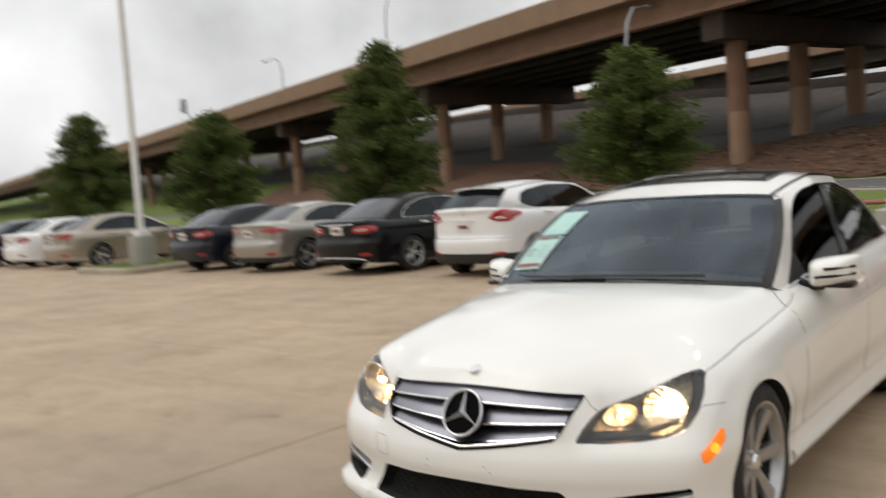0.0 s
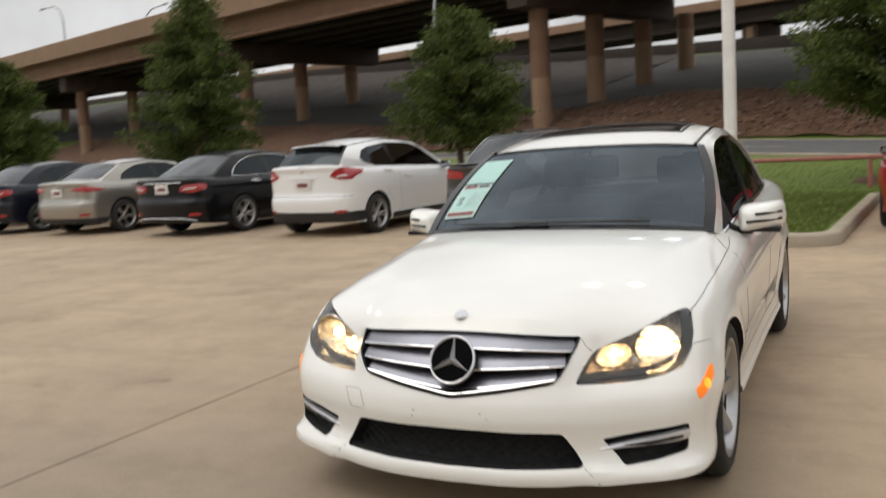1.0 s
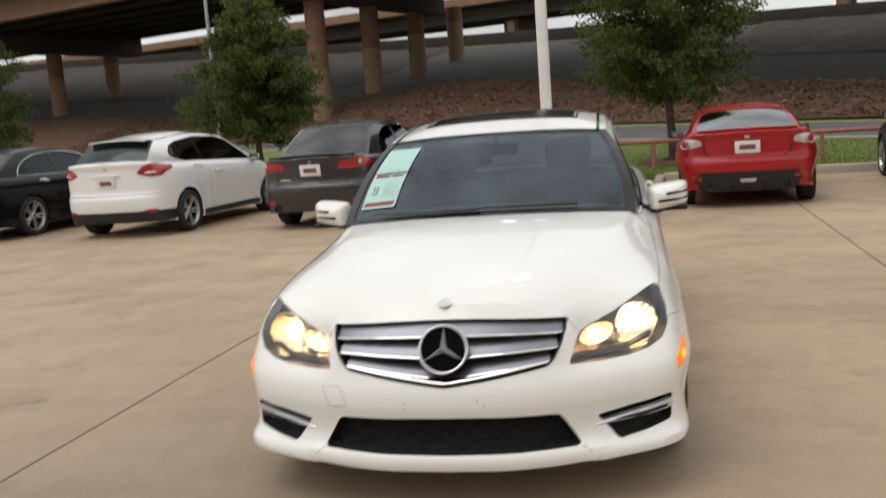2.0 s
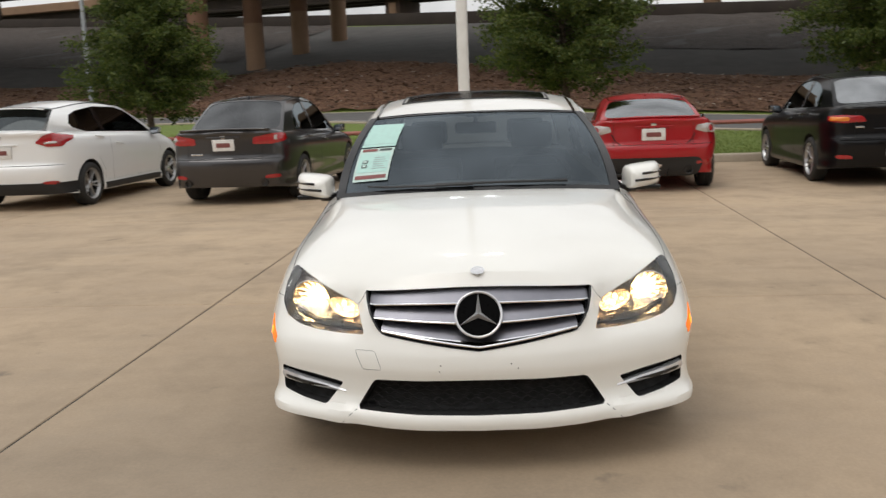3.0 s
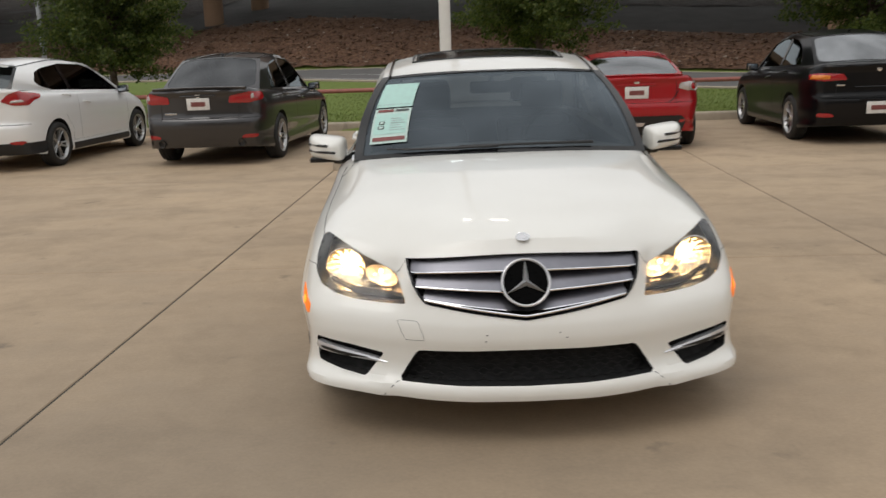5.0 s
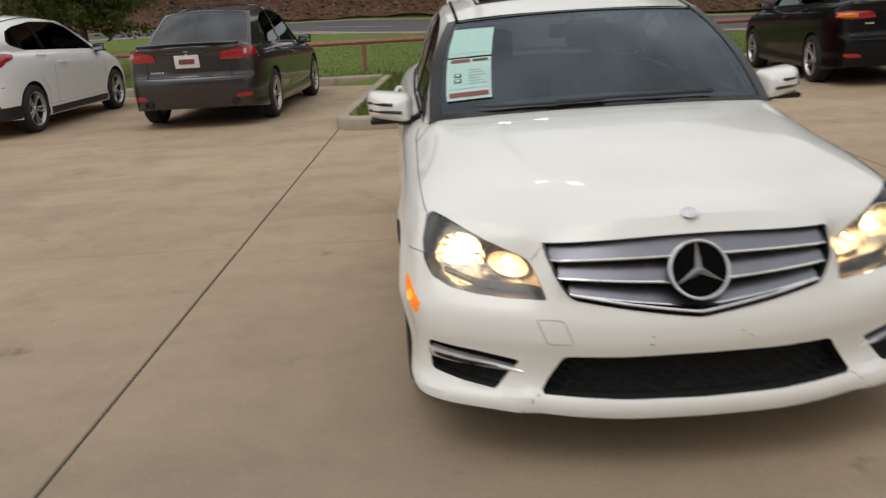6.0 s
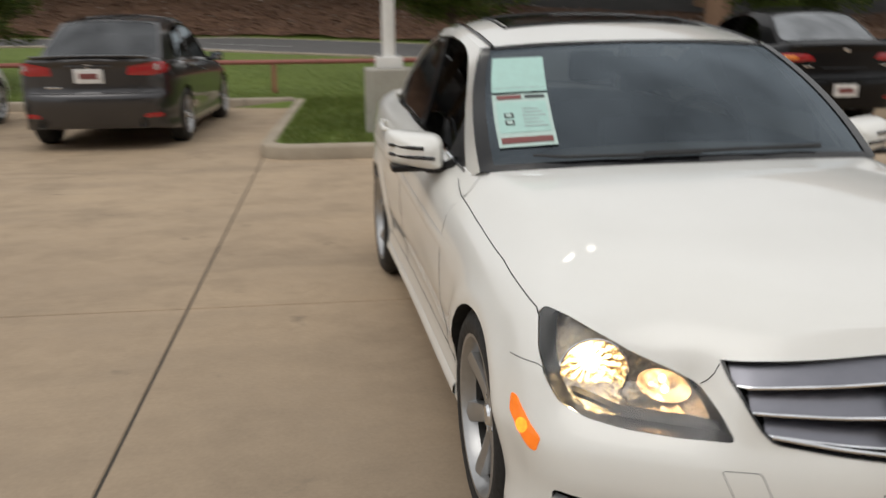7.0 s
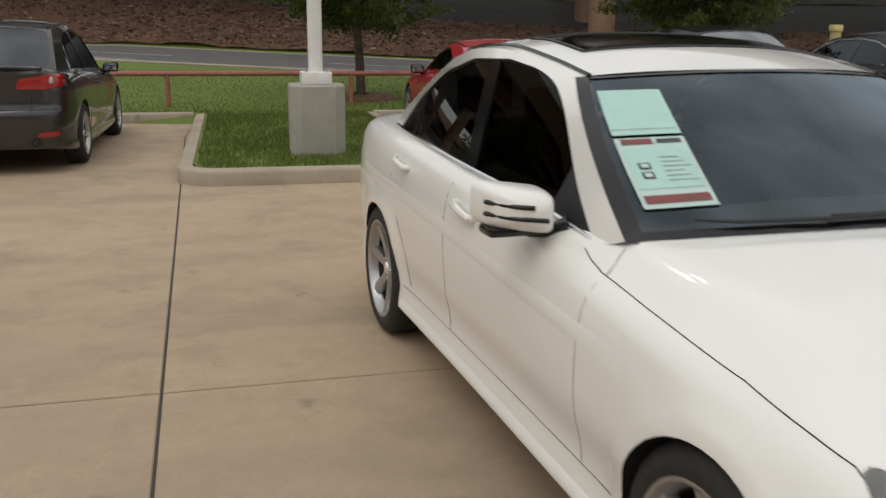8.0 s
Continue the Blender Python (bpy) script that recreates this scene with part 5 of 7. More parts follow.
# ---- parked cars, seen from behind ----
def parked_car(name, label, m, paint_mat, L, W, H, fa, ra, r, ws, rw, belt, deck, tails, plate_z, style="saloon", low_black=0.0, low_w=0.95, chrome=False, exhausts=(), spokes=5, twin=False, group="parked cars", extras=None, haunch=0.0, rear_glass=None):
    """ws: y of windscreen foot and head; rw: y of rear window head and foot; belt: heights in front and behind; deck: height of the tail's upper edge."""
    car = thing(name, label, "car", m, group)
    h = W / 2
    nose_z = 0.70
    rise = (belt[1] - belt[0]) / (rw[1] - ws[0])
    sk = Skin(
        plan=[(0, 0), (h * 0.3, 0.01), (h * 0.55, 0.05), (h * 0.76, 0.15), (h * 0.91, 0.32), (h * 0.985, 0.60), (h, 1.0), (h, L * 0.5), (h, L - 1.1), (h * 0.985, L - 0.62), (h * 0.93, L - 0.30), (h * 0.80, L - 0.11), (h * 0.5, L - 0.03), (h * 0.2, L - 0.004), (0, L)],
        shoulder=[(0, nose_z), (0.2, nose_z + 0.02), (0.7, belt[0] - 0.09), (ws[0], belt[0]), (rw[1] - 0.3, belt[0] + rise * (rw[1] - 0.3 - ws[0])), (max(rw[1], L - 0.55), belt[1]), (L - 0.12, deck), (L, deck - 0.02)],
        crown=[(0, 0.02), (0.2, 0.05), (0.6, 0.08), (ws[0], 0.06), (min(rw[1], L - 0.3), 0.05), (L - 0.2, 0.03), (L, 0.012)],
        front=[(0.15, 0.06), (0.22, 0.01), (0.45, 0.0), (0.6, 0.06), (nose_z, 0.14), (0.85, 0.2)],
        side_top=[(-0.05, 0.14), (0, 0.115), (0.02, 0.075), (0.06, 0.04), (0.12, 0.016), (0.2, 0.003), (0.3, 0.0), (0.42, 0.008), (0.55, 0.015), (0.9, 0.015)],
        side_low=[(0.12, 0.08), (0.18, 0.02), (0.24, 0.0), (0.34, 0.012), (0.5, 0.0), (1.0, 0.0)],
        rear=[(0.16, 0.16), (0.22, 0.085), (0.30, 0.04), (0.42, 0.014), (0.54, 0.0), (0.60, 0.002), (0.642, 0.020), (0.665, 0.05), (0.72, 0.06), (deck - 0.10, 0.062), (deck - 0.03, 0.035), (deck, 0.05), (deck + 0.1, 0.1)],
        low=[(0, 0.17), (1.0, 0.18), (L - 0.9, 0.19), (L, 0.26)])
    if haunch:
        sk.extra = (lambda px, z: 0.0, lambda py, z: -haunch * np.exp(-((py - ra - 0.05) / 0.42) ** 2) * math.exp(-((z - 0.62) / 0.20) ** 2))
    hatch = style == "hatch"
    zr = H - 0.055
    ws_t = (h * 0.635, ws[1], ws[1] - 0.09, H - 0.115, H - 0.08)
    if hatch:
        rt, rb = (h * 0.60, rw[0], rw[0] + 0.06, H - 0.135, H - 0.095), (h * 0.70, rw[1], rw[1] + 0.075, belt[1] + 0.015, belt[1] + 0.015)
    else:
        rt, rb = (h * 0.645, rw[0], rw[0] + 0.10, H - 0.10, H - 0.065), (h * 0.79, rw[1], rw[1] + 0.12, belt[1] + 0.005, belt[1] + 0.04)
    mid = (ws[1] + rw[0]) / 2
    lean = (h * 0.89 - h * 0.66) / (zr - belt[0]) * 0.95
    foot = ws[0] + 0.16
    bz = lambda y: belt[0] + rise * (y - ws[0]) + 0.003  # noqa: E731
    end = rw[1] - 0.42
    gl = [(foot, bz(foot) + 0.02), (foot + 0.22, bz(foot) + 0.13), (ws[1] - 0.05, H - 0.20), (ws[1] + 0.25, H - 0.125), (mid, H - 0.10), (rw[0] - 0.28, H - 0.135), (rw[0] - 0.02, H - 0.215)]
    if hatch:
        gl = gl[:-2] + [(rw[0] - 0.35, H - 0.155), (rw[0] - 0.16, H - 0.21), (end, bz(end) + 0.12), (end - 0.06, bz(end) + 0.07), (end - 0.35, bz(end) + 0.0)]
    else:
        gl += [((rw[0] + end) / 2 + 0.05, (H - 0.22 + bz(end)) / 2 + 0.02), (end, bz(end) + 0.02)]
    cb = Cabin(wsb=(h * 0.83, ws[0], ws[0] - 0.17, belt[0] + 0.02, belt[0] + 0.055), wst=ws_t, rwt=rt, rwb=rb,
               rail_x=[(ws[1], ws_t[0]), (mid, h * 0.675), (rw[0], rt[0])], rail_z=[(ws[1], ws_t[3]), (mid, zr - 0.005), (rw[0], rt[3])],
               base_x=[(ws[0], h * 0.845), (ws[0] + 0.5, h * 0.885), (rw[1] - 0.7, h * 0.88), (rw[1], h * 0.80)],
               belt=[(ws[0], bz(ws[0])), (rw[1], bz(rw[1]))], lean=lean, glassline=gl)
    body = part("body", sk.mesh(110, 30, 10), paint_mat, car)
    cut(body, arch_cutters(fa, ra, r + 0.035, h - 0.28))
    pb = (ws[1] + rw[0]) / 2 - 0.05 if style != "coupe" else rw[0] - 0.1
    cabin_parts(car, sk, cb, paint_mat, pb, None if style == "coupe" else min(ra - 0.12, end - 0.2), M_SIDEGL, M_REARGL, M_SIDEGL if hatch else rear_glass or M_REARGL, tilt=0.2, rear_rim=None if hatch else paint_mat)
    # dark shelf and seats under the glass
    bm = bmesh.new()
    grid_faces(bm, [[sk.top(x, y, 0.006) for x in np.linspace(-h * 0.78, h * 0.78, 9)] for y in np.linspace(ws[0] + 0.02, rw[1] - 0.02, 24)])
    part("parcel_shelf", bm, M_CABIN, car)
    for y in (ws[1] + 0.25, rw[0] + 0.02):
        for x in (-0.36, 0.36):
            bm = bmesh.new()
            box(bm, (x, y, belt[1] + 0.02), (0.46, 0.12, 0.22), 0.05)
            box(bm, (x, y + 0.02, belt[1] + 0.20), (0.26, 0.09, 0.16), 0.035)
            part("seat_back", bm, M_SEAT, car)
    # tail lamps
    for lift, (line, mat) in zip((0.010, 0.020), tails):
        for g in (-1, 1):
            bm = bmesh.new()
            patch(bm, soft([(g * x, z) for x, z in line], 0.02, 60), lambda x, z, w: sk.wrap(x, z, lift + w), 5, 0.03, bulge=0.008)
            part("tail_lamp", bm, mat, car, "glossy red tail lamp" if mat is M_REDLENS else "")
    # boot shut line, bumper line
    seam(car, [sk.tail(x, 0.650, 0.002) for x in np.linspace(-h * 0.9, h * 0.9, 24)], 0.004)
    if not hatch:
        for g in (-1, 1):
            seam(car, [sk.tail(g * h * 0.60, z, 0.001) for z in np.linspace(0.63, deck - 0.02, 8)], 0.003)
    # plate
    bm = bmesh.new()
    box(bm, (0, 0, 0), (0.315, 0.012, 0.16), 0.004)
    y = sk.tail(0, plate_z).y
    pl = part("plate", bm, M_PLATE, car, "white dealer plate with a red bar", m=pose(0, y + 0.012, plate_z, -6))
    bm = bmesh.new()
    box(bm, (0, 0.008, 0.0), (0.20, 0.004, 0.062), 0.001)
    part("plate_bar", bm, M_INKRED, pl)
    bm = bmesh.new()
    box(bm, (0, 0, 0), (0.5, 0.03, 0.026), 0.008)
    part("plate_lip", bm, M_CHROME if chrome else paint_mat, car, m=pose(0, sk.tail(0, plate_z + 0.10).y + 0.004, plate_z + 0.105))
    bm = bmesh.new()
    lathe(bm, [(0.0, 0.004), (0.034, 0.003), (0.036, -0.004)], 20, Matrix.Translation(sk.tail(0, deck - 0.075, 0.004)) @ pose(0, 0, 0, 0, 0, 90))
    part("boot_emblem", bm, M_CHROME, car)
    if low_black:
        bm = bmesh.new()
        grid_faces(bm, [[sk.tail(x, z, 0.010) for x in np.linspace(-h * low_w, h * low_w, 31)] for z in np.linspace(0.235, low_black, 6)])
        bmesh.ops.recalc_face_normals(bm, faces=bm.faces)
        part("rear_valance", bm, M_PLASTIC, car, "matt black lower bumper")
    for x, z, rad in exhausts:
        p = sk.tail(x, z, 0.0)
        bm = bmesh.new()
        lathe(bm, [(0.0, 0.004), (rad * 0.8, 0.004), (rad * 0.8, 0.03), (rad, 0.034), (rad, -0.14)], 20, Matrix.Translation(p) @ pose(0, 0, 0, 0, 0, 90))
        part("exhaust", bm, M_DISC, car)
    for g in (-1, 1):
        bm = bmesh.new()
        patch(bm, rounded([(g * h * 0.62, 0.375), (g * h * 0.84, 0.375), (g * h * 0.85, 0.43), (g * h * 0.66, 0.425)], 30, 2), lambda x, z, w: sk.tail(x, z, 0.008 + w), 3, 0.02, bulge=0.003)
        part("reflector", bm, M_REDLENS, car)
        put = sk.flank(g)
        sill_and_doors(car, sk, g, fa, ra, cb.belt, (ws[0] + 0.12, pb), r + 0.04)
        if style != "coupe":
            seam(car, [put(yy, z, 0.0) for yy, z in ((end - 0.1, bz(end) - 0.02), (ra - 0.25, 0.72), (ra - r - 0.12, 0.5), (ra - r - 0.12, 0.34))])
        handle(car, g, put, pb - 0.2, belt[0] - 0.09, M_CHROME if chrome else paint_mat)
        if style != "coupe":
            handle(car, g, put, ra - 0.35, belt[1] - 0.10, M_CHROME if chrome else paint_mat)
        door_mirror(car, g, foot + 0.2, h * 0.94, belt[0] + 0.05, paint_mat, (0.17, 0.13, 0.108))
        if chrome:
            bm = bmesh.new()
            tube(bm, [cb.side(g)(yy, z, 0.004) for yy, z in resample(gl, 40)], 0.007, 6)
            tube(bm, [cb.side(g)(yy, bz(yy) + 0.01, 0.004) for yy in np.linspace(foot, end, 20)], 0.007, 6)
            part("window_chrome", bm, M_CHROME, car, "chrome window surround")
        add_wheel(car, g * (h - 0.11), fa, r, r * 0.71, 0.215, spokes, 20, twin)
        add_wheel(car, g * (h - 0.11), ra, r, r * 0.71, 0.215, spokes, 47, twin)
        bm = bmesh.new()
        patch(bm, rounded([(g * h * x, z) for x, z in ((0.55, 0.56), (0.62, 0.66), (0.86, 0.72), (0.93, 0.66), (0.86, 0.57))], 40, 2), lambda x, z, w: sk.nose(x, z, 0.003 + w), 4, 0.01, bulge=0.004)
        part("headlamp", bm, M_CLEARLENS, car)
    bm = bmesh.new()
    patch(bm, rounded([(-h * 0.45, 0.62), (h * 0.45, 0.62), (h * 0.40, 0.5), (-h * 0.40, 0.5)], 40, 2), lambda x, z, w: sk.nose(x, z, 0.003), 4, 0.01)
    part("grille", bm, M_DARK, car)
    if not hatch:
        bm = bmesh.new()
        tube(bm, [(0, rw[0] - 0.12, H - 0.055), (0, rw[0] - 0.05, H - 0.02), (0, rw[0] + 0.02, H - 0.005)], [0.022, 0.014, 0.004], 8)
        part("roof_fin", bm, paint_mat, car)
    else:
        bm = bmesh.new()
        grid_faces(bm, [[cb.roof_point(1, t, w) + Vector((0, yy, 0)) for t in np.linspace(-0.92, 0.92, 15)] for yy, w in ((-0.12, 0.0), (0.0, 0.022), (0.13, 0.012), (0.135, -0.004), (0.0, -0.012))])
        part("roof_spoiler", bm, paint_mat, car)
    if extras:
        extras(car, sk, cb, h)
    return car

# ---- the ground ----
U, N = Vector((0.943, -0.332, 0)), Vector((0.332, 0.943, 0))   # along the road, and away from the lot


def road_z(p):
    return float(np.clip(0.60 - 0.038 * (p + 12.4), 0.10, 0.66))


bank_top = spline([(-120, 3.6), (-55, 3.1), (-41, 2.45), (-28, 2.66), (-21, 3.02), (-14.5, 2.62), (-7.4, 2.02), (-2.6, 1.60), (10, 1.25), (40, 1.2)])
crest = spline([(-300, 10.6), (-128, 9.5), (-80, 9.0), (-68, 8.5), (-58, 8.0), (-41, 7.0), (-31, 6.56), (-21, 6.15), (-8, 5.75), (2.6, 5.38), (40, 5.2), (200, 5.2)])


def lot_back(x):
    return 13.9 - 0.082 * (x - 2.0)


def land(p, q):
    """The height of the land at p along the road and q away from the lot."""
    x, y = 0.943 * p + 0.332 * q, -0.332 * p + 0.943 * q
    d = y - lot_back(x)
    zr = road_z(p)
    if d < 0.05 and q < 21.3:
        return -0.16
    if q < 21.0:
        f = d / max(d + 21.0 - q, 0.01)
        return 0.13 + (zr + 0.10 - 0.13) * f * f * (3 - 2 * f)
    if q < 21.3:
        return zr - 0.02
    if q < 31.2:
        return zr - 0.04
    if q < 32.9:
        return zr + 0.08
    if q < 39.0:
        f = (q - 32.9) / 6.1
        return zr + 0.12 + (bank_top(p) - zr - 0.12) * (f ** 0.85)
    if q < 58.0:
        return bank_top(p) + (crest(p) - bank_top(p)) * (q - 39.0) / 19.0
    return float(crest(p))


def sheet_pq(name, mat, ps, qs, dz=0.0, rough=0.0, seed=1):
    rows = []
    for q in qs:
        row = []
        for p in ps:
            c = U * p + N * q
            bumpz = rough * noise.noise(Vector((c.x * 0.9, c.y * 0.9, seed))) if rough else 0
            row.append((c.x, c.y, land(p, q) + dz + bumpz))
        rows.append(row)
    bm = bmesh.new()
    grid_faces(bm, rows)
    bmesh.ops.recalc_face_normals(bm, faces=bm.faces)
    return part(name, bm, mat)


near_p = list(np.arange(-70, 50, 2.0))
all_p = [-2500, -900, -450, -260, -160, -110, -85] + near_p + [60, 80, 120, 200, 450, 900, 2500]
qs = [-2500, -600, -150, -60, -30, -15, 0, 4] + list(np.arange(6, 20.6, 0.7)) + [20.98, 21.02, 21.28, 21.32, 26, 31.18, 31.22, 32.88, 32.92, 34, 35.5, 37, 38.98, 39.02, 45, 52, 57.98, 58.02, 70, 110, 300, 900, 2500]
tagged(sheet_pq("ground", M_SOIL, all_p, qs), "mown green grass sloping up from the parking lot", "ground", kind="structure")
tagged(sheet_pq("road", M_ROAD, all_p[1:-1], [21.3, 24.6, 28.0, 31.2], 0.045), "grey asphalt frontage road", "road", kind="structure")
tagged(sheet_pq("pavement", M_KERB, all_p[2:-2], [31.35, 32.7], 0.02), "tan concrete footway beside the road", "pavement", kind="structure")
tagged(sheet_pq("mulch_bank", M_MULCH, list(np.arange(-90, 60, 0.8)), [32.9, 33.3, 33.8, 34.4, 35.0, 35.6, 36.2, 36.8, 37.4, 38.0, 38.6, 39.2, 39.4], 0.10, 0.16), "brown bark mulch covering the bank", "bank", kind="structure")
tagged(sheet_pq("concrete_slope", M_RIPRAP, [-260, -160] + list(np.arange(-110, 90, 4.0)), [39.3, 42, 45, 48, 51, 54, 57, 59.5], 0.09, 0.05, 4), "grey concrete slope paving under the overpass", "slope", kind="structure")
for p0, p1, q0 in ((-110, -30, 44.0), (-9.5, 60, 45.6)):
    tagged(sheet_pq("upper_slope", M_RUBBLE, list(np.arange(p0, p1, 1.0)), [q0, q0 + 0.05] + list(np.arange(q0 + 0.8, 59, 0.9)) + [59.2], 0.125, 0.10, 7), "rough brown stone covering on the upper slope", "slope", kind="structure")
tagged(sheet_pq("far_ground", M_EARTH, all_p[1:-1], [59, 62, 70, 110, 300, 800], 0.08), "bare earth beyond the bank", "ground", kind="structure")
for q0, q1, nm in ((21.05, 21.3, "kerb"), (31.2, 31.36, "kerb")):
    bm = bmesh.new()
    rows = []
    for p in near_p:
        zr = road_z(p)
        rows.append([tuple(U * p + N * q + Vector((0, 0, z))) for q, z in ((q0, zr - 0.1), (q0, zr + 0.13), (q0 + 0.03, zr + 0.15), (q1 - 0.03, zr + 0.15), (q1, zr + 0.13), (q1, zr - 0.1))])
    grid_faces(bm, rows)
    bmesh.ops.recalc_face_normals(bm, faces=bm.faces)
    tagged(part("road_kerb", bm, M_KERB), "pale concrete road kerb", "kerb", kind="structure")
# white lane dashes
for lane in (24.6, 27.9):
    for k in range(14):
        bm = bmesh.new()
        p0 = -70 + k * 8.0
        grid_faces(bm, [[tuple(U * p + N * q + Vector((0, 0, road_z(p) + 0.012))) for q in (lane - 0.06, lane + 0.06)] for p in (p0, p0 + 1.5, p0 + 3)])
        tagged(part("lane_dash", bm, M_POLE), "worn white lane dash on the asphalt", "road marking", "lane dashes", "structure")

# lot: base sheet under the slabs, so that the joints show dark
bm = bmesh.new()
grid_faces(bm, [[(x, y, -0.006) for x in np.linspace(-70, 45, 24)] for y in np.linspace(-60, 10, 15)] )
grid_faces(bm, [[(x, 10 + (lot_back(x) + 0.05 - 10) * f, -0.006) for x in np.linspace(-70, 45, 24)] for f in (0, 0.5, 1)])
bmesh.ops.remove_doubles(bm, verts=bm.verts, dist=1e-4)
bmesh.ops.recalc_face_normals(bm, faces=bm.faces)
lot = tagged(part("parking_lot", bm, M_JOINT), "tan concrete parking lot with dark sawn joints", "parking lot", kind="structure")

GRID = pose(-1.94, 3.03, 0, 0, 0, -2.9)       # one crossing of the joints, and their turn
CELL = 4.63
TURN_ROW = -4.7


def slab(i, j):
    x0, x1, y0, y1 = i * CELL, (i + 1) * CELL, j * CELL, (j + 1) * CELL
    g, bev = 0.0065, 0.008
    outer = [GRID @ Vector(c) for c in ((x0 + g, y0 + g, 0), (x1 - g, y0 + g, 0), (x1 - g, y1 - g, 0), (x0 + g, y1 - g, 0))]
    for c in outer:
        c.y = min(c.y, lot_back(c.x) - 0.005)
    mid = sum(outer, Vector()) / 4
    if max(c.y for c in outer) - min(c.y for c in outer) < 0.3:
        return
    bm = bmesh.new()
    rows = [[Vector((c.x, c.y, -0.03)) for c in outer], [Vector((c.x, c.y, -0.004)) for c in outer], [c + (mid - c).normalized() * bev for c in outer]]
    vs = grid_faces(bm, rows, True)
    bm.faces.new(vs[-1])
    bmesh.ops.recalc_face_normals(bm, faces=bm.faces)
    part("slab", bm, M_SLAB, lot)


# unseen wall with a deep eave, added behind the camera to hold back sky light
blocker = thing("sky_block_wall", "unseen pale stucco wall with an eave, added to block sky light", "building", kind="structure")
bm = bmesh.new()
box(bm, (0, -19.7, 2.8), (44, 0.3, 5.6), 0.02)
part("wall", bm, M_STUCCO, blocker)
bm = bmesh.new()
box(bm, (0, -18.7, 5.75), (45, 2.4, 0.5), 0.04)
part("eave", bm, M_STUCCO, blocker)
bm = bmesh.new()
box(bm, (0, -19.5, 6.6), (44, 0.5, 1.3), 0.03)
part("parapet", bm, M_STUCCO, blocker)

# ---- kerbed islands, light poles ----
def island(x, y, w, depth, label, blades):
    """A kerbed grass island, its near left corner at x, y."""
    m = pose(x, y, 0, 0, 0, TURN_ROW)
    isl = thing("grass_island", label, "island", m, "kerbed islands", "structure")
    def edge(d):
        """The kerb's line, d inside its outer edge: up one side, round the front, down the other, open at the back."""
        r = 0.42 - d
        pts = [(d, depth), (d, depth * 0.5), (d, 0.42)]
        pts += [(0.42 - r * math.cos(a), 0.42 - r * math.sin(a)) for a in np.linspace(0, math.pi / 2, 9)]
        pts += [(w * f, d) for f in (0.3, 0.5, 0.7)]
        pts += [(w - 0.42 + r * math.sin(a), 0.42 - r * math.cos(a)) for a in np.linspace(0, math.pi / 2, 9)]
        return pts + [(w - d, 0.43), (w - d, depth * 0.5), (w - d, depth)]
    rows = []
    for d, z in ((0.0, -0.01), (0.0, 0.115), (0.012, 0.138), (0.035, 0.15), (0.12, 0.155), (0.145, 0.15), (0.155, 0.135), (0.155, 0.05)):
        rows.append([(*p, z) for p in edge(d)])
    bm = bmesh.new()
    grid_faces(bm, rows)
    bmesh.ops.recalc_face_normals(bm, faces=bm.faces)
    part("kerb", bm, M_KERB, isl, "rounded tan concrete kerb")
    bm = bmesh.new()
    n = 26
    lawn = lambda u, v: (w / 2 + (w / 2 - 0.15) * u * (1 - 0.10 * max(0.0, 1 - v / 0.10) ** 2), 0.15 + depth * v)  # noqa: E731
    grid_faces(bm, [[(*lawn(2 * i / n - 1, j / n), 0.135 + 0.02 * noise.noise(Vector((i * 0.4, j * 0.4, x)))) for i in range(n + 1)] for j in range(n + 1)])
    bmesh.ops.recalc_face_normals(bm, faces=bm.faces)
    part("turf", bm, M_SOIL, isl, "mown green turf")
    if blades:
        me = blade_mesh(blades, lambda: lawn(random.uniform(-0.97, 0.97), random.uniform(0.0, 1.0)), lambda a, b: 0.135, 0.045, 0.013)
        tagged(part("grass", me, None, isl, "short green grass blades"), kind="stuff")
    return isl


def blade_mesh(n, where, height, size, width):
    verts, faces = [], []
    for k in range(n):
        a, b = where()
        z = height(a, b)
        t, h = random.uniform(0, 6.283), size * random.uniform(0.5, 1.3)
        dx, dy = math.cos(t) * width / 2, math.sin(t) * width / 2
        lx, ly = random.gauss(0, 0.4) * h, random.gauss(0, 0.4) * h
        i = len(verts)
        verts += [(a - dx, b - dy, z - 0.01), (a + dx, b + dy, z - 0.01), (a + lx, b + ly, z + h)]
        faces.append((i, i + 1, i + 2))
    me = bpy.data.meshes.new("grass")
    me.from_pydata(verts, [], faces)
    me.materials.append(M_BLADE)
    return me


ISL = (-1.73, 8.10)
island(*ISL, 2.84, 5.9, "kerbed grass island with a lamp post", 26000)
ISL2 = (-19.6, 9.75)
island(*ISL2, 2.9, 5.9, "kerbed grass island with a lamp post", 5000)
ISL3 = (13.6, 7.1)
island(*ISL3, 2.7, 5.9, "kerbed grass island beside parked cars", 2000)

for x0, x1 in ((-60, -19.13), (-16.2, -1.26), (1.58, 14.06), (16.8, 38)):
    bm = bmesh.new()
    grid_faces(bm, [[(x, lot_back(x) + d, z) for d, z in ((0, -0.05), (0, 0.115), (0.012, 0.138), (0.035, 0.15), (0.12, 0.155), (0.145, 0.15), (0.155, 0.135), (0.155, 0.0))] for x in np.linspace(x0, x1, 20)])
    bmesh.ops.recalc_face_normals(bm, faces=bm.faces)
    tagged(part("lot_kerb", bm, M_KERB), "long tan concrete kerb behind the parking bays", "kerb", kind="structure")


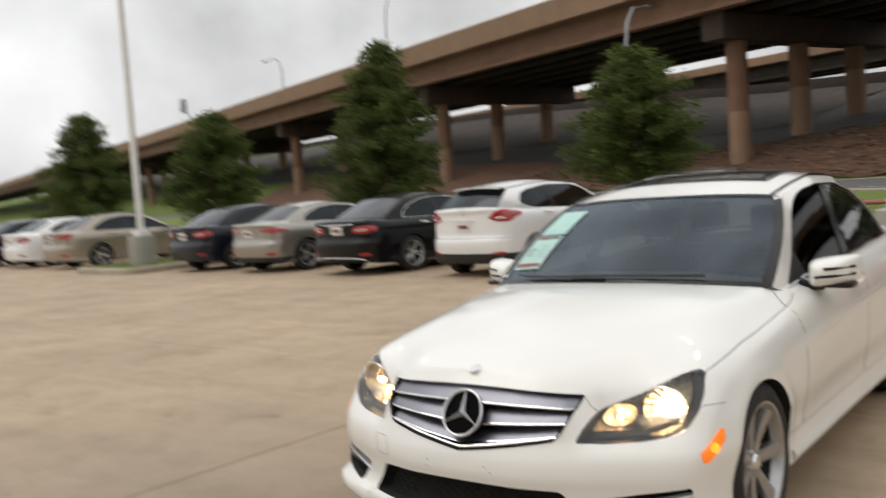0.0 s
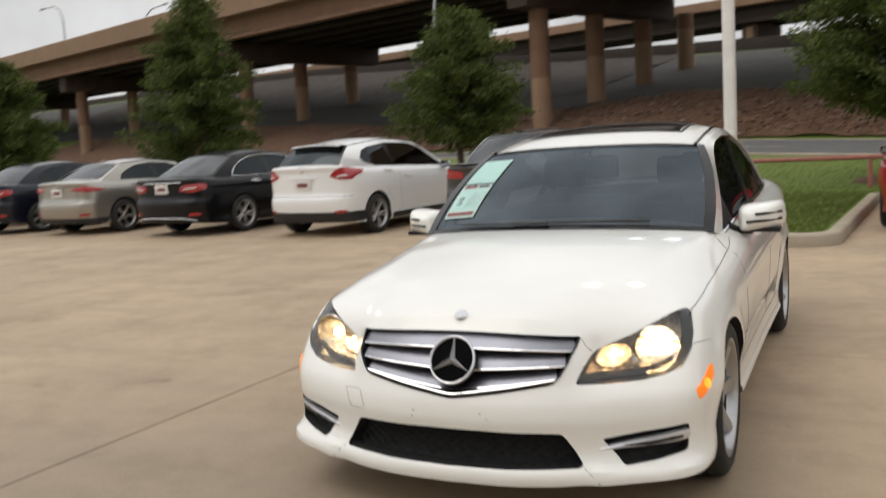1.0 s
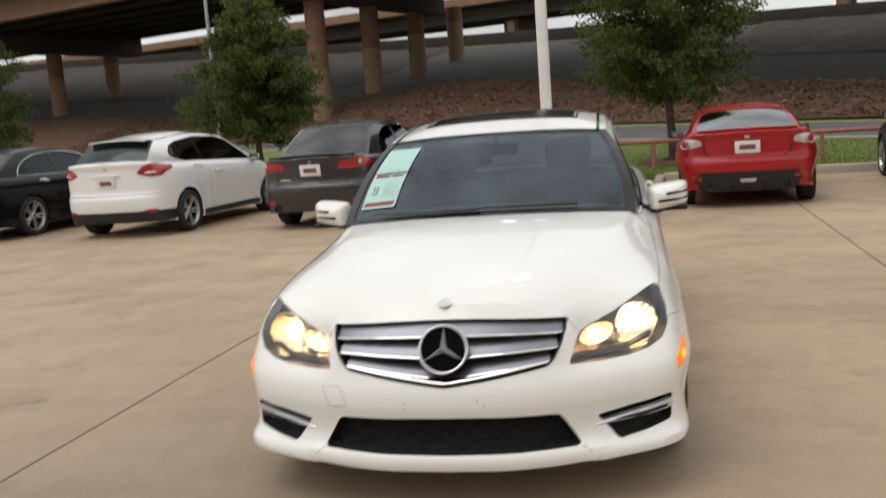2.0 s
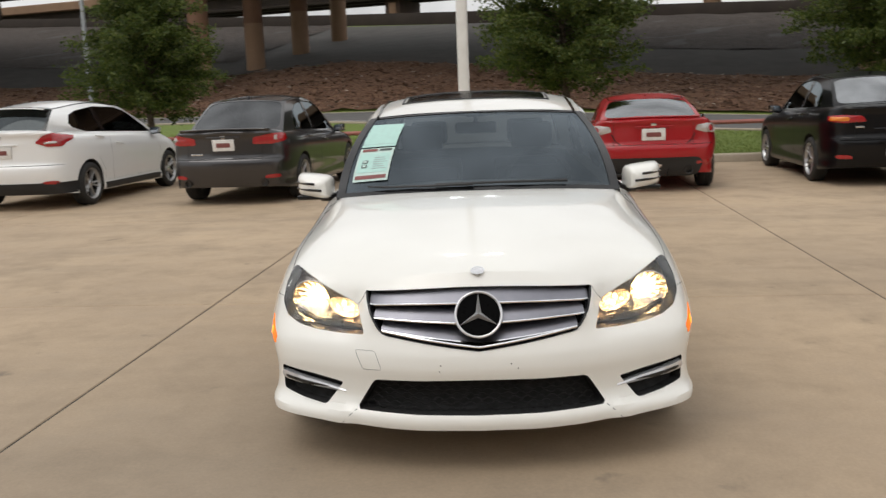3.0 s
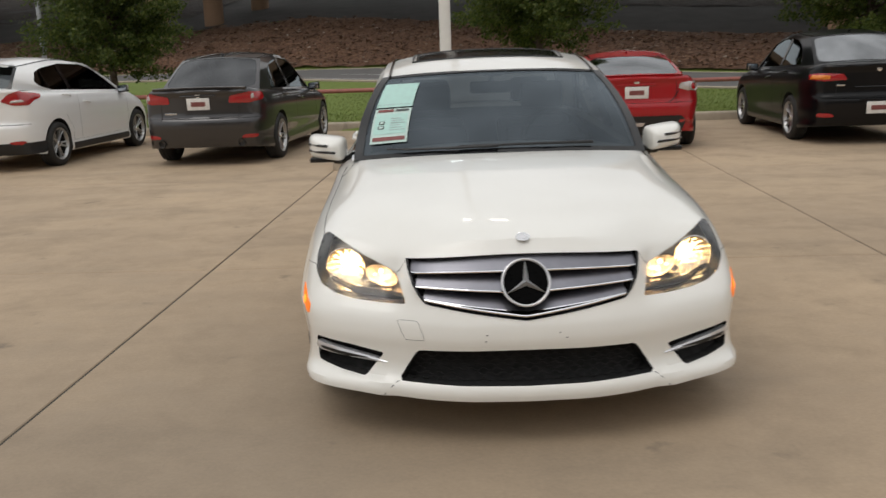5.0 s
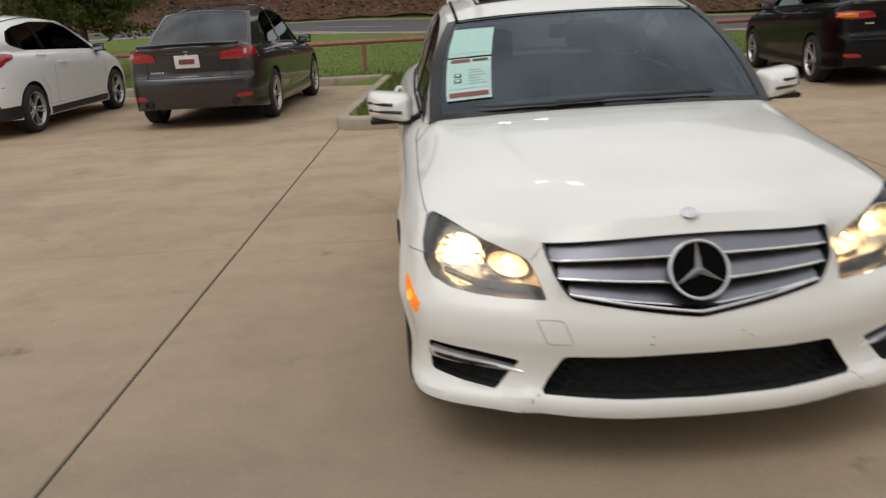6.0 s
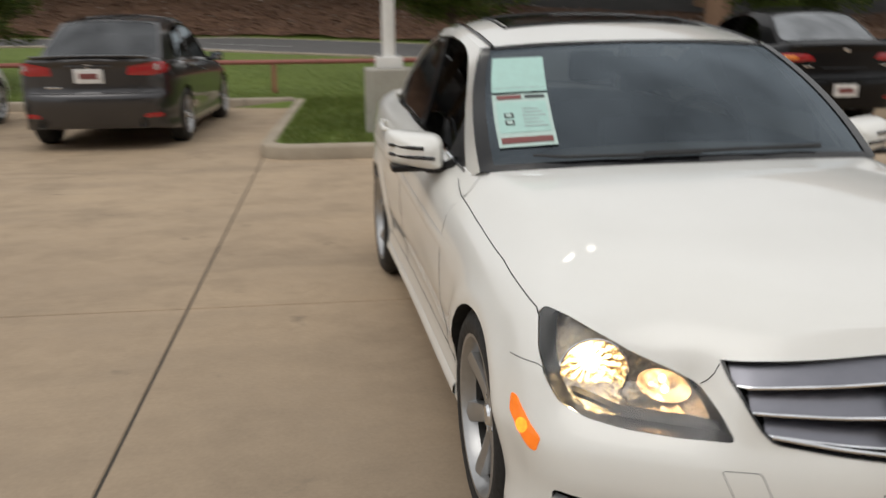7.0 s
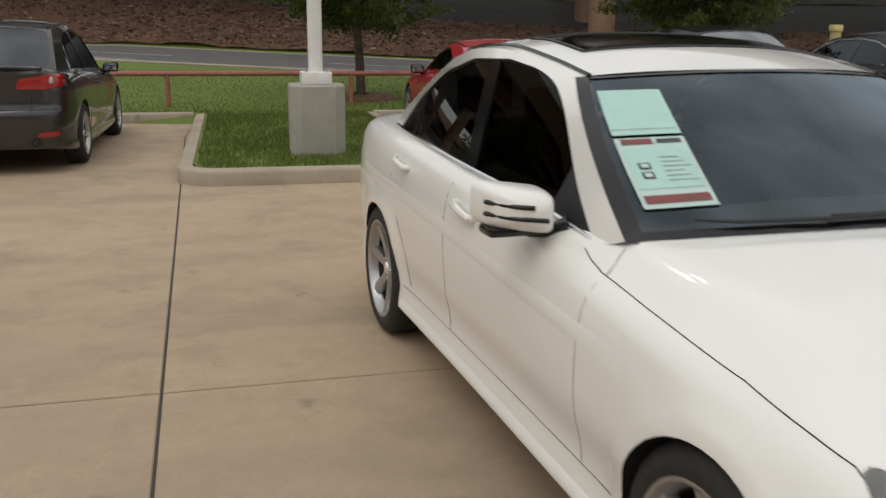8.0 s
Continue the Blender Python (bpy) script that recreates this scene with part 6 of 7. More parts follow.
def lamp_post(m):
    lp = thing("lamp_post", "white steel lamp post on a concrete block", "lamp post", m, "lamp posts")
    bm = bmesh.new()
    k = 0.29
    ch = 0.11
    ol = [(-k + ch, -k), (k - ch, -k), (k, -k + ch), (k, k - ch), (k - ch, k), (-k + ch, k), (-k, k - ch), (-k, -k + ch)]
    rows = [[(x * s, y * s, z) for x, y in ol] for s, z in ((1.0, -0.1), (1.0, 0.715), (0.96, 0.735))]
    vs = grid_faces(bm, rows, True)
    bm.faces.new(vs[-1])
    bmesh.ops.recalc_face_normals(bm, faces=bm.faces)
    part("concrete_base", bm, M_BLOCK, lp, "chamfered grey concrete block", angle=20)
    bm = bmesh.new()
    box(bm, (0, 0, 0.80), (0.32, 0.32, 0.13), 0.012)
    base = part("base_cover", bm, M_POLE, lp)
    for sx in (-1, 1):
        for sy in (-1, 1):
            bm = bmesh.new()
            tube(bm, [(sx * 0.11, sy * 0.11, 0.85), (sx * 0.11, sy * 0.11, 0.895)], 0.014, 6)
            part("anchor_bolt", bm, M_GALV, base)
    bm = bmesh.new()
    rows = [[(x * s, y * s, z) for x, y in rounded([(-1, -1), (1, -1), (1, 1), (-1, 1)], 20, 2)] for s, z in ((0.075, 0.86), (0.074, 3.0), (0.064, 9.8))]
    grid_faces(bm, rows, True)
    part("pole", bm, M_POLE, lp, "square white painted pole")
    for g in (-1, 1):
        bm = bmesh.new()
        tube(bm, [(0, 0, 9.7), (g * 0.35, 0, 9.75)], 0.03, 8)
        arm = part("arm", bm, M_POLE, lp)
        bm = bmesh.new()
        box(bm, (g * 0.62, 0, 9.75), (0.55, 0.40, 0.16), 0.03)
        part("lamp_head", bm, M_POLE, arm)
        bm = bmesh.new()
        box(bm, (g * 0.62, 0, 9.662), (0.46, 0.32, 0.012), 0.003)
        part("lamp_lens", bm, M_LOTLAMP, arm, "lit white lamp panel")
    return lp


lamp_post(pose(-0.186, 9.244, 0.14, 0, 0, TURN_ROW))
lamp_post(pose(-17.98, 10.80, 0.12, 0, 0, TURN_ROW))

# red pipe rail along the grass
rail = thing("pipe_rail", "low faded red pipe rail on posts along the grass", "rail", kind="")


def rail_y(x):
    return lot_back(x) + 1.15


pts = [(x, rail_y(x), land(*((U.dot(Vector((x, rail_y(x), 0)))), N.dot(Vector((x, rail_y(x), 0))))) + 0.55) for x in np.arange(-40, 22, 1.5)]
bm = bmesh.new()
tube(bm, pts, 0.042, 8)
part("top_pipe", bm, M_RAIL, rail)
for x in np.arange(-41.25, 22, 3.05):
    y = rail_y(x)
    z = land(U.dot(Vector((x, y, 0))), N.dot(Vector((x, y, 0))))
    bm = bmesh.new()
    tube(bm, [(x, y, z - 0.15), (x, y, z + 0.55)], 0.038, 8)
    part("post", bm, M_RAIL, rail)


def land_xy(x, y):
    return land(U.dot(Vector((x, y, 0))), N.dot(Vector((x, y, 0))))


# ---- overpass ----
def beam(bm, p0, p1, outline):
    """A bar from p0 to p1 along the road direction; outline in (q, z)."""
    rows = [[tuple(U * p + N * q + Vector((0, 0, z))) for q, z in outline] for p in (p0, p1)]
    vs = grid_faces(bm, rows, True)
    bm.faces.new(vs[0])
    bm.faces.new(vs[1])
    bmesh.ops.recalc_face_normals(bm, faces=bm.faces)


def bridge(label, q0, q1, ztop, girders, bents, ends=(-420, 160), columns=4, col_r=0.52, step=5.0, col_q=2.9, depth=1.75, wall=1.05, lip=0.32, outer=None):
    br = thing("overpass", label, "bridge", kind="structure")
    deck = ztop - wall
    bm = bmesh.new()
    beam(bm, *ends, [(q0, deck - 0.25), (q1, deck - 0.25), (q1, deck), (q0, deck)])
    part("deck", bm, M_BRIDGE, br)
    for a, b, s in ((q0 - 0.12, q0 + 0.3, 1), (q1 - 0.3, q1 + 0.12, -1)):
        bm = bmesh.new()
        beam(bm, *ends, [(a, deck - lip), (b, deck - lip), (b, ztop - 0.06), (b - 0.06, ztop), (a + 0.06, ztop), (a, ztop - 0.06)])
        part("parapet", bm, M_BRIDGE2, br, "pale brown concrete parapet")
    gz = deck - depth
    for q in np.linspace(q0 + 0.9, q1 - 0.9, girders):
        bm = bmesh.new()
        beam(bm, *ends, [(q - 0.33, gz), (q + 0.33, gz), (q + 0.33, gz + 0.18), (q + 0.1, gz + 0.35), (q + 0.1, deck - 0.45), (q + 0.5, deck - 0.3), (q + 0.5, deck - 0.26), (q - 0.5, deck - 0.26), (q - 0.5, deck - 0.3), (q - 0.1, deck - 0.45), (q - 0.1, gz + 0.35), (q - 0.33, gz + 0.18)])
        # inner girders take the colour darkened for under-deck shade
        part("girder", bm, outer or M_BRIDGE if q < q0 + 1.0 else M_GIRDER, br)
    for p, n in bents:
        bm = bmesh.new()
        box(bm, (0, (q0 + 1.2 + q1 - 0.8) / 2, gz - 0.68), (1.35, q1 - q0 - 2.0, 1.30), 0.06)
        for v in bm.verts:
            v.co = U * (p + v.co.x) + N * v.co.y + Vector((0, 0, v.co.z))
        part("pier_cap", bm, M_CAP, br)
        for k in range(n):
            q = q0 + col_q + k * step
            zb = land(p, q)
            c = U * p + N * q
            bm = bmesh.new()
            lathe(bm, [(col_r, zb - 0.5), (col_r, zb + 2.55)], 24, pose(c.x, c.y, 0, 0, -90, 0))
            foot = part("column_foot", bm, M_BRIDGE2, br, "paler foot of the column")
            bm = bmesh.new()
            lathe(bm, [(col_r - 0.005, zb + 2.5), (col_r - 0.005, gz - 0.68)], 24, pose(c.x, c.y, 0, 0, -90, 0))
            part("column", bm, M_BRIDGE, br, "round brown concrete column")
    return br


bridge("brown concrete highway overpass on round columns", 33.0, 49.3, 12.0, 7, [(-27.5 - 27.0 * k, 4 if k < 1 else 3) for k in range(8)] + [(3.6, 3), (31, 3)])
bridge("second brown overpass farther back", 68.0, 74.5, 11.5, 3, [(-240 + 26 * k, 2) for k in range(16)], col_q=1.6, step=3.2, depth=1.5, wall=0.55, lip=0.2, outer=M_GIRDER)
# low barrier along the crest
bm = bmesh.new()
for p0, p1 in ((-300, 120),):
    rows = [[tuple(U * p + N * q + Vector((0, 0, crest(p) + z))) for q, z in ((58.6, -0.2), (58.6, 0.45), (58.75, 0.88), (59.0, 0.88), (59.2, 0.45), (59.2, -0.2))] for p in np.linspace(p0, p1, 40)]
    grid_faces(bm, rows)
bmesh.ops.recalc_face_normals(bm, faces=bm.faces)
tagged(part("road_barrier", bm, M_GIRDER), "dark brown concrete barrier on the crest", "barrier", kind="structure")


def street_lamp(x, y, z, h, reach, towards):
    sl = thing("street_lamp", "grey curved-arm street lamp above the overpass", "street lamp", pose(x, y, z, 0, 0, towards), "street lamps")
    bm = bmesh.new()
    tube(bm, [(0, 0, 0), (0, 0, h * 0.75), (reach * 0.12, 0, h * 0.9), (reach * 0.4, 0, h * 0.985), (reach, 0, h)], [0.12, 0.09, 0.075, 0.06, 0.05], 8)
    part("pole", bm, M_GALV, sl)
    bm = bmesh.new()
    box(bm, (reach + 0.3, 0, h), (0.75, 0.3, 0.16), 0.05)
    part("lamp_head", bm, M_GALV, sl)


# ---- trees ----
def tree(x, y, height, spread, seed, shape=1.0, base=0.75):
    rng = random.Random(seed)
    z0 = land_xy(x, y) - 0.05
    tr = thing("tree", "young feathery green tree with a conical crown", "tree", pose(x, y, z0), "row of young trees")
    bm = bmesh.new()
    lean_x, lean_y = rng.uniform(-0.1, 0.1), rng.uniform(-0.1, 0.1)
    spine = lambda f: Vector((lean_x * f + 0.04 * math.sin(f * 7 + seed), lean_y * f + 0.04 * math.cos(f * 6), height * f))  # noqa: E731
    tube(bm, [spine(f) for f in np.linspace(0, 0.97, 12)], [0.085 * (1 - f) + 0.012 for f in np.linspace(0, 0.97, 12)], 8)
    verts, faces = [], []

    def leaf(p, size, out):
        d = Vector((rng.gauss(0, 1), rng.gauss(0, 1), rng.gauss(0, 0.7))) + out * 0.8
        d.normalize()
        s = d.orthogonal()
        s.rotate(Matrix.Rotation(rng.uniform(0, 6.28), 3, d))
        i = len(verts)
        a, b = d * size, s.normalized() * size * 0.37
        verts.extend([p, p + a * 0.5 + b, p + a, p + a * 0.5 - b])
        faces.append((i, i + 1, i + 2, i + 3))
    limbs = int(60 + height * 17)
    for k in range(limbs):
        f = base / height + (1 - base / height) * ((k + rng.random()) / limbs) ** 0.92
        f = min(f, 0.985)
        a = k * 2.399 + rng.uniform(-0.5, 0.5)
        g = (f - base / height) / (1 - base / height)
        prof = min(1.0, 0.62 + 1.9 * g) * (1 - g) ** (0.78 * shape) + 0.05
        ln = spread * prof * rng.uniform(0.62, 1.13)
        p0 = spine(f)
        out = Vector((math.cos(a), math.sin(a), rng.uniform(0.05, 0.5)))
        tip = p0 + out.normalized() * ln + Vector((0, 0, -0.10 * ln))
        mid = p0.lerp(tip, 0.5) + Vector((0, 0, 0.07 * ln))
        tube(bm, [p0, mid, tip], [0.022 * (1 - f) + 0.008, 0.010, 0.004], 5)
        clumps = max(4, int(ln * 11))
        for c in range(clumps):
            h = 0.22 + 0.80 * (c + rng.random()) / clumps
            q = p0.lerp(mid, h * 2) if h < 0.5 else mid.lerp(tip, h * 2 - 1)
            q = q + Vector((rng.gauss(0, 0.09), rng.gauss(0, 0.09), rng.gauss(-0.03, 0.07)))
            for _ in range(rng.randint(26, 40)):
                leaf(q + Vector((rng.gauss(0, 0.085), rng.gauss(0, 0.085), rng.gauss(0, 0.06))), rng.uniform(0.042, 0.088), Vector((out.x, out.y, -0.1)))
    part("trunk", bm, M_BARK, tr, "thin brown trunk and limbs")
    me = bpy.data.meshes.new("crown")
    me.from_pydata(verts, [], faces)
    me.materials.append(M_LEAF)
    part("crown", me, None, tr, "dense feathery green foliage")
    return tr


tree(-7.30, 16.9, 4.25, 1.90, 3, 0.7, 1.05)
tree(-14.6, 16.4, 5.5, 2.1, 5, 0.85)
tree(-22.9, 17.1, 4.45, 2.1, 8, 0.75)
tree(-32.0, 17.9, 5.4, 2.5, 11, 0.85)
tree(1.87, 16.3, 5.4, 2.05, 14, 0.55, 1.25)
tree(8.45, 15.7, 5.3, 2.25, 17, 0.55, 1.2)
# mulch ring at a tree's foot
for x, y in ((1.87, 16.3), (8.45, 15.7), (-7.30, 16.9)):
    bm = bmesh.new()
    rows = [[(x + r * math.cos(a), y + r * math.sin(a), land_xy(x + r * math.cos(a), y + r * math.sin(a)) + h) for a in np.linspace(0, 6.2832, 25)] for r, h in ((0.75, 0.0), (0.6, 0.05), (0.2, 0.08))]
    grid_faces(bm, rows)
    bmesh.ops.recalc_face_normals(bm, faces=bm.faces)
    tagged(part("mulch_ring", bm, M_MULCH), "brown mulch ring round a tree", "mulch", kind="structure")

# yellow marker post on the grass
mp = thing("marker_post", "pale yellow round marker post standing on the grass", "post", pose(11.9, 15.5, land_xy(11.9, 15.5) - 0.05))
bm = bmesh.new()
lathe(bm, [(0.11, -0.1), (0.11, 1.36), (0.14, 1.37), (0.14, 1.46), (0.12, 1.49), (0.0, 1.50)], 20, pose(0, 0, 0, 0, -90, 0))
part("post", bm, M_YELLOW, mp)

# street lamps behind the overpass
street_lamp(*(U * -93 + N * 40 + Vector((0, 0, 10.9))), 7.0, 4.6, 160.6)
street_lamp(*(U * -89 + N * 47 + Vector((0, 0, 10.9))), 6.1, 4.4, -19.4)
street_lamp(*(U * -81.2 + N * 47 + Vector((0, 0, 10.9))), 11.0, 2.0, -19.4)
fl = thing("flood_lamp", "dark flood lamp box on a slanting arm above the overpass", "flood lamp", kind="")
bm = bmesh.new()
tube(bm, [U * -120 + N * 40 + Vector((0, 0, 10.8)), U * -128.6 + N * 40 + Vector((0, 0, 15.6))], 0.16, 8)
part("arm", bm, M_GALV, fl)
bm = bmesh.new()
box(bm, (-129.4, 40, 16.4), (1.5, 0.6, 1.9), 0.08)
for v in bm.verts:
    v.co = U * v.co.x + N * v.co.y + Vector((0, 0, v.co.z))
part("lamp_box", bm, M_GALV, fl)
street_lamp(*(U * -31 + N * 31.8 + Vector((0, 0, 1.2))), 9.0, 1.6, 70)

# loose grass on the strip, bark chips on the bank
me = blade_mesh(60000, lambda: (lambda x: (x, lot_back(x) + 0.2 + 6.5 * random.random() ** 1.5))(random.uniform(-12, 16)), lambda x, y: land_xy(x, y), 0.034, 0.016)
tagged(part("grass", me, None), "short green grass along the lot", "grass", kind="stuff")
verts, faces = [], []
for _ in range(22000):
    p, q = random.uniform(-45, 22), 32.9 + 6.2 * random.random()
    c = U * p + N * q
    c.z = land(p, q) + 0.10 + 0.16 * noise.noise(Vector((c.x * 0.9, c.y * 0.9, 1))) + 0.015
    s = random.choice((0.03, 0.045, 0.06, 0.09))
    tri = [c + Vector((random.gauss(0, s), random.gauss(0, s), random.uniform(0, s))) for _ in range(3)] + [c + Vector((0, 0, s * 0.8))]
    i = len(verts)
    verts += [tuple(v) for v in tri]
    faces += [(i, i + 1, i + 3), (i + 1, i + 2, i + 3), (i + 2, i, i + 3)]
me = bpy.data.meshes.new("bark_chips")
me.from_pydata(verts, [], faces)
me.materials.append(M_CHIP)
tagged(part("bark_chips", me, None), "loose brown bark chips and pale stones", "mulch", kind="stuff")

# ---- the cars ----
white_saloon()


def parked(ax, ay, ra, heading):
    """The pose of a car whose rear axle stands at ax, ay, its nose heading that many degrees right of +y."""
    a = radians(heading)
    return pose(ax + ra * math.sin(a), ay + ra * math.cos(a), 0, 0, 0, 180 - heading)


def sport_tail(car, sk, cb, h):
    """A lip along the boot lid's edge."""
    bm = bmesh.new()
    y0 = sk.tail(0, 0.99).y
    rows = [[sk.top(x, y0 - 0.10 - 0.10 * (abs(x) / h) ** 2, 0.0), sk.top(x, y0 - 0.03 - 0.10 * (abs(x) / h) ** 2, 0.030), sk.top(x, y0 - 0.01 - 0.10 * (abs(x) / h) ** 2, 0.026), sk.top(x, y0 - 0.03 - 0.10 * (abs(x) / h) ** 2, -0.01)] for x in np.linspace(-h * 0.72, h * 0.72, 21)]
    grid_faces(bm, rows, True)
    bmesh.ops.recalc_face_normals(bm, faces=bm.faces)
    part("boot_lip", bm, M_GREY, car)
    for x0, n in ((-0.52, 3), (0.33, 5)):
        for k in range(n):
            bm = bmesh.new()
            box(bm, (0, 0, 0), (0.026, 0.006, 0.022), 0.002)
            z = 0.93 if n == 3 else 0.72
            part("badge_bar", bm, M_CHROME, car, m=Matrix.Translation(sk.tail(x0 + k * 0.036, z, 0.006)))


def limousine_tail(car, sk, cb, h):
    """Chrome strips on the bumper and the boot lid."""
    for z0, lift, w in ((0.29, 0.05, 0.78), (0.955, 0.0, 0.50)):
        bm = bmesh.new()
        tube(bm, [sk.tail(x, z0 + lift * (1 - (x / (h * w)) ** 4), 0.008) for x in np.linspace(-h * w, h * w, 31)], 0.011, 6)
        part("chrome_strip", bm, M_CHROME, car, "bright chrome strip")


def coupe_tail(car, sk, cb, h):
    """Black diffuser with two pipes, a fog lamp, lamp rings and a raised boot edge."""
    bm = bmesh.new()
    line = soft([(-0.60, 0.475), (0.60, 0.475), (0.665, 0.40), (0.60, 0.245), (0.50, 0.215), (-0.50, 0.215), (-0.60, 0.245), (-0.665, 0.40)], 0.03, 90)
    patch(bm, line, lambda x, z, w: sk.tail(x, z, 0.012 + w), 6, 0.04, bulge=-0.01)
    dif = part("diffuser", bm, M_PLASTIC, car, "matt black lower diffuser")
    for x in (-0.20, 0.0, 0.20):
        bm = bmesh.new()
        grid_faces(bm, [[sk.tail(x + d, z, w) for d, w in ((-0.012, 0.0), (-0.008, 0.035), (0.008, 0.035), (0.012, 0.0))] for z in (0.225, 0.27, 0.31)])
        part("fin", bm, M_PLASTIC, dif)
    bm = bmesh.new()
    patch(bm, soft([(-0.11, 0.385), (0.11, 0.385), (0.08, 0.335), (-0.08, 0.335)], 0.01, 40), lambda x, z, w: sk.tail(x, z, 0.02 + w), 3, 0.02, bulge=0.003)
    part("fog_lamp", bm, M_CLEARLENS, dif, "pale central fog lamp")
    for g in (-1, 1):
        c = sk.tail(g * 0.47, 0.30, 0.01)
        bm = bmesh.new()
        lathe(bm, [(0.045, -0.10), (0.045, 0.02), (0.056, 0.024), (0.056, -0.10)], 24, Matrix.Translation(c) @ pose(0, 0, 0, 0, 0, 90))
        part("exhaust", bm, M_DISC, dif, "round exhaust pipe")
        bm = bmesh.new()
        tube(bm, [sk.wrap(g * (0.845 + 0.088 * math.cos(a)), 0.856 + 0.058 * math.sin(a), 0.030) for a in np.linspace(0, 2 * math.pi, 25)], 0.008, 6, False)
        part("lamp_ring", bm, M_CLEARLENS, car)
        # recessed boot panel's slanting edges
        seam(car, [sk.tail(g * x, z, 0.002) for x, z in ((0.565, 0.80), (0.50, 0.70), (0.44, 0.655))], 0.006)
    bm = bmesh.new()
    y0 = sk.tail(0, 0.97).y
    rows = [[sk.top(x, y0 - d - 0.10 * (abs(x) / h) ** 2, w) for d, w in ((0.16, 0.0), (0.05, 0.022), (0.025, 0.020), (0.045, -0.012))] for x in np.linspace(-h * 0.70, h * 0.70, 21)]
    grid_faces(bm, rows, True)
    bmesh.ops.recalc_face_normals(bm, faces=bm.faces)
    part("boot_lip", bm, M_RED, car)


def boot_blade(car, sk, cb, h):
    """A thin chrome strip and badge bars on the boot lid."""
    bm = bmesh.new()
    tube(bm, [sk.tail(x, 0.775, 0.008) for x in np.linspace(-0.30, 0.30, 13)], 0.010, 6)
    part("boot_strip", bm, M_TRIM, car, "gloss black strip over the plate recess")
    for x0, n in ((-0.62, 4), (0.42, 3)):
        bm = bmesh.new()
        box(bm, (0, 0, 0), (0.036 * n, 0.006, 0.020), 0.002)
        part("badge_bar", bm, M_CHROME, car, m=Matrix.Translation(sk.tail(x0 + 0.018 * n, 0.80, 0.006)))
    bm = bmesh.new()
    tube(bm, [sk.tail(x, 0.635, 0.006) for x in np.linspace(-h * 0.80, h * 0.80, 25)], 0.012, 6)
    part("bumper_ledge", bm, M_BLACK, car)


def hatch_sills(car, sk, cb, h):
    """Black sills along the sides."""
    for g in (-1, 1):
        put = sk.flank(g)
        bm = bmesh.new()
        grid_faces(bm, [[put(y, z, 0.008) for z in (0.20, 0.25, 0.295)] for y in np.linspace(1.25, 3.12, 20)])
        bmesh.ops.recalc_face_normals(bm, faces=bm.faces)
        part("sill", bm, M_PLASTIC, car, "matt black sill")


TAIL_IS = [([(0.42, 0.850), (0.44, 0.945), (0.72, 0.995), (0.99, 0.990), (1.00, 0.915), (0.93, 0.880), (0.70, 0.845)], M_REDLENS), ([(0.74, 0.90), (0.75, 0.965), (0.80, 0.97), (0.80, 0.905)], M_CLEARLENS)]
parked_car("grey_saloon_car", "dark grey metallic saloon with red tail lamps", parked(-3.47, 10.12, 3.63, 5.6), M_GREY, 4.58, 1.80, 1.52, 0.90, 3.63, 0.325,
           (1.32, 2.05), (3.42, 4.02), (0.90, 1.0), 1.035, TAIL_IS, 0.845, exhausts=((-0.56, 0.315, 0.050), (0.56, 0.315, 0.050)), spokes=5, twin=True, extras=sport_tail)
TAIL_FO = [([(0.52, 0.965), (0.63, 1.065), (0.80, 1.105), (0.95, 1.09), (1.22, 1.05), (1.17, 1.0), (1.02, 0.965), (0.92, 0.905), (0.68, 0.910)], M_REDLENS), ([(0.64, 0.945), (0.66, 0.975), (0.84, 0.985), (0.86, 0.955)], M_CLEARLENS)]
parked_car("white_hatchback_car", "white five-door hatchback with red tail lamps", parked(-6.68, 10.08, 3.51, 6.0), M_WHITE2, 4.36, 1.82, 1.55, 0.86, 3.51, 0.318,
           (1.08, 1.95), (3.80, 4.16), (0.96, 1.10), 1.13, TAIL_FO, 0.84, style="hatch", low_black=0.40, spokes=5, twin=True, extras=hatch_sills)
TAIL_E = [([(0.42, 0.80), (0.44, 0.895), (0.75, 0.93), (0.98, 0.92), (0.97, 0.83), (0.72, 0.775)], M_REDLENS), ([(0.50, 0.825), (0.51, 0.85), (0.80, 0.87), (0.80, 0.845)], M_CLEARLENS)]
parked_car("black_saloon_car", "glossy black saloon with chrome window trim", parked(-9.72, 10.55, 3.74, 6.0), M_BLACK, 4.88, 1.86, 1.47, 0.86, 3.74, 0.335,
           (1.42, 2.20), (3.62, 4.30), (0.94, 1.0), 1.02, TAIL_E, 0.845, chrome=True, spokes=5, twin=True, extras=limousine_tail)
TAIL_I2 = [([(0.38, 0.87), (0.55, 0.93), (0.80, 0.95), (1.2, 0.87), (1.0, 0.845), (0.75, 0.83)], M_REDLENS)]
parked_car("silver_saloon_car", "champagne silver saloon with sharp red tail lamps", parked(-12.75, 10.75, 3.75, 6.0), M_SILVER, 4.66, 1.81, 1.43, 0.95, 3.75, 0.325,
           (1.40, 2.15), (3.50, 4.12), (0.92, 1.02), 1.03, TAIL_I2, 0.83, low_black=0.33, spokes=5)
parked_car("navy_saloon_car", "dark navy saloon with red tail lamps", parked(-15.25, 10.95, 3.70, 6.0), M_NAVY, 4.62, 1.80, 1.46, 0.92, 3.70, 0.325,
           (1.35, 2.10), (3.50, 4.10), (0.93, 1.02), 1.03, TAIL_E, 0.82, spokes=6)
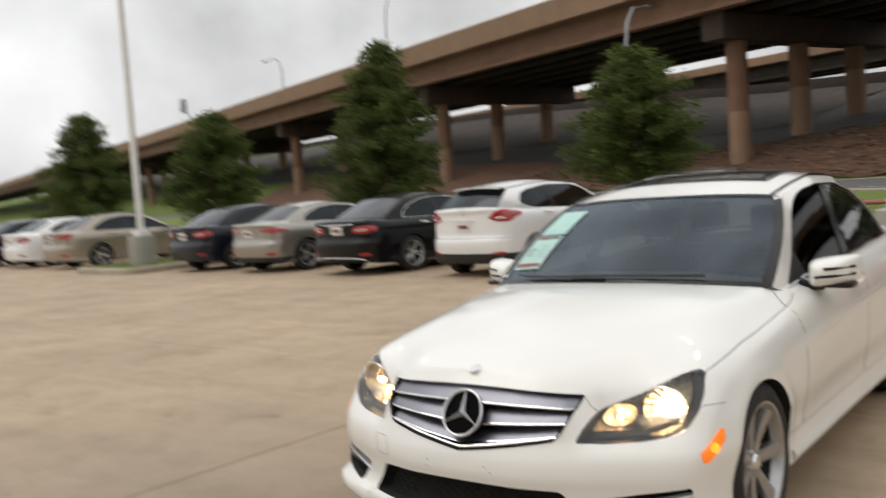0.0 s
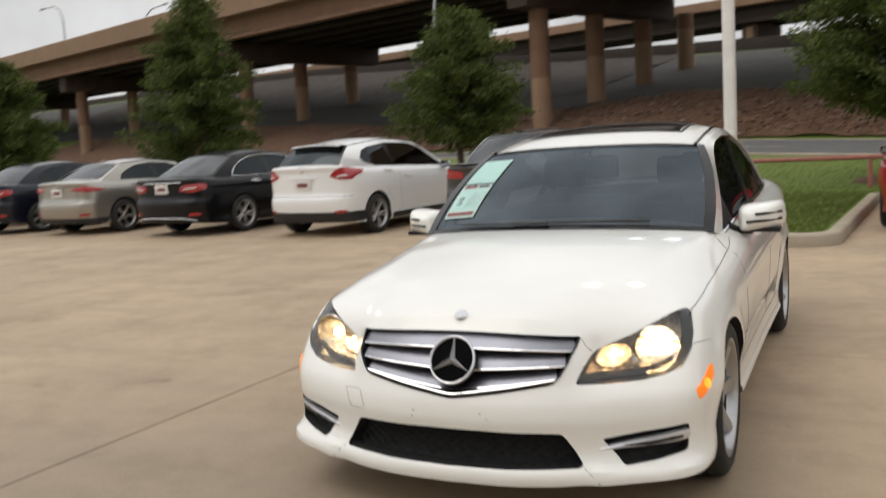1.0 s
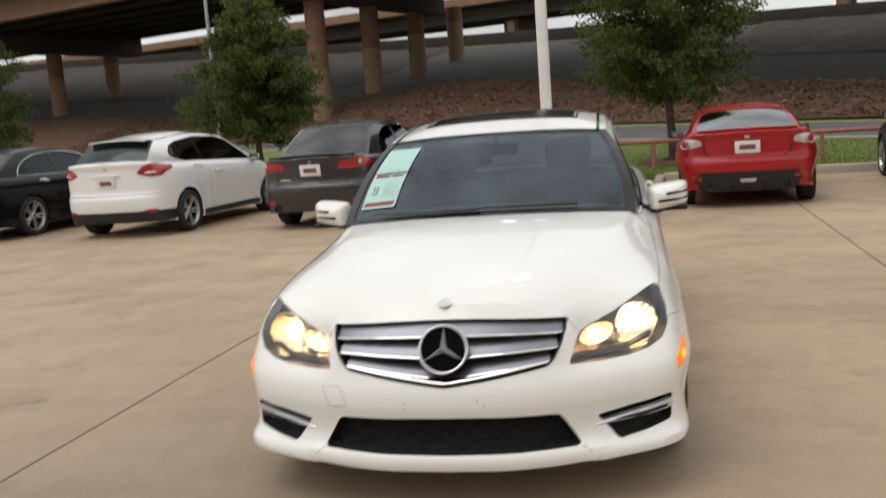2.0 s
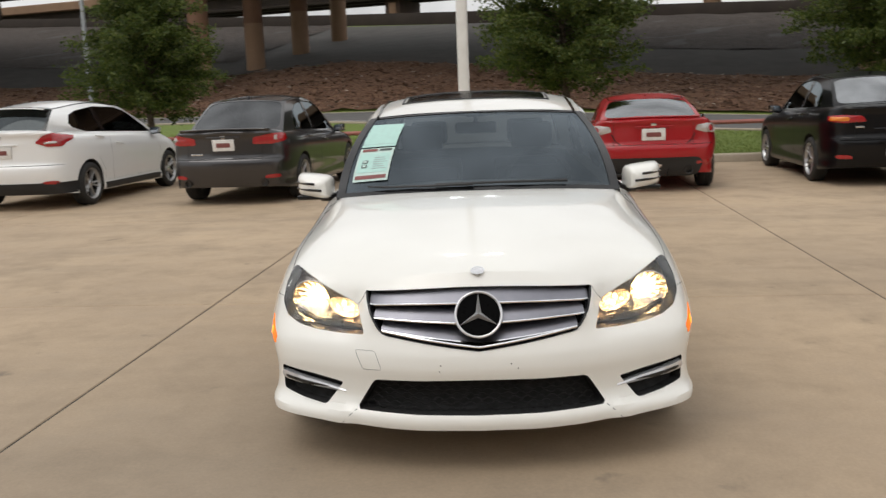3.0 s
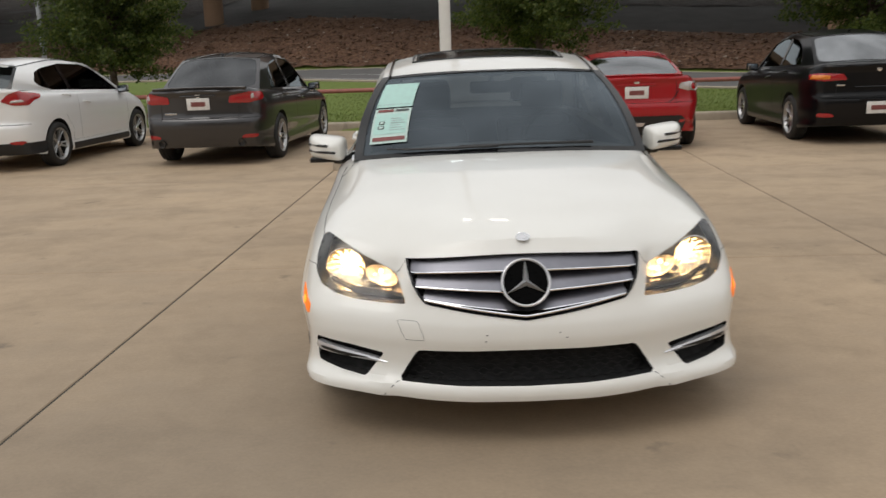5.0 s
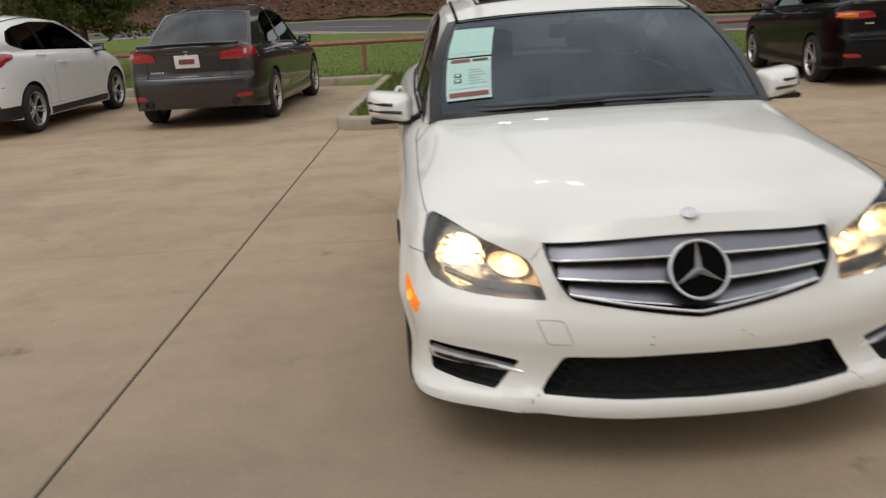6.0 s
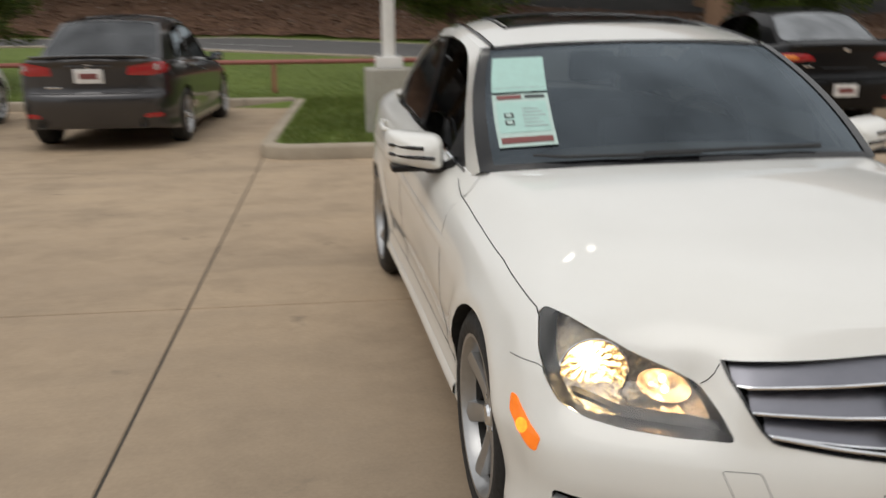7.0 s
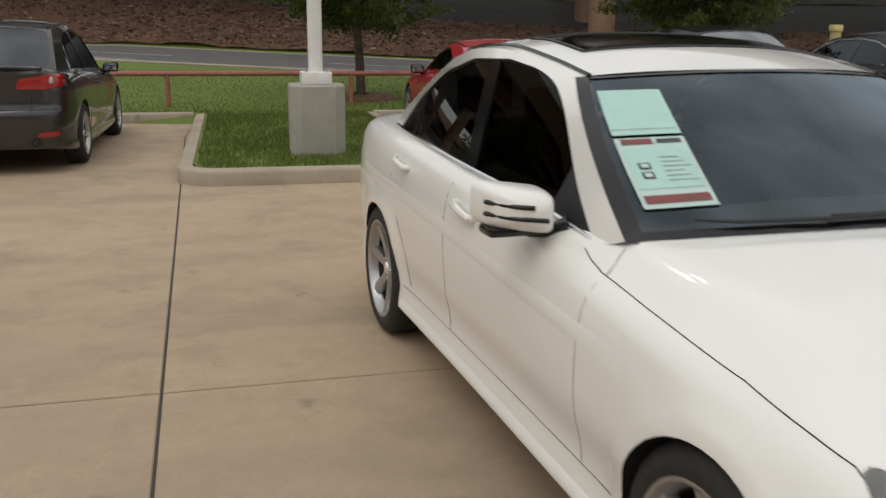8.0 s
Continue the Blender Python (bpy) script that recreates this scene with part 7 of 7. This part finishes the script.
parked_car("champagne_saloon_car", "champagne metallic saloon beside the island", parked(-21.9, 11.6, 3.80, 6.0), M_BEIGE, 4.87, 1.85, 1.48, 0.95, 3.80, 0.33,
           (1.45, 2.25), (3.65, 4.35), (0.94, 1.02), 1.04, TAIL_IS, 0.86, spokes=5)
parked_car("pale_saloon_car", "off-white saloon in the parking row", parked(-24.9, 11.9, 3.75, 6.0), M_WHITE2, 4.75, 1.82, 1.46, 0.92, 3.75, 0.325,
           (1.40, 2.15), (3.55, 4.20), (0.93, 1.02), 1.03, TAIL_E, 0.83, spokes=6)
parked_car("dark_saloon_car", "dark saloon at the far end of the row", parked(-27.9, 12.2, 3.75, 6.0), M_NAVY, 4.75, 1.82, 1.46, 0.92, 3.75, 0.325,
           (1.40, 2.15), (3.55, 4.20), (0.93, 1.02), 1.03, TAIL_E, 0.83, spokes=6)
TAIL_FR = [([(0.57, 0.835), (0.60, 0.905), (0.80, 0.925), (0.98, 0.90), (0.95, 0.83), (0.84, 0.795), (0.72, 0.80)], M_CLEARLENS), ([(0.76, 0.825), (0.77, 0.885), (0.85, 0.905), (0.92, 0.885), (0.92, 0.83), (0.85, 0.808)], M_REDLENS)]
parked_car("red_coupe_car", "bright red two-door coupe with a black lower bumper", parked(2.44, 9.98, 3.42, 5.0), M_RED, 4.24, 1.775, 1.335, 0.85, 3.42, 0.315,
           (1.42, 2.08), (2.95, 3.70), (0.87, 0.975), 1.0, TAIL_FR, 0.79, style="coupe", spokes=5, twin=True, extras=coupe_tail, haunch=0.045, rear_glass=M_SKYGL)
TAIL_MI = [([(0.40, 0.87), (0.46, 0.95), (0.75, 0.965), (0.98, 0.945), (0.97, 0.88), (0.70, 0.855)], M_REDLENS), ([(0.62, 0.880), (0.62, 0.935), (0.90, 0.94), (0.93, 0.885)], M_AMBER)]
parked_car("black_saloon_car", "black saloon with orange and red tail lamps", parked(5.62, 9.98, 3.57, 4.0), M_BLACK, 4.57, 1.76, 1.54, 0.93, 3.57, 0.32,
           (1.35, 2.10), (3.42, 4.05), (0.95, 1.06), 1.08, TAIL_MI, 0.50, spokes=5, twin=True, rear_glass=M_SKYGL, extras=boot_blade)
parked_car("black_saloon_car", "black saloon with chrome window trim and red tail lamps", parked(8.75, 9.75, 3.70, 4.5), M_BLACK, 4.80, 1.82, 1.47, 0.92, 3.70, 0.33,
           (1.40, 2.15), (3.55, 4.25), (0.94, 1.02), 1.03, TAIL_E, 0.83, chrome=True, spokes=5)



# ---- slabs of the lot, last ----
for i in range(-10, 7):
    for j in range(-7, 3):
        slab(i, j)
